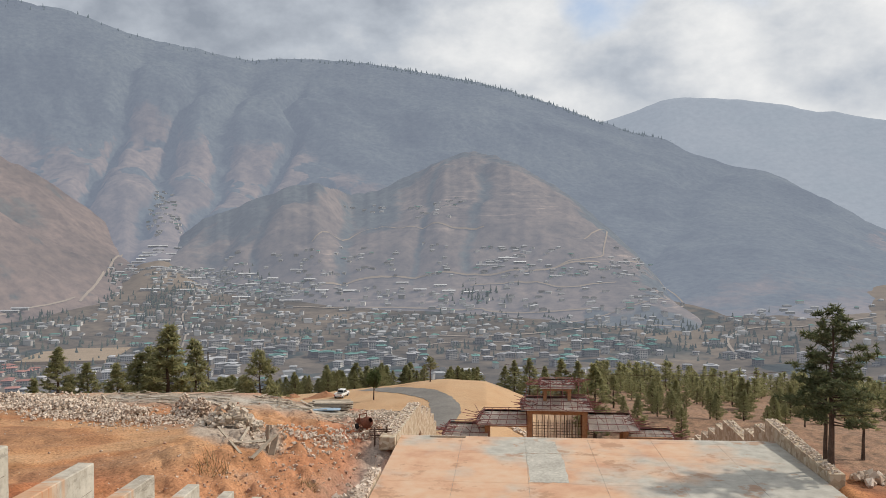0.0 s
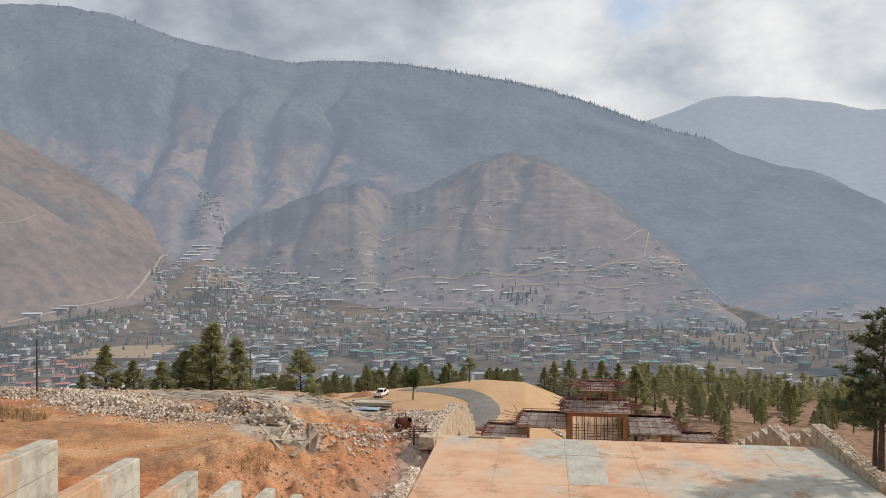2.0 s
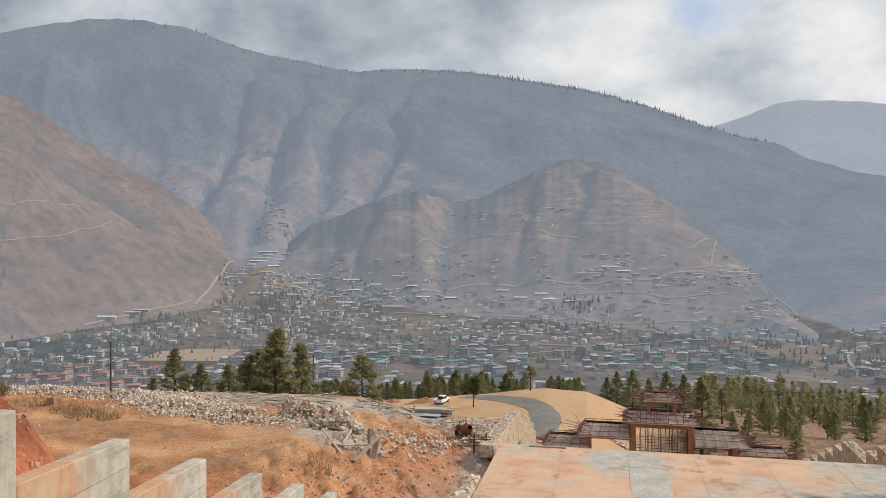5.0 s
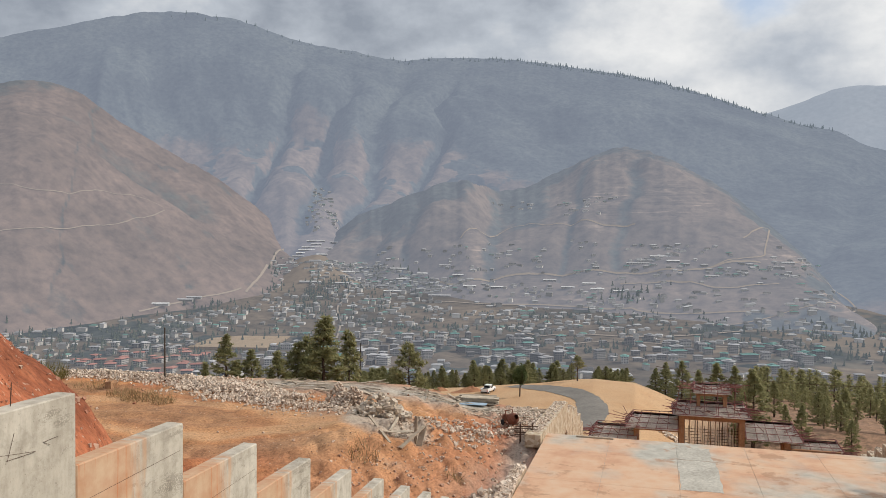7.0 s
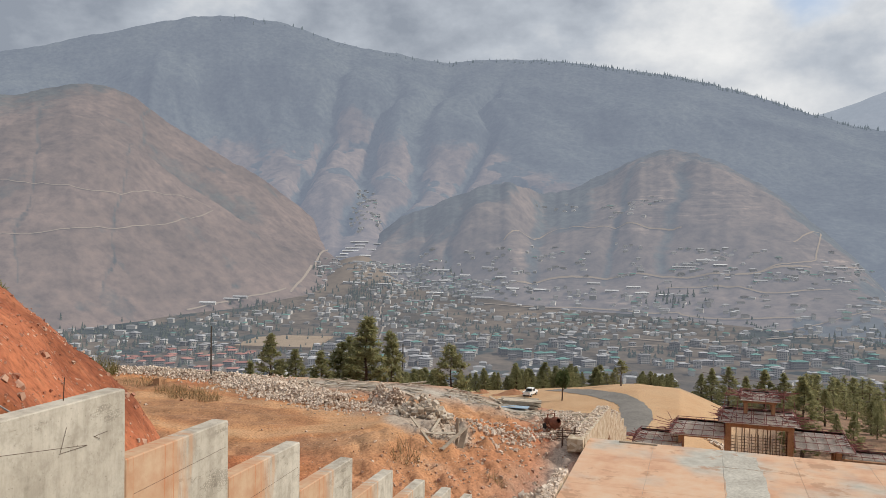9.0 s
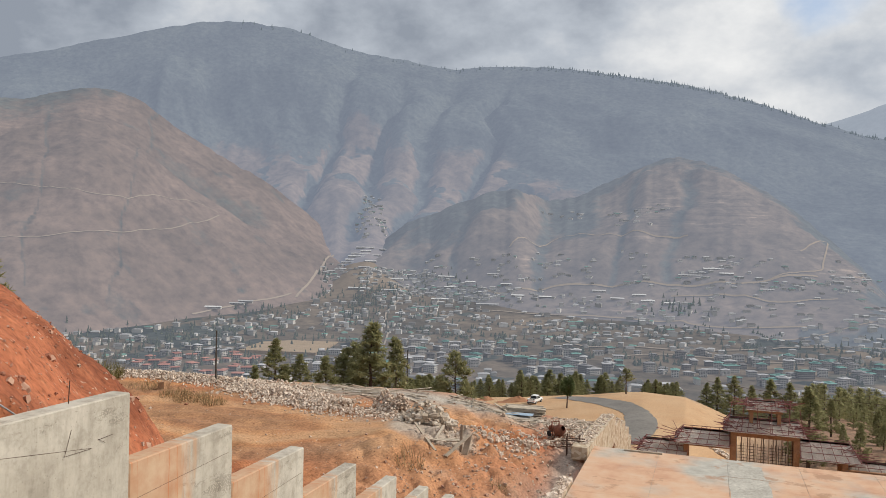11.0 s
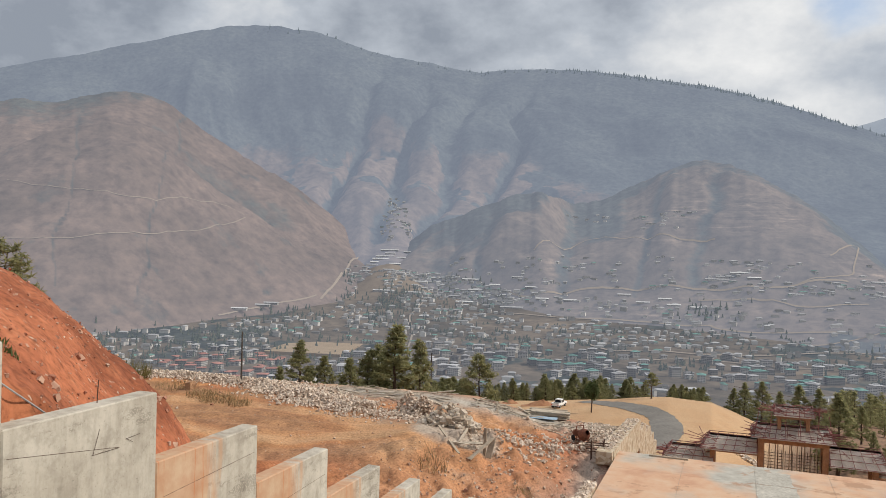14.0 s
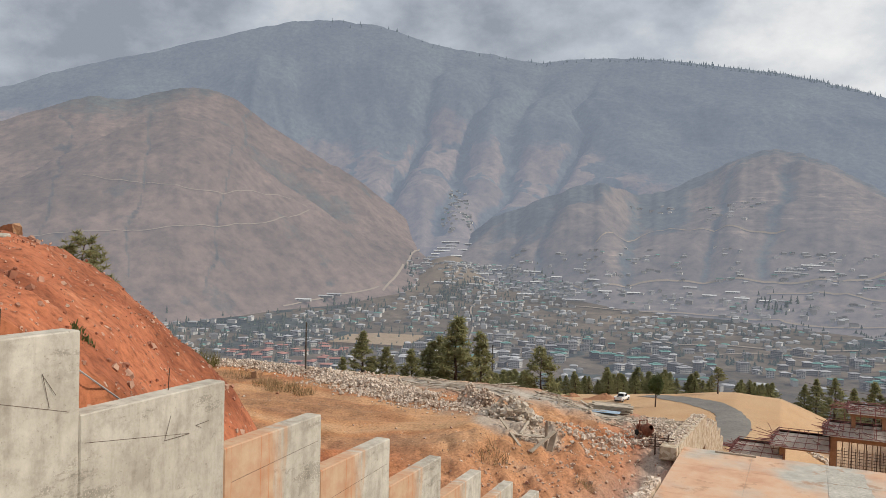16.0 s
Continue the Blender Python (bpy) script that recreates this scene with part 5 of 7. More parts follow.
def shed(n_long, label):
    root = tagged(new("long_shed"), label, "shed", "long sheds")
    bm = bmesh.new()
    box(bm, -n_long / 2, n_long / 2, -4.5, 4.5, -3, 2.4)
    part("wall", bm, M_PLASTER, root)
    bm = bmesh.new()
    x, y = n_long / 2 + 0.8, 6.0
    v = [bm.verts.new(p) for p in ((-x, -y, 2.2), (x, -y, 2.2), (x, y, 2.2), (-x, y, 2.2), (-x, 0, 4.6), (x, 0, 4.6))]
    for f in ((0, 1, 5, 4), (2, 3, 4, 5), (1, 2, 5), (3, 0, 4), (3, 2, 1, 0)):
        bm.faces.new([v[i] for i in f])
    part("roof", bm, M_ROOF_PALE, root)
    bm = bmesh.new()
    for k in range(int(n_long / 4)):
        xx = -n_long / 2 + 2 + k * 4
        box(bm, xx - 1, xx + 1, -4.6, -4.45, 0.6, 1.7)
    tagged(part("glazing", bm, M_PANE, root), kind="stuff")
    return root


GREEN_L, GREY_L, RED_L = "pale plastered town block under a green metal roof", "pale plastered town block under a grey metal roof", "white plastered house under a red metal roof"
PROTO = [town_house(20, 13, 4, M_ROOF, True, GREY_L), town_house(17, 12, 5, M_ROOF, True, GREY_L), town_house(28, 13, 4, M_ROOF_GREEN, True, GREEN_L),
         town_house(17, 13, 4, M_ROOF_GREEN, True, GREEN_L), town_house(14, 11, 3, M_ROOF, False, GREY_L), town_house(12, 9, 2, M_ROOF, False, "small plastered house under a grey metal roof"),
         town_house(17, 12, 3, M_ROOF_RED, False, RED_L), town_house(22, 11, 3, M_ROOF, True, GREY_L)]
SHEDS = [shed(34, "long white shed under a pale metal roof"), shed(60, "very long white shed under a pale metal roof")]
rng = random.Random(99)


def wanted(az, el):
    """How closely the valley is built over, 0 to 1."""
    if az < -23:
        top = np.interp(az, [-46, -40, -33, -27, -23], [-7.0, -6.7, -6.2, -5.4, -4.4])
        if -28.4 < az < -22.0 and -8.6 < el < -7.0:
            return 0.0
        return (0.85 if az < -28 or el < -8.6 else 0.45) if el < top else 0.0
    if az < -11:
        top = np.interp(az, [-23, -20, -15, -11], [-1.8, -2.0, -2.4, -3.4])
        grove = math.exp(-((az + 19.4) / 1.3) ** 2 - ((el + 4.9) / 1.0) ** 2)
        return (0.95 if el < -3.6 else 0.55) * (1 - 0.85 * grove) * (0.3 if az < -20.5 and el > -4.2 else 1.0) if el < top else 0.0
    top = np.interp(az, [-11, 0, 8, 14, 18, 24, 31], [-5.4, -5.9, -6.0, -5.7, -5.6, -5.4, -4.8])
    if el < top:
        return 0.85 if az < 15 else 0.45
    return 0.16 if el < top + 2.0 and az < 17 else (0.03 if az < 15 else 0.0)


sites, el = [], -10.3
while el < -0.5:
    size = max(0.2, abs(el) / 9.0)
    az = -46.0
    while az < 31:
        az += size * rng.uniform(0.6, 1.15)
        e = el + rng.uniform(-0.4, 0.4) * size * 0.6
        clump = float(vnoise(np.array([az * 0.55 + 40]), np.array([e * 1.3 + 20]), 88)[0])
        if rng.random() < wanted(az, e) * min(1.0, max(0.15 if e > -5.8 else 0.35, 2.2 * clump - 0.3)):
            sites.append((az, e))
    el += 0.36 * size
used, near_count, far_spots = set(), 0, []
for az, e in sites:
    p = spot(az, e, 900.0, 4000.0)
    seen = e > np.interp(az, [-46, -30, -16, -14, -3, 3, 8, 30], [-9.6, -10.1, -10.1, -9.7, -9.4, -9.4, -9.6, -9.4]) and (az > -36)
    if near_count < 296 and seen:
        if az < -27.5 and e < -8.3:
            k = 6 if rng.random() < 0.75 else 5
        elif az < -21:
            k = rng.choice((4, 5, 5, 7))
        elif -12 < az < -4 or 5 < az < 14:
            k = rng.choice((0, 0, 1, 1, 2, 3, 3, 4, 7)) if e < -6.5 else rng.choice((0, 3, 4, 5, 7))
        else:
            k = rng.choice((0, 0, 1, 4, 5, 7, 7, 3)) if e < -6.5 else rng.choice((0, 4, 4, 5, 5, 7))
        turn = rng.choice((0.1, 0.5, 0.1 + math.pi / 2, -0.45)) + rng.uniform(-0.25, 0.25)
        m = Matrix.Translation(p) @ Matrix.Rotation(turn, 4, "Z") @ Matrix.Scale(rng.uniform(0.7, 1.05), 4)
        if k not in used:
            PROTO[k].matrix_world = m
            used.add(k)
        else:
            repeat(PROTO[k], m)
        near_count += 1
    else:
        far_spots.append((p, rng.choice((0.1, 0.25, 1.7, -0.3)) + rng.uniform(-0.2, 0.2)))
for k, ob in enumerate(PROTO):
    if k not in used:
        ob.matrix_world = Matrix.Translation(spot(-8 + k * 2, -8.0, 900.0)) @ Matrix.Rotation(0.2, 4, "Z")

# rows of barrack sheds up the side valley, the school blocks and other long roofs
first = [True, True]


def put_shed(kind, az, e, turn):
    m = Matrix.Translation(spot(az, e, 900.0)) @ Matrix.Rotation(turn, 4, "Z")
    if first[kind]:
        SHEDS[kind].matrix_world = m
        first[kind] = False
    else:
        repeat(SHEDS[kind], m)


for j in range(8):
    put_shed(1 if j % 3 else 0, -21.7 + 0.26 * j + rng.uniform(-0.2, 0.2), -2.2 + j * 0.22 + rng.uniform(-0.03, 0.03), 0.28 + rng.uniform(-0.06, 0.06))
    if j % 2:
        put_shed(0, -20.3 + 0.24 * j, -2.3 + j * 0.22, 0.28)
for j in [k * 0.45 for k in range(58)]:
    far_spots.append((spot(-19.6 + rng.uniform(-1.3, 1.3) * (1 - j * 0.018), 0.2 + j * 0.115 + rng.uniform(-0.08, 0.08), 900.0), 0.15 + rng.uniform(-0.15, 0.15)))
for az, e, kind in ((-16.4, -2.6, 1), (-13.9, -2.65, 1), (-17.9, -2.9, 1), (-13.4, -3.4, 1), (-14.8, -3.9, 1), (-14.3, -4.3, 1), (-16.6, -3.5, 0), (-8.8, -3.9, 0), (-6.8, -3.95, 0), (-1.7, -3.9, 0), (-0.2, -3.6, 0),
                    (0.4, -4.0, 0), (2.0, -4.1, 0), (3.9, -1.9, 1), (4.8, -1.6, 1), (3.2, -2.1, 1), (8.2, -2.9, 0), (13.0, -1.9, 0), (14.0, -2.0, 0), (-9.6, -3.1, 0), (-29.3, -4.75, 1), (-30.9, -5.0, 1), (-28.7, -4.6, 1), (-18.4, -3.7, 1), (-20.4, -3.6, 1),
                    (-12.2, -3.0, 0), (-11.0, -4.6, 1), (-15.6, -4.9, 1), (-17.2, -5.4, 0), (5.6, -1.9, 0), (-3.0, -3.4, 0), (-10.6, -2.4, 0)):
    put_shed(kind, az, e, 0.15 + rng.uniform(-0.1, 0.1))
# far specks of houses higher up
for c_az, c_el, s_az, s_el, n in ((-1.0, 2.0, 1.0, 0.22, 14), (1.2, 2.4, 0.9, 0.25, 10), (9.5, -2.6, 1.4, 0.3, 26), (12.8, -2.3, 0.9, 0.35, 20), (14.6, -4.2, 1.0, 0.4, 16), (-5.6, 2.0, 0.8, 0.2, 9), (4.2, -2.0, 1.2, 0.4, 14),
                                  (26.5, -4.9, 1.6, 0.4, 12), (21.0, -5.3, 1.4, 0.3, 8), (-9.0, -3.7, 2.0, 0.4, 30), (-13.0, -2.0, 1.6, 0.5, 16), (2.0, -5.2, 6.0, 0.5, 40)):
    for _ in range(n):
        far_spots.append((spot(c_az + rng.gauss(0, s_az), c_el + rng.gauss(0, s_el), 900.0), rng.uniform(-0.4, 0.4)))

V, F, P = [], [], []
for p, turn in far_spots:
    w, d, h = rng.uniform(8, 20), rng.uniform(7, 11), rng.choice((3, 3.5, 3.5, 5, 6.5, 9)) if p.z < -120 else rng.uniform(2.2, 3.6)
    c, s = math.cos(turn), math.sin(turn)
    o = len(V)
    for x, y, z in ((-w, -d, -8), (w, -d, -8), (w, d, -8), (-w, d, -8), (-w, -d, 2 * h), (w, -d, 2 * h), (w, d, 2 * h), (-w, d, 2 * h),
                    (-w - 2, -d - 2, 2 * h), (w + 2, -d - 2, 2 * h), (w + 2, d + 2, 2 * h), (-w - 2, d + 2, 2 * h), (-w * 0.5, 0, 2 * h + 4), (w * 0.5, 0, 2 * h + 4)):
        V.append((p.x + (x * c - y * s) / 2, p.y + (x * s + y * c) / 2, p.z + z / 2))
    F += [tuple(o + i for i in f) for f in ((0, 1, 5, 4), (1, 2, 6, 5), (2, 3, 7, 6), (3, 0, 4, 7), (8, 9, 13, 12), (10, 11, 12, 13), (9, 10, 13), (11, 8, 12), (11, 10, 9, 8))]
    P += [0] * 4 + [1 + (rng.random() < 0.12)] * 5
# far walls and roofs glow faintly, haze put into their emission
M_FAR_WALL = haze_material("far_plaster", island((0.24, 0.225, 0.21), (0.56, 0.53, 0.50)), (0.052, 0.060, 0.070))
M_FAR_ROOF = haze_material("far_roof", island((0.09, 0.082, 0.08), (0.40, 0.40, 0.41)), (0.056, 0.064, 0.075))
M_FAR_GREEN = haze_material("far_green_roof", island((0.09, 0.16, 0.14), (0.14, 0.26, 0.23)), (0.052, 0.060, 0.070))
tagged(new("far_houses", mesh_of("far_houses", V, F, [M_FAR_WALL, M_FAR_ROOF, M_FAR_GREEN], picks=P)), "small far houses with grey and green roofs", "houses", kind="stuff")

# sports ground
c = spot(-25.2, -7.85, 900.0)
bm = bmesh.new()
box(bm, -74, 74, -80, 80, -12, 4.0, Matrix.Translation(c) @ Matrix.Rotation(0.12, 4, "Z"))
# the pitch emits the same painted haze as the houses
tagged(part("sports_ground", bm, haze_material("bare_pitch", two_tone((0.26, 0.20, 0.14), (0.33, 0.26, 0.19), 0.05), TOWN_HAZE)), "bare tan sports ground in the town", "pitch", kind="structure")


# ---------------- trees ----------------
def pine_meshes(seed, height, crown_from, width, limbs, clumps, blades, blade, sparse=0.0, blunt=0.8):
    """Trunk and crown of a pine: whorls of limbs that carry tufts of needles."""
    rng = random.Random(seed)
    bm = bmesh.new()
    pts = [Vector((0, 0, -1.5))]
    for k in range(1, 9):
        z = height * k / 8
        pts.append(Vector((rng.gauss(0, 0.012) * height * k / 8, rng.gauss(0, 0.012) * height * k / 8, z)))
    rad = lambda z: max(0.02, height * 0.021 * (1 - z / height) + 0.015)
    for p, q in zip(pts, pts[1:]):
        bar(bm, p, q, rad(p.z), 7, rad(q.z))

    def at(z):
        k = min(7, max(0, int(z / height * 8)))
        return pts[k].lerp(pts[k + 1], min(1, max(0, (z - pts[k].z) / (pts[k + 1].z - pts[k].z))))
    tri, k = [], 0
    for i in range(limbs):
        f = (i + rng.random()) / limbs
        z = height * (crown_from + (0.985 - crown_from) * f)
        reach = width * height * ((1 - f) ** blunt * 0.92 + 0.05) * (0.55 + 0.45 * min(1, f * 5)) * rng.uniform(0.55, 1.12)
        ang = i * 2.4 + rng.uniform(-0.5, 0.5)
        lift = rng.uniform(-0.18, 0.18) + 0.45 * f
        if rng.random() < sparse:
            continue
        p = at(z)
        d = Vector((math.cos(ang), math.sin(ang), lift)).normalized()
        bar(bm, p, p + d * reach, 0.012 * height * (1 - f) * 0.45 + 0.012, 4, 0.008)
        n_tufts = max(2, int(clumps * (0.4 + reach / (width * height))))
        for j in range(n_tufts):
            t = 0.4 + 0.62 * ((j + rng.random()) / n_tufts) ** 0.8
            side = Vector((-d.y, d.x, 0)) * rng.gauss(0, 0.24) * reach * t
            c = p + d * reach * t + side + Vector((0, 0, rng.uniform(-0.01, 0.035) * height))
            size = blade * rng.uniform(0.7, 1.3)
            for _ in range(blades):
                v = Vector((rng.gauss(0, 1), rng.gauss(0, 1), rng.gauss(0.2, 0.55))).normalized()
                s = v.cross(Vector((rng.gauss(0, 1), rng.gauss(0, 1), rng.gauss(0, 1)))).normalized() * size * 0.13
                b0 = c + v * size * 0.08
                tri += [tuple(b0 - s), tuple(b0 + s), tuple(b0 + v * size)]
    faces = [(3 * i, 3 * i + 1, 3 * i + 2) for i in range(len(tri) // 3)]
    return from_bm("trunk", bm, M_BARK), mesh_of("crown", tri, faces, M_NEEDLES)


def tree_of(meshes, label, name="pine_tree", group="pines"):
    root = tagged(new(name), label, "tree", group)
    for nm, me in zip(("trunk", "crown"), meshes):
        part(nm, me, None, root)
    return root


PINES = [tree_of(pine_meshes(s, 10.0, cf, w, li, cl, 20, bl, sp, bt), lab) for s, cf, w, li, cl, bl, sp, bt, lab in (
    (1, 0.10, 0.34, 84, 7, 0.40, 0.06, 0.95, "bushy green blue pine"), (2, 0.32, 0.27, 58, 7, 0.40, 0.14, 0.7, "tall green pine with a bare lower trunk"),
    (3, 0.03, 0.38, 80, 7, 0.40, 0.0, 1.0, "broad young green pine"), (4, 0.45, 0.27, 46, 7, 0.40, 0.15, 0.6, "thin dark pine with a bare lower trunk"))]
placed = set()


def pine(kind, p, height, turn=0.0, fat=1.0):
    s = height / 10.0
    m = Matrix.Translation(p) @ Matrix.Rotation(turn, 4, "Z")
    if kind in placed:
        ob = repeat(PINES[kind], m)
    else:
        ob = PINES[kind]
        ob.matrix_world = m
        placed.add(kind)
    ob.scale = (s * fat, s * fat, s)
    return ob


def bearing(az, dist):
    x, y = dist * math.sin(radians(az)), dist * math.cos(radians(az))
    return Vector((x, y, height_at(x, y)))


def pine_to(kind, az, dist, top_el, turn=0.0, fat=1.0):
    """A pine on the ground at that bearing, as tall as the bearing of its tip says."""
    p = bearing(az, dist)
    return pine(kind, p, EYE_Z + dist * math.tan(radians(top_el)) - p.z, turn, fat)


rng = random.Random(17)
for kind, az, dist, top, fat in ((0, -26.3, 92, -7.3, 1.3), (2, -24.5, 92, -8.4, 1.3), (2, -22.7, 93, -8.6, 1.3), (1, -21.4, 96, -8.0, 0.95), (0, -19.4, 95, -6.3, 1.15), (1, -20.4, 99, -7.7, 0.9),
                                 (1, -17.6, 97, -7.3, 0.75), (3, -13.2, 118, -8.25, 1.0), (2, -28.7, 97, -10.0, 1.1), (2, -27.7, 98, -9.2, 1.0), (2, -25.5, 101, -9.6, 1.1), (2, -29.8, 100, -10.0, 1.2),
                                 (2, -32.0, 100, -9.6, 0.9), (3, -0.95, 178, -8.75, 1.5), (2, 6.3, 200, -8.85, 1.3), (2, 5.2, 205, -9.0, 1.3), (0, 4.5, 208, -9.4, 1.3), (2, 7.4, 192, -9.4, 1.3), (0, 11.0, 113, -9.2, 1.15),
                                 (0, 8.6, 182, -8.9, 1.35), (0, 9.8, 182, -9.0, 1.3), (2, 14.0, 112, -11.1, 0.8), (2, 13.0, 118, -11.3, 0.9), (2, 17.2, 125, -11.6, 1.0), (0, 12.3, 150, -9.8, 1.3), (0, 16.6, 170, -10.0, 1.3), (2, 1.9, 206, -9.6, 1.4), (3, 28.3, 61, -9.7, 1.2)):
    pine_to(kind, az, dist - 11 if az < -16 else dist, top, rng.uniform(0, 6), fat)
for _ in range(70):        # the belt of low pines below the brow
    az = rng.uniform(-17, 2.5)
    dist = rng.uniform(190, 235)
    floor_el = math.degrees(math.atan2(bearing(az, dist).z - EYE_Z, dist))
    pine_to(rng.choice((0, 0, 2, 2, 2)), az, dist, max(floor_el + 0.6, -10.25 + 0.35 * abs(rng.gauss(0, 0.8)) + (0.5 if az > -9 else 0)), rng.uniform(0, 6), rng.uniform(1.2, 1.7))
wood_spots, far_pines = 0, []
while wood_spots < 430:       # open wood on the falling slope, closing up further down
    az, dist = rng.uniform(6.5, 33), 98 + 330 * rng.random() ** 1.05
    p = bearing(az, dist)
    wood_spots += 1
    base_el = math.degrees(math.atan2(p.z - EYE_Z, dist))
    if base_el > -15.5 and float(vnoise(np.array([p.x * 0.05]), np.array([p.y * 0.05]), 44)[0]) > (0.6 if dist < 180 else 0.48):
        tall = min(10.0, max(2.6, dist * rng.uniform(0.018, 0.04)))
        if dist < 180:
            pine(rng.choice((0, 0, 1, 2, 2, 2)), p, tall, rng.uniform(0, 6), rng.uniform(0.95, 1.35))
        else:
            far_pines.append((p, tall, rng.uniform(0, 6), rng.uniform(1.0, 1.4)))


def joined_pines(name, spots, label):
    """Many pines too far off to tell apart, as one wood of trunks and needles."""
    V, F, P, at = [], [], [], 0
    protos = []
    for seed in (71, 72, 73):
        trunk, crown = pine_meshes(seed, 10.0, 0.08, 0.36, 40, 4, 8, 0.95, 0.05, 0.95)
        for me, slot in ((trunk, 0), (crown, 1)):
            co = np.empty(len(me.vertices) * 3)
            me.vertices.foreach_get("co", co)
            protos.append((co.reshape(-1, 3), [tuple(f.vertices) for f in me.polygons], slot))
    for i, (p, tall, turn, fat) in enumerate(spots):
        c, s_ = math.cos(turn), math.sin(turn)
        m = np.array([[c, s_, 0], [-s_, c, 0], [0, 0, 1.0]]) * (tall / 10.0)
        m[:2] *= fat
        for co, faces, slot in protos[2 * (i % 3):2 * (i % 3) + 2]:
            V.append(co @ m + np.array(p[:]))
            F += [tuple(q + at for q in f) for f in faces]
            P += [slot] * len(faces)
            at += len(co)
    return tagged(new(name, mesh_of(name, np.concatenate(V).tolist(), F, [M_BARK, M_NEEDLES], picks=P)), label, "trees", kind="stuff")


joined_pines("pine_wood", far_pines, "hazy open pine wood on the falling slope")
for k in range(len(PINES)):
    if k not in placed:
        pine_to(k, -15 + k, 200, -9.3)

# the great pine by the low wall, with a second dark stem
big = tree_of(pine_meshes(45, 10.4, 0.30, 0.37, 62, 8, 24, 0.38, 0.20, 0.58), "large dark green pine beside the low stone wall", group="")
big.matrix_world = Matrix.Translation(bearing(26.45, 55.0))
big.scale = (1, 1, (EYE_Z - 55.0 * math.tan(radians(4.9)) - big.matrix_world.translation.z) / 10.4)
second = tree_of(pine_meshes(42, 7.5, 0.55, 0.36, 24, 8, 16, 0.40, 0.15), "slim dark pine stem beside the large pine", group="")
for stem in (big, second):
    for piece in stem.children:
        if piece.name.startswith("crown"):
            piece.data.materials[0] = M_NEEDLES_DARK
second.matrix_world = Matrix.Translation(bearing(26.1, 55.6))


def leafy_tree():
    """The small broad-leaved tree by the road."""
    rng = random.Random(3)
    root = tagged(new("roadside_tree"), "small round green tree with a thin trunk by the road", "tree")
    bm = bmesh.new()
    bar(bm, (0, 0, -0.6), (0.1, 0, 3.0), 0.16, 7, 0.10)
    for _ in range(14):
        a = rng.uniform(0, 6.3)
        bar(bm, (0.1, 0, rng.uniform(1.8, 3.0)), (1.3 * math.cos(a), 1.3 * math.sin(a), rng.uniform(3.2, 5.2)), 0.06, 5, 0.02)
    part("trunk", bm, M_BARK, root)
    tri = []
    while len(tri) < 3 * 5200:
        v = Vector((rng.gauss(0, 1), rng.gauss(0, 1), rng.gauss(0, 1))).normalized()
        lump = 0.78 + 0.35 * math.sin(3 * v.x + 1) * math.cos(4 * v.y) + rng.uniform(-0.15, 0.15)
        c = Vector((0.1, 0, 4.2)) + Vector((v.x * 1.75, v.y * 1.75, v.z * 2.1 * (1.1 if v.z > 0 else 0.8))) * lump * rng.uniform(0.6, 1.0)
        d = Vector((rng.gauss(0, 1), rng.gauss(0, 1), rng.gauss(0, 1))).normalized() * 0.26
        s = d.orthogonal().normalized() * 0.11
        tri += [tuple(c - s), tuple(c + s), tuple(c + d)]
    part("crown", mesh_of("crown", tri, [(3 * i, 3 * i + 1, 3 * i + 2) for i in range(len(tri) // 3)], M_LEAF), None, root)
    return root


M_LEAF = leaf_material("broad_leaves", (0.06, 0.085, 0.025), (0.14, 0.165, 0.06))
lt = leafy_tree()
lt.matrix_world = Matrix.Translation(spot(-5.1, -11.75, 115.0))

# far conifers in the town, and the fringe of trees on the crest, each a joined wood
def far_wood(name, spots, label, mat, rng):
    V, F = [], []
    for p, h, w in spots:
        for tier in range(4):
            z0, z1, r = h * tier * 0.22, h * (0.4 + tier * 0.2), w * (1 - tier * 0.22)
            o, n = len(V), 7
            a0 = rng.uniform(0, 1)
            V += [(p.x + r * rng.uniform(0.5, 1.2) * math.cos(a0 + k * math.tau / n), p.y + r * rng.uniform(0.5, 1.2) * math.sin(a0 + k * math.tau / n), p.z + z0 + rng.uniform(-0.05, 0.08) * h) for k in range(n)]
            V.append((p.x + rng.uniform(-0.1, 0.1) * w, p.y, p.z + z1))
            F += [(o + k, o + (k + 1) % n, o + n) for k in range(n)]
    return tagged(new(name, mesh_of(name, V, F, mat)), label, "trees", kind="stuff")


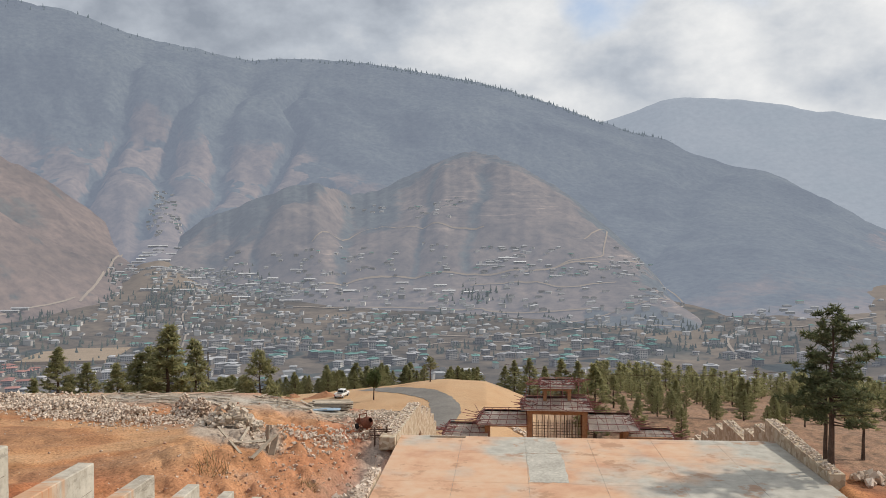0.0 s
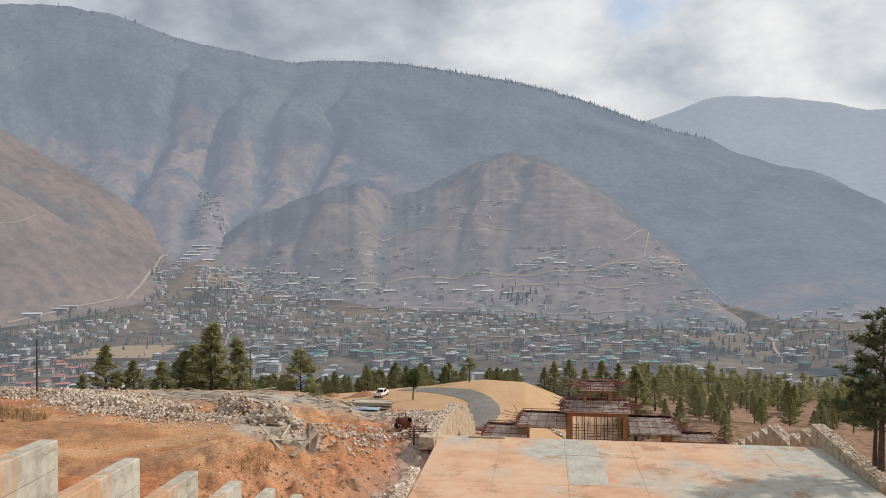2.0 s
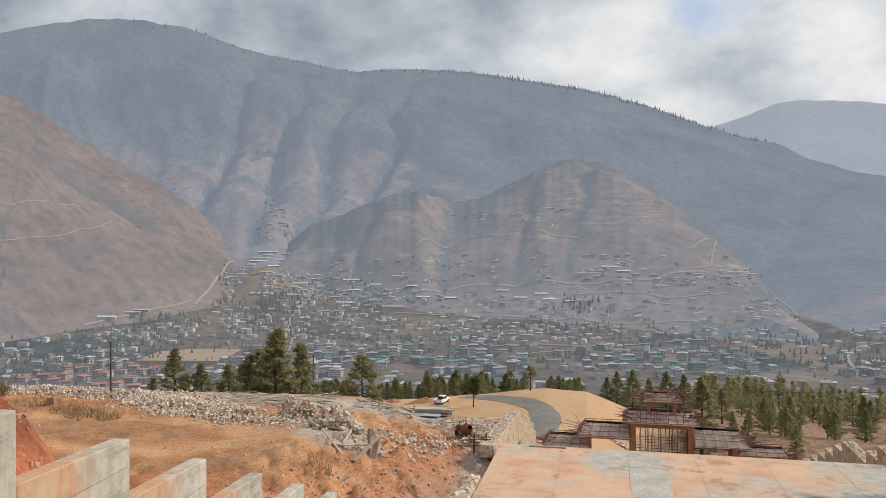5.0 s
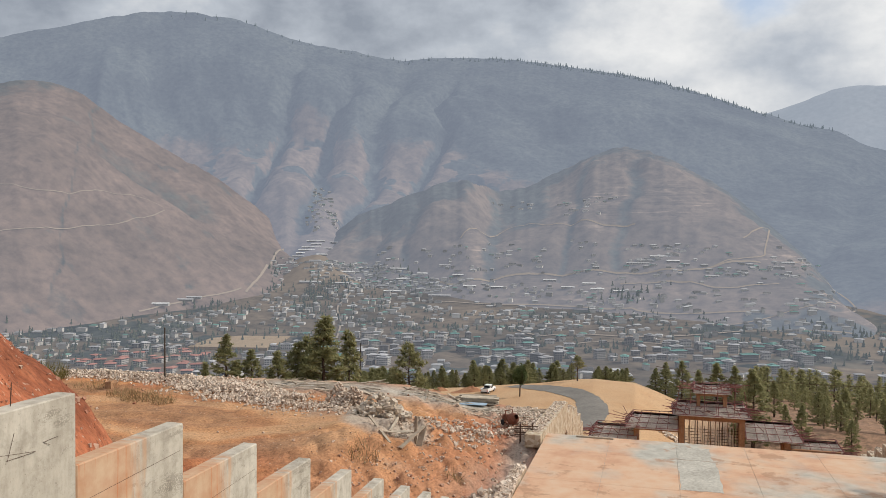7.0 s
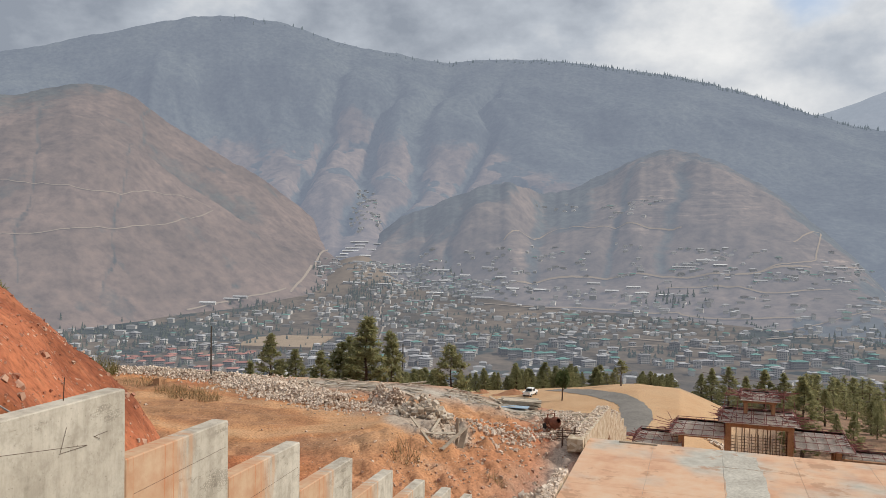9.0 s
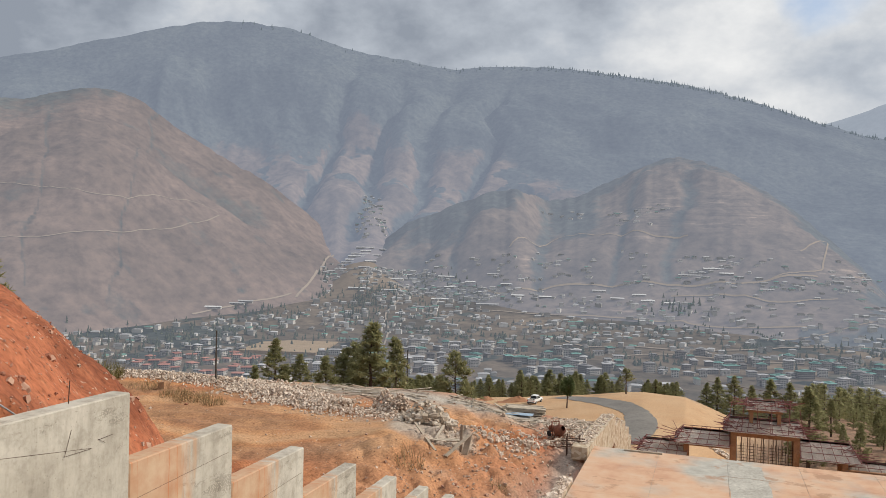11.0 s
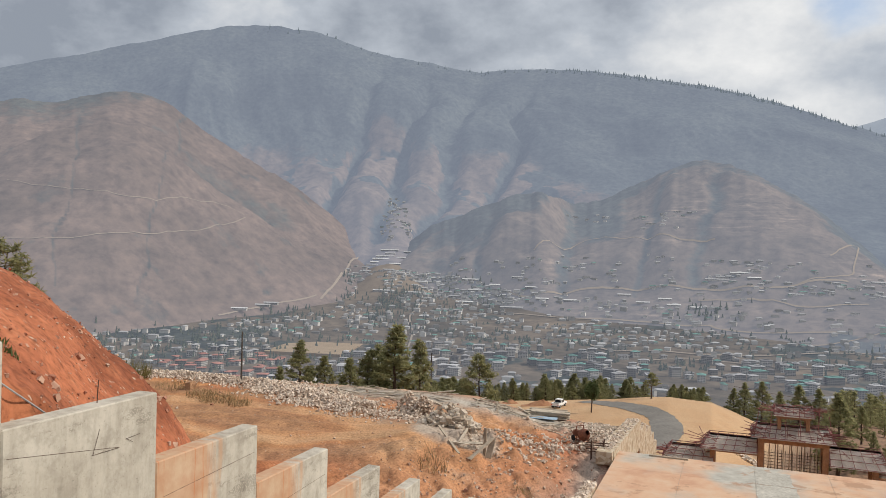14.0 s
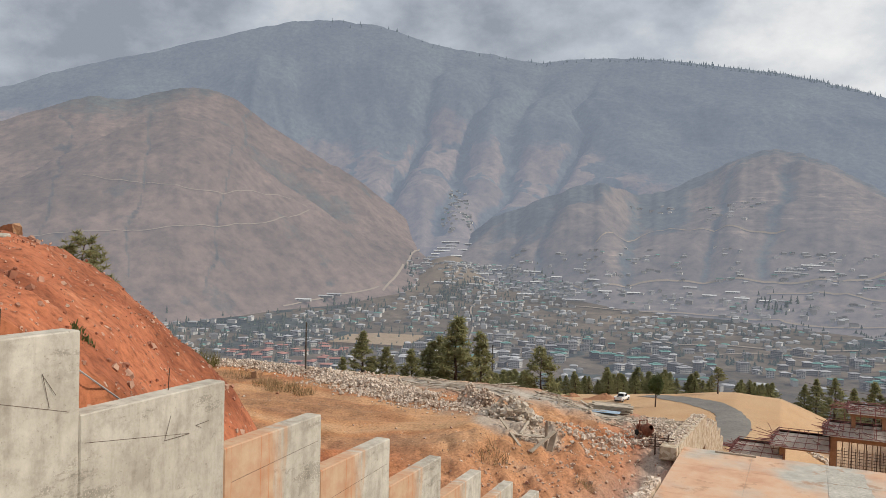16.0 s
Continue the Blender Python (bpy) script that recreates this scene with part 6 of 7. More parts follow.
rng = random.Random(61)
# both conifer materials emit a bluish haze over their dark greens
M_FAR_TREE = haze_material("far_conifers", island((0.035, 0.045, 0.035), (0.085, 0.09, 0.06), 0.05), (0.068, 0.078, 0.092))
M_CREST_TREE = haze_material("crest_conifers", island((0.03, 0.04, 0.04), (0.06, 0.07, 0.06), 0.05), (0.100, 0.120, 0.143))
woods = []
for az, e, sa, se, n in ((-19.8, -4.6, 0.75, 0.75, 90), (-18.2, -3.7, 0.9, 0.3, 40), (-20.8, -5.6, 0.5, 0.5, 30), (-26.6, -5.4, 1.0, 0.3, 44), (-22.9, -3.4, 0.35, 0.9, 30), (-14.0, -3.2, 2.0, 0.5, 24), (-16.5, -4.6, 2.5, 0.8, 50),
                         (-29.5, -6.5, 3, 0.5, 40), (-33.0, -7.3, 3.5, 0.8, 150), (-38.5, -7.7, 2.5, 0.6, 70), (-28.0, -8.6, 2.5, 0.4, 60), (0, -7.2, 12, 0.9, 110), (19, -7.2, 4, 0.8, 90), (2.6, -4.3, 0.9, 0.4, 40), (-24.5, -7.2, 1.2, 0.2, 14), (24, -7.2, 3, 0.7, 50)):
    for _ in range(n):
        woods.append((spot(az + rng.gauss(0, sa), min(-1.0, e + rng.gauss(0, se)), 900.0, 4000.0), rng.uniform(8, 18), rng.uniform(2.6, 5.0)))
for _ in range(70):
    az, e = rng.uniform(-22, 24), rng.uniform(-8.8, -5.6)
    for _ in range(rng.choice((3, 5, 8, 14))):
        woods.append((spot(az + rng.gauss(0, 0.42), min(-0.5, e + rng.gauss(0, 0.10)), 900.0, 4000.0), rng.uniform(5, 11), rng.uniform(2.4, 5.0)))
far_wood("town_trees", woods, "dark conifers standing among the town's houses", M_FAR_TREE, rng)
crest = []
for _ in range(900):
    az = rng.gauss(3, 7) if rng.random() < 0.75 else rng.uniform(-30, 28)
    r = 4468 + rng.uniform(-40, 14)
    x, y = r * math.sin(radians(az)), r * math.cos(radians(az))
    tall = 20 * rng.random() ** 2 + 6
    crest.append((Vector((x, y, float(main_height(np.array([x]), np.array([y]))[0]) - 4)), tall, tall * 0.25))
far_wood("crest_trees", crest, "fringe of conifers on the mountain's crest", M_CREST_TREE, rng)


# ---------------- bushes, dry grass ----------------
def tuft(name, p, radius, height, count, mat, label, category, seed):
    rng = random.Random(seed)
    tri = []
    for _ in range(count):
        a, rr = rng.uniform(0, 6.3), radius * rng.random() ** 0.5
        b0 = Vector((p.x + rr * math.cos(a), p.y + rr * math.sin(a) , 0))
        b0.z = height_at(b0.x, b0.y) - 0.05 if count < 90 else p.z - 0.05
        d = Vector((rng.gauss(0, 0.4), rng.gauss(0, 0.4), 1)).normalized() * height * rng.uniform(0.4, 1.1)
        s = Vector((rng.gauss(0, 1), rng.gauss(0, 1), 0)).normalized() * 0.022
        tri += [tuple(b0 - s), tuple(b0 + s), tuple(b0 + d)]
    return tagged(new(name, mesh_of(name, tri, [(3 * i, 3 * i + 1, 3 * i + 2) for i in range(len(tri) // 3)], mat)), label, category, kind="stuff")


M_STRAW = material("dry_grass", island((0.22, 0.14, 0.07), (0.42, 0.30, 0.16)), 0.9, bump=0)
M_SCRUB = material("scrub_leaves", island((0.10, 0.09, 0.03), (0.22, 0.18, 0.07)), 0.9, bump=0)
for k, (a, b, r, h, n) in enumerate(((-42, 57, 1.6, 1.0, 380), (-44.5, 58, 1.4, 0.9, 300), (-39.5, 56.5, 1.0, 0.9, 200), (-17.5, 45.5, 1.0, 1.5, 80), (-49, 60, 2.0, 0.9, 260), (-12.0, 47.0, 0.6, 0.8, 60))):
    tuft("dry_grass", gp(a, b), r, h, n, M_STRAW, "tuft of dry brown grass on bare earth", "grass", k)
for k, (az, d, r, h, n) in enumerate(((-39.2, 82, 2.4, 2.9, 900), (-37.8, 84, 2.2, 2.0, 700), (-12.0, 112, 5.0, 2.4, 700), (-9.5, 116, 3.0, 2.0, 400), (-15, 108, 3.0, 1.8, 400))):
    tuft("scrub", bearing(az, d), r, h, n, M_SCRUB, "leggy olive brown scrub on the bank", "bush", 20 + k)
mt = tree_of(pine_meshes(51, 8.0, 0.12, 0.30, 60, 12, 18, 0.24, 0.2, 0.4), "small dark green conifer on the red mound", "mound_tree", "")
mp = bearing(-45.2, 27.0)
mt.matrix_world = Matrix.Translation(mp)
mt.scale = [(EYE_Z - 27.0 * math.tan(radians(0.8)) - mp.z) / 8.0] * 3
tuft("green_weed", gp(-9.7, 8.2, 0.2), 0.18, 0.16, 80, M_LEAF, "small green weed on the red earth", "weed", 40)


# ---------------- pickup ----------------
def pickup():
    root = tagged(new("pickup_truck"), "white double-cab pickup parked on tan earth", "car")
    glass = material("car_glass", lambda n, l, c: (0.03, 0.035, 0.04, 1), 0.1, bump=0)
    bm = bmesh.new()
    box(bm, -0.85, 0.85, -2.4, 2.4, 0.45, 0.98)
    bmesh.ops.bevel(bm, geom=list(bm.edges), offset=0.09, segments=2, affect="EDGES")
    body = part("body", bm, M_WHITE, root)
    bm = bmesh.new()
    vs = box(bm, -0.8, 0.8, -0.75, 1.35, 0.96, 1.72)
    for v in vs[4:]:
        v.co.x *= 0.82
        v.co.y = -0.6 if v.co.y < 0 else 0.75
    bmesh.ops.bevel(bm, geom=list(bm.edges), offset=0.06, segments=2, affect="EDGES")
    part("cab", bm, M_WHITE, root)
    for y0, y1 in ((-0.55, 0.1), (0.18, 0.85)):
        for s in (-1, 1):
            bm = bmesh.new()
            vs = [bm.verts.new((s * x, y, z)) for x, y, z in ((0.79, y0, 1.08), (0.79, y1, 1.08), (0.705, y1 - 0.12 * (y1 > 0.5), 1.58), (0.705, y0 + 0.05, 1.58))]
            bm.faces.new(vs)
            bmesh.ops.solidify(bm, geom=list(bm.faces), thickness=0.03)
            part("side_window", bm, glass, root)
    for nm, y0, z0, y1, z1 in (("rear_window", -0.755, 1.12, -0.64, 1.6), ("windscreen", 1.31, 1.05, 0.84, 1.62)):
        bm = bmesh.new()
        bm.faces.new([bm.verts.new(q) for q in ((-0.68, y0, z0), (0.68, y0, z0), (0.6, y1, z1), (-0.6, y1, z1))])
        bmesh.ops.solidify(bm, geom=list(bm.faces), thickness=0.03)
        part(nm, bm, glass, root)
    bm = bmesh.new()
    for x0, x1, y0, y1 in ((-0.84, -0.76, -2.38, -0.8), (0.76, 0.84, -2.38, -0.8), (-0.84, 0.84, -2.4, -2.32)):
        box(bm, x0, x1, y0, y1, 0.95, 1.2)
    part("bed_side", bm, M_WHITE, root)
    bm = bmesh.new()
    box(bm, -0.74, 0.74, -2.3, -0.8, 0.985, 1.0)
    part("bed_floor", bm, M_RUBBER, root)
    for x in (-0.8, 0.8):
        for y in (-1.5, 1.5):
            bm = bmesh.new()
            bar(bm, (x - 0.11, y, 0.36), (x + 0.11, y, 0.36), 0.36, 18)
            wheel = part("wheel", bm, M_RUBBER, root)
            bm = bmesh.new()
            bar(bm, (x - 0.12, y, 0.36), (x + 0.12, y, 0.36), 0.2, 12)
            part("rim", bm, M_RIM, wheel)
    for x in (-0.72, 0.72):
        bm = bmesh.new()
        box(bm, x - 0.08, x + 0.08, -2.43, -2.39, 0.7, 0.95)
        part("tail_light", bm, material("red_lens", lambda n, l, c: (0.4, 0.02, 0.02, 1), 0.3, bump=0), root)
        bm = bmesh.new()
        box(bm, x - 0.12, x + 0.12, 2.39, 2.43, 0.68, 0.85)
        part("headlight", bm, M_RIM, root)
    bm = bmesh.new()
    box(bm, -0.8, 0.8, -2.5, -2.4, 0.42, 0.58)
    part("bumper", bm, M_RUBBER, root)
    return root


truck = pickup()
truck.matrix_world = Matrix.Translation(spot(-7.4, -11.5, 125.0)) @ Matrix.Rotation(radians(-14), 4, "Z")


def earth_mound(p, radius, height, seed, label):
    """A tipped heap of earth with an uneven foot."""
    V, F = [], []
    for i in range(9):
        for k in range(28):
            t, a = i / 8, k * math.tau / 28
            w = radius * (0.8 + 0.4 * float(vnoise(np.array([k * 0.45]), np.array([seed * 1.7]), 5)[0])) * t
            h = height * (math.cos(t * math.pi) * 0.5 + 0.5) * (0.75 + 0.5 * float(vnoise(np.array([k * 0.8]), np.array([i * 0.9 + seed]), 6)[0])) - 0.35 * t
            V.append((p.x + w * math.cos(a) * 1.7, p.y + w * math.sin(a), p.z + h))
    for i in range(8):
        F += [(i * 28 + k, (i + 1) * 28 + k, (i + 1) * 28 + (k + 1) % 28, i * 28 + (k + 1) % 28) for k in range(28)]
    return tagged(new("earth_mound", mesh_of("earth_mound", V, F, M_MOUND, True)), label, "mound")


M_MOUND = material("tipped_red_earth", two_tone((0.30, 0.14, 0.08), (0.45, 0.24, 0.13), 0.8), 0.95, bump=0.6, bump_scale=4.0, bump_dist=0.1)
earth_mound(spot(-8.6, -11.45, 125.0), 2.6, 1.1, 1, "low heap of tipped red earth by the road")
earth_mound(spot(-10.9, -11.45, 125.0), 2.0, 0.9, 2, "low heap of tipped red earth by the road")


# ---------------- the gateway under construction ----------------
M_FORM = material("orange_formwork", two_tone((0.27, 0.145, 0.08), (0.44, 0.26, 0.145), 1.5), 0.8)
M_PIPE = material("maroon_scaffold_pipe", island((0.17, 0.065, 0.062), (0.33, 0.14, 0.125)), 0.6, 0.1)
M_DECK = material("grey_roof_deck", two_tone((0.56, 0.51, 0.46), (0.84, 0.78, 0.72), 1.2), 0.9)
GB = 96.0
gate = tagged(new("gateway"), "tiered gateway under construction in orange formwork and maroon steel", "gateway")


def gate_box(name, a0, a1, b0, b1, z0, z1, mat, label=""):
    bm = bmesh.new()
    box(bm, a0, a1, b0, b1, z0, z1, STAIR)
    bmesh.ops.bevel(bm, geom=list(bm.edges), offset=0.03, segments=1, affect="EDGES")
    return part(name, bm, mat, gate, label)


for a in (-2.1, 3.0, 9.55, 14.4):
    for b in (GB - 1.4, GB + 1.4):
        top = 9.3 if 2 < a < 11 else 7.2
        gate_box("column", a - 0.3, a + 0.3, b - 0.3, b + 0.3, -2.0, top, M_FORM)
for a0, a1, z0, z1 in ((-7.2, -1.8, 6.0, 6.4), (-2.4, 3.0, 7.1, 7.7), (2.7, 9.9, 8.65, 9.4), (9.5, 14.9, 6.9, 7.4), (14.1, 19.8, 5.6, 6.1)):
    for b in (GB - 1.5, GB + 1.5):
        gate_box("beam", a0, a1, b - 0.25, b + 0.25, z0, z1, M_FORM)
for a in (4.85, 7.75):
    for b in (GB - 0.9, GB + 0.9):
        gate_box("post", a - 0.2, a + 0.2, b - 0.2, b + 0.2, 9.4, 11.5, M_FORM)
for b in (GB - 1.0, GB + 1.0):
    gate_box("beam", 4.5, 8.1, b - 0.2, b + 0.2, 11.4, 11.85, M_FORM)
for a in (-6.9, 19.4):
    gate_box("column", a - 0.25, a + 0.25, GB - 0.3, GB + 0.3, -2.0, 6.0, M_FORM)
rng = random.Random(23)


def roof_frame(a0, a1, z0, z1, depth, inset, skip=""):
    """A hipped roof of bare pipes: eaves, rafters, purlins, bars sticking out at the corners, over a sagging deck."""
    b0, b1 = GB - depth, GB + depth
    i0 = 0.0 if "l" in skip else inset
    i1 = 0.0 if "r" in skip else inset
    low = [(a0, b0, z0), (a1, b0, z0), (a1, b1, z0), (a0, b1, z0)]
    ridge0, ridge1 = (a0 + i0, GB - depth * 0.25, z1), (a1 - i1, GB - depth * 0.25, z1)
    rb0, rb1 = (a0 + i0, GB + depth * 0.25, z1), (a1 - i1, GB + depth * 0.25, z1)
    top = [ridge0, ridge1, rb1, rb0]
    bm = bmesh.new()
    j = lambda p: STAIR @ (Vector(p) + Vector((rng.uniform(-0.06, 0.06), 0, rng.uniform(-0.08, 0.08))))
    for k in range(4):
        p0, p1, q0, q1 = low[k], low[(k + 1) % 4], top[k], top[(k + 1) % 4]
        n = max(4, int((Vector(p1) - Vector(p0)).length / 1.1))
        for i in range(n + 1):
            t = i / n
            bar(bm, j(Vector(p0).lerp(Vector(p1), t)), j(Vector(q0).lerp(Vector(q1), t)), 0.032, 5)
        for i in range(4):
            t = i / 3
            bar(bm, j(Vector(p0).lerp(Vector(q0), t)), j(Vector(p1).lerp(Vector(q1), t)), 0.038, 5)
    for _ in range(int((a1 - a0) * 1.8)):
        p = Vector((rng.uniform(a0, a1), rng.uniform(b0, GB), z0 + rng.uniform(0.1, z1 - z0 + 0.3)))
        bar(bm, STAIR @ p, STAIR @ (p + Vector((rng.gauss(0, 1.0), rng.gauss(0, 0.5), rng.gauss(0, 0.35)))), 0.035, 5)
    part("roof_frame", bm, M_PIPE, gate, "bare maroon steel pipes of an unfinished roof")
    bm = bmesh.new()
    d0 = [bm.verts.new(STAIR @ (Vector(p) * 1.0 + Vector((0, 0, -0.16)))) for p in low]
    d1 = [bm.verts.new(STAIR @ (Vector(p) + Vector((0, 0, -0.2)))) for p in top]
    for k in range(4):
        bm.faces.new((d0[k], d0[(k + 1) % 4], d1[(k + 1) % 4], d1[k]))
    bm.faces.new(d1)
    bmesh.ops.solidify(bm, geom=list(bm.faces), thickness=0.06)
    part("roof_deck", bm, M_DECK, gate, "grey boarded deck under the roof pipes")
    bm = bmesh.new()
    for (ca, cb, cz), s in zip((low[0], low[1]), (-1, 1)):
        if (s < 0 and "l" in skip) or (s > 0 and "r" in skip):
            continue
        for _ in range(20):
            p = Vector((ca - s * rng.uniform(0, 2.2), cb + rng.uniform(0, depth), cz + rng.uniform(0.0, 0.9)))
            bar(bm, STAIR @ p, STAIR @ (p + Vector((s * rng.uniform(0.8, 2.2), rng.uniform(-0.8, 0.4), rng.uniform(-0.1, 0.55)))), 0.035, 5)
    tagged(part("loose_pipe", bm, M_PIPE, gate), kind="stuff")


roof_frame(-7.6, -2.0, 6.0, 7.3, 2.5, 0.9, "r")
roof_frame(-3.4, 2.6, 7.6, 8.9, 2.6, 0.9, "r")
roof_frame(1.9, 10.5, 9.45, 10.6, 2.7, 0.7)
roof_frame(4.2, 8.4, 11.9, 12.75, 1.7, 0.15)
roof_frame(9.9, 15.9, 7.1, 8.7, 2.6, 0.9, "l")
roof_frame(14.6, 20.6, 5.4, 6.9, 2.5, 0.9, "l")
bm = bmesh.new()
for k in range(17):
    a = 3.4 + k * 0.37
    bar(bm, STAIR @ Vector((a, GB, 0.5)), STAIR @ Vector((a + rng.uniform(-0.05, 0.05), GB, 7.6)), 0.03, 4)
for k in range(12):
    bar(bm, STAIR @ Vector((3.2, GB, 3.5 + k * 0.34)), STAIR @ Vector((9.4, GB, 3.5 + k * 0.34)), 0.03, 4)
part("rebar_mesh", bm, M_WIRE, gate, "dark grid of reinforcing bars in the middle bay")
for k in range(13):
    bm = bmesh.new()
    a = 3.5 + k * 0.47 + rng.uniform(-0.1, 0.1)
    bar(bm, STAIR @ Vector((a, GB + rng.uniform(-1, 1), 2.0)), STAIR @ Vector((a + rng.uniform(-0.1, 0.1), GB + rng.uniform(-1, 1), 8.7)), 0.06, 5)
    part("timber_prop", bm, M_TIMBER, gate)
for k in range(6):
    bm = bmesh.new()
    a = 2.2 + k * 1.6
    bar(bm, STAIR @ Vector((a, GB - 2.4, 9.3)), STAIR @ Vector((a + rng.uniform(-0.7, 0.7), GB - 2.2, 12.4 + rng.uniform(-0.8, 0.6))), 0.035, 5)
    part("scaffold_pole", bm, M_PIPE, gate)
rng = random.Random(71)
heap("stone_heap", bank(rng, 1300, 2.0, 106, 9.5, 105.5, 3.2, 4.2, 0.2, 0.5), rng, "pale stones heaped behind the gateway's middle bay")
heap("stone_heap", bank(rng, 420, 8.5, 107, 16, 106, 3.0, 1.0, 0.2, 0.6), rng, "pale stones heaped beyond the gateway")
heap("stone_scatter", bank(rng, 160, 1.0, 135, 9.0, 131, 2.2, 0.4, 0.25, 0.7), rng, "low spill of stones on the tan brow")

# ---------------- poles, lines, flags ----------------
M_POLE = material("dark_timber_pole", two_tone((0.05, 0.045, 0.04), (0.12, 0.10, 0.085), 3.0), 0.9)
for az, d, top in ((-30.35, 78, -6.6), (-16.75, 92, -8.0)):
    p = bearing(az, d)
    bm = bmesh.new()
    bar(bm, p - Vector((0, 0, 0.5)), Vector((p.x, p.y, EYE_Z + d * math.tan(radians(top)))), 0.10, 8, 0.07)
    tagged(part("utility_pole", bm, M_POLE), "thin dark wooden pole behind the rubble", "pole", "poles")


def line_between(name, p, q, sag, r, mat, label, category):
    bm = bmesh.new()
    side = (Vector(q) - Vector(p)).cross(Vector((0, 0, 1))).normalized() * r
    up = Vector((0, 0, r))
    rings = []
    for k in range(17):
        t = k / 16
        c = Vector(p).lerp(Vector(q), t) - Vector((0, 0, sag * 4 * t * (1 - t)))
        rings.append([bm.verts.new(c + v) for v in (side, up, -side, -up)])
    for r0, r1 in zip(rings, rings[1:]):
        for k in range(4):
            bm.faces.new((r0[k], r0[(k + 1) % 4], r1[(k + 1) % 4], r1[k]))
    return tagged(part(name, bm, mat), label, category)


M_CLOTH = material("faded_cloth", island((0.34, 0.31, 0.30), (0.62, 0.60, 0.58)), 0.9, bump=0)
M_FLAG = material("dark_red_cloth", island((0.16, 0.06, 0.06), (0.30, 0.14, 0.13)), 0.9, bump=0)
line_between("ribbon_line", spot(13.9, -10.9) + Vector((0, 0, 2)), spot(20.3, -13.6, 60) + Vector((0, 0, 1.2)), 1.0, 0.07, M_CLOTH, "pale line of faded flags strung down the wooded slope", "flag line")
line_between("cable", bearing(4.5, 120) + Vector((0, 0, 12)), bearing(24, 120) + Vector((0, 0, 9.5)), 1.2, 0.025, M_WIRE, "thin dark cable over the wooded slope", "cable")
p0, p1 = bearing(-19.2, 84), bearing(-16.75, 92)
flag_line = tagged(new("flag_line"), "string of small dark red and white flags by the pole", "flag line")
for k in range(15):
    t = (k + 0.5) / 15
    c = p0.lerp(p1, t)
    c.z = EYE_Z + math.hypot(c.x, c.y) * math.tan(radians(-11.1 + 0.75 * t))
    bm = bmesh.new()
    d = (p1 - p0).normalized() * 0.22
    bm.faces.new([bm.verts.new(v) for v in (c - d, c + d, c + d - Vector((0, 0, 0.5)), c - d - Vector((0, 0, 0.5)))])
    bmesh.ops.solidify(bm, geom=list(bm.faces), thickness=0.01)
    part("flag", bm, M_FLAG, flag_line)
    bm = bmesh.new()
    bar(bm, c - d * 1.3 + Vector((0, 0, 0.1)), c + d * 1.3 + Vector((0, 0, 0.12)), 0.05, 4)
    part("fringe", bm, M_CLOTH, flag_line)
fl = spot(4.55, -10.0)
bm = bmesh.new()
bar(bm, fl, fl + Vector((-0.9, 0, 2.6)), 0.04, 5)
part_pole = tagged(part("white_flag", bm, M_CLOTH), "small white flag on a leaning pole", "flag")
bm = stone_shape(random.Random(9), 0.36)
bmesh.ops.transform(bm, matrix=Matrix.Translation(bearing(-49.4, 19.4) + Vector((0, 0, 0.12))), verts=bm.verts)
tagged(part("boulder", bm, M_FORM), "brown boulder resting on the red mound", "boulder")
bm = bmesh.new()
box(bm, -0.22, 0.22, -0.16, 0.16, -0.2, 0.06, Matrix.Translation(bearing(-50.3, 17.6)) @ Euler((0.1, 0.06, 0.5)).to_matrix().to_4x4())
bmesh.ops.bevel(bm, geom=list(bm.edges), offset=0.025, segments=1, affect="EDGES")
tagged(part("concrete_block", bm, M_CAST), "broken grey concrete block lying on the red mound", "concrete block")
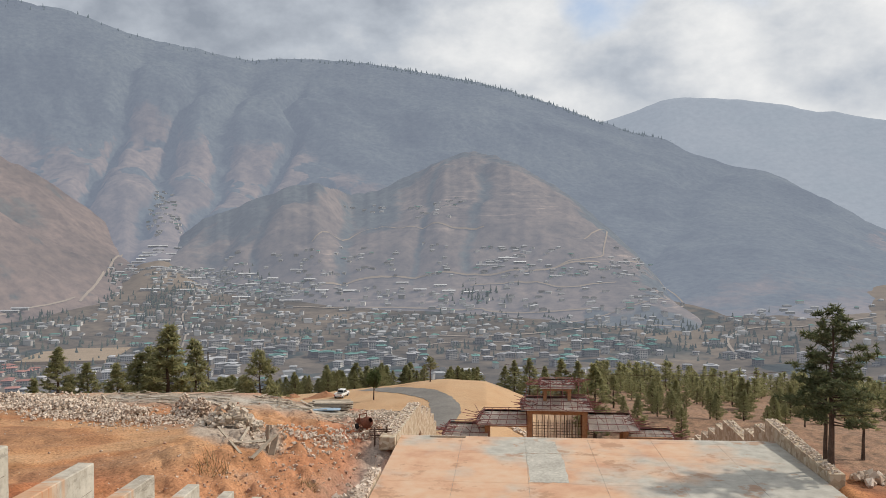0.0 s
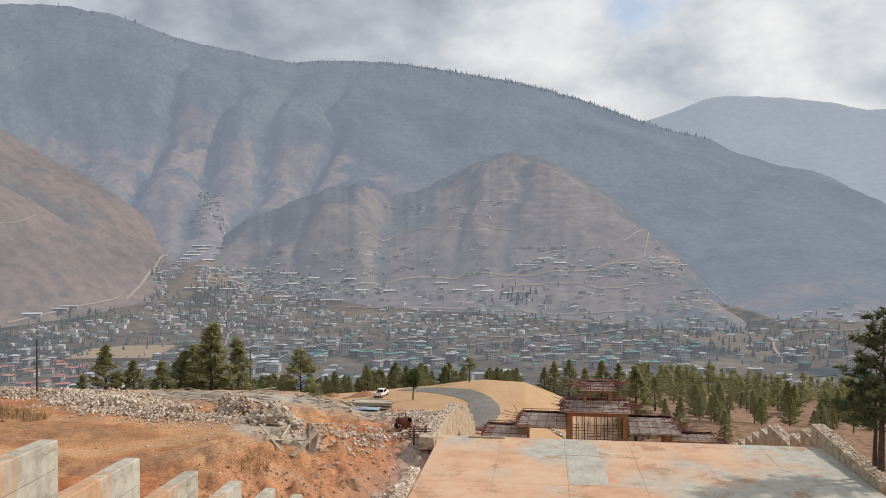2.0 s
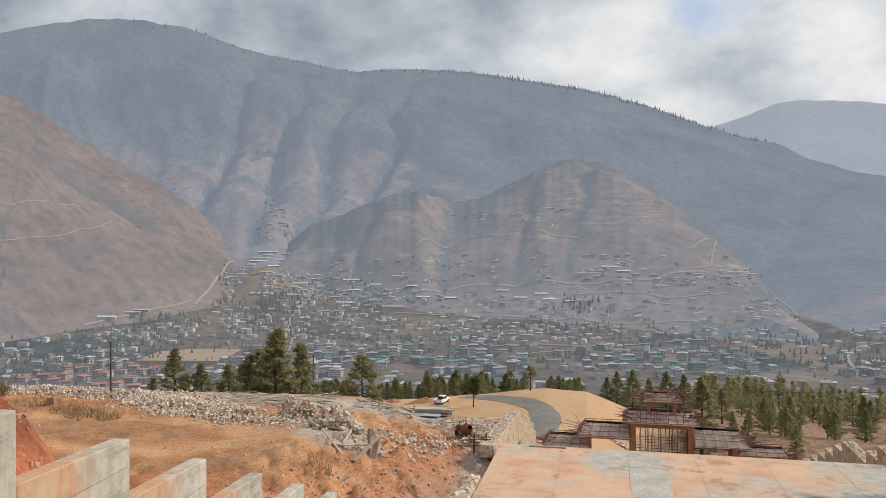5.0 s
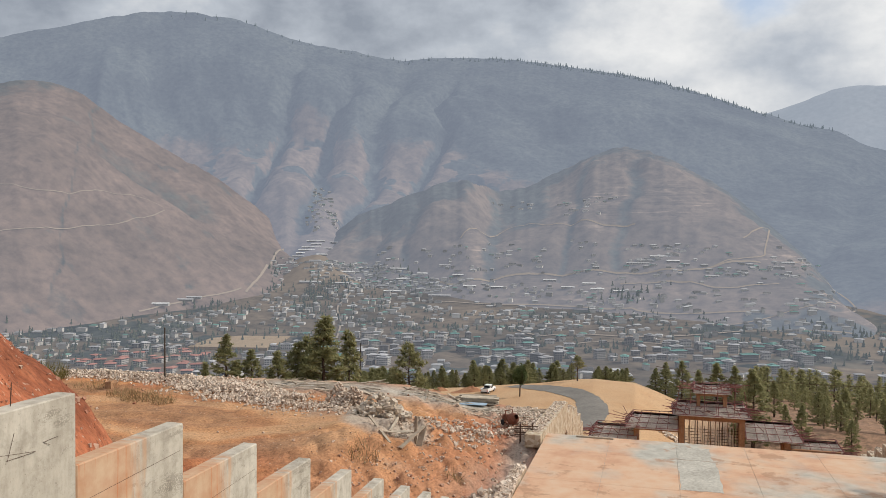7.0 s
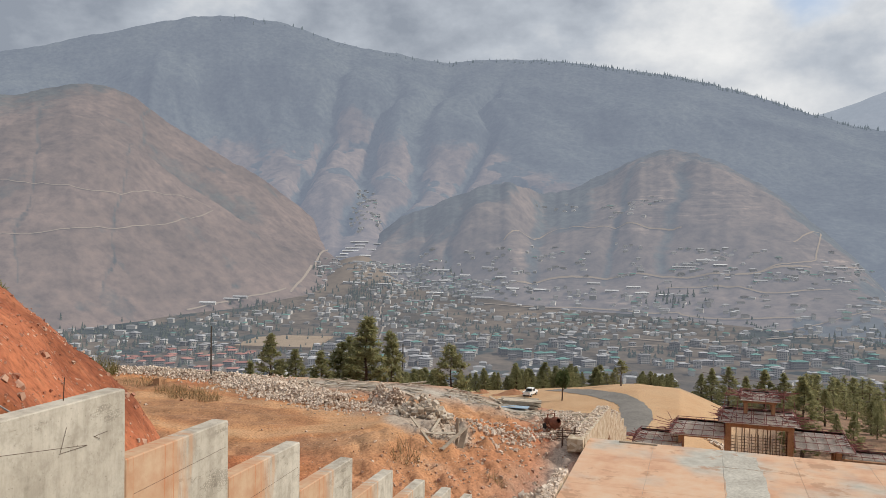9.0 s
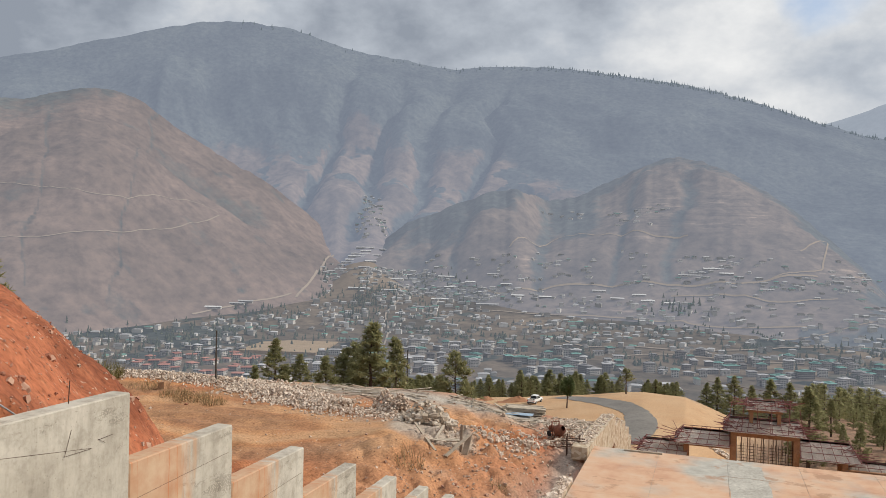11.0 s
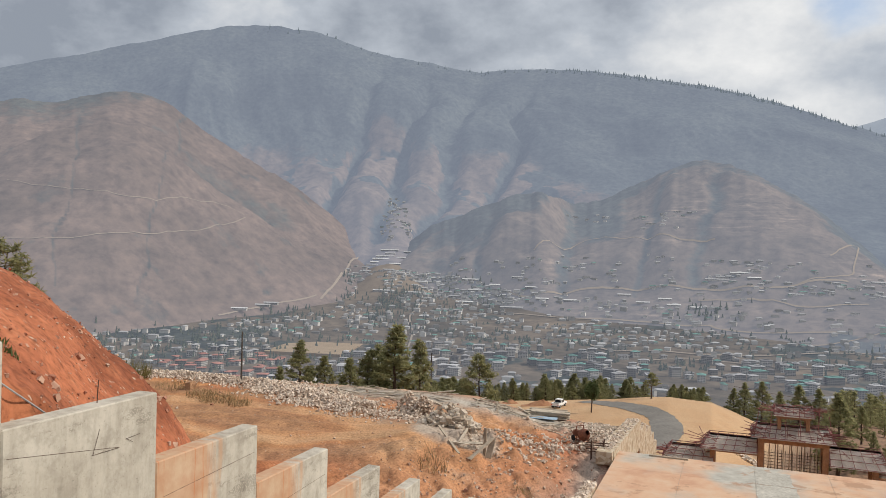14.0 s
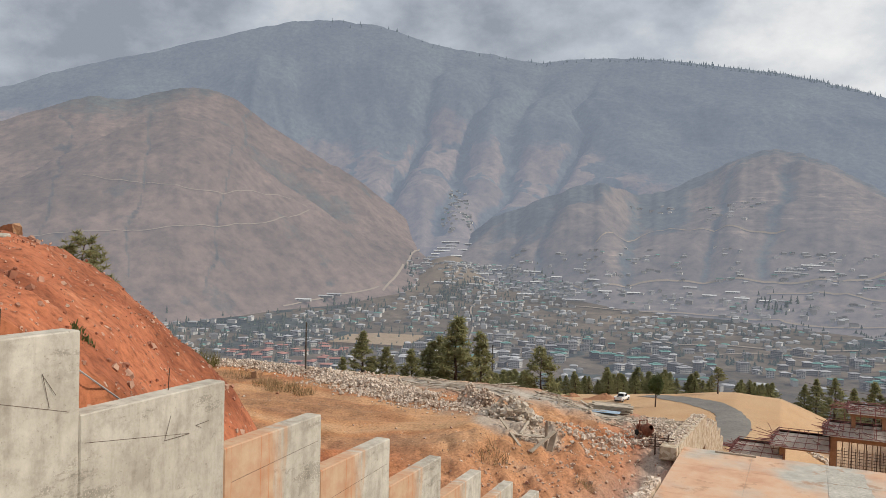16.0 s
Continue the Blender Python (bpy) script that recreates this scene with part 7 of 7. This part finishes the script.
# boulder and slab of timber on the earth track
bm = stone_shape(random.Random(4), 1.3)
bmesh.ops.transform(bm, matrix=Matrix.Translation(bearing(-33.8, 76) + Vector((0, 0, 0.35))), verts=bm.verts)
tagged(part("boulder", bm, M_FORM), "brown split boulder on the earth track", "boulder")

# bays of the landing, each with open joints
bay_meshes = {}
for c0, c1 in zip(cols, cols[1:]):
    for r0, r1 in zip(rows_b, rows_b[1:]):
        key = (round(c1 - c0, 2), round(r1 - r0, 2))
        if key not in bay_meshes:
            bm = bmesh.new()
            w, d = (c1 - c0) / 2 - 0.008, (r1 - r0) / 2 - 0.008
            box(bm, -w, w, -d, d, -0.03, 0.0)
            bmesh.ops.bevel(bm, geom=[e for e in bm.edges if e.verts[0].co.z > -0.05 and e.verts[1].co.z > -0.05], offset=0.006, segments=1, affect="EDGES")
            bay_meshes[key] = from_bm("bay", bm, M_SLAB)
        ob = part("bay", bay_meshes[key], M_SLAB, slab)
        ob.matrix_world = STAIR @ Matrix.Translation(((c0 + c1) / 2, (r0 + r1) / 2, SLAB_Z + 0.014 + 0.003 * math.sin(c0 * 3 + r0)))

# a bay that was patched with grey screed
M_SCREED = material("grey_screed", two_tone((0.36, 0.335, 0.29), (0.52, 0.49, 0.43), 0.6), 0.88, bump=0.2, bump_scale=8.0)
for a0, a1, b0, b1 in ((1.5, 3.9, 47.8, 54.15), (1.55, 3.7, 54.25, 57.4)):
    bm = bmesh.new()
    rng = random.Random(int(b0))
    edge = []
    for (p, q) in (((a0, b0), (a1, b0)), ((a1, b0), (a1, b1)), ((a1, b1), (a0, b1)), ((a0, b1), (a0, b0))):
        for k in range(8):
            t = k / 8
            edge.append(bm.verts.new(STAIR @ Vector((p[0] + (q[0] - p[0]) * t + rng.uniform(-0.07, 0.07), p[1] + (q[1] - p[1]) * t + rng.uniform(-0.07, 0.07), SLAB_Z + 0.02))))
    face = bm.faces.new(edge)
    top = bmesh.ops.extrude_face_region(bm, geom=[face])["geom"]
    for v in top:
        if isinstance(v, bmesh.types.BMVert):
            v.co.z += 0.008
    part("screed_patch", bm, M_SCREED, slab, "grey cement screed patch over the stained bay")
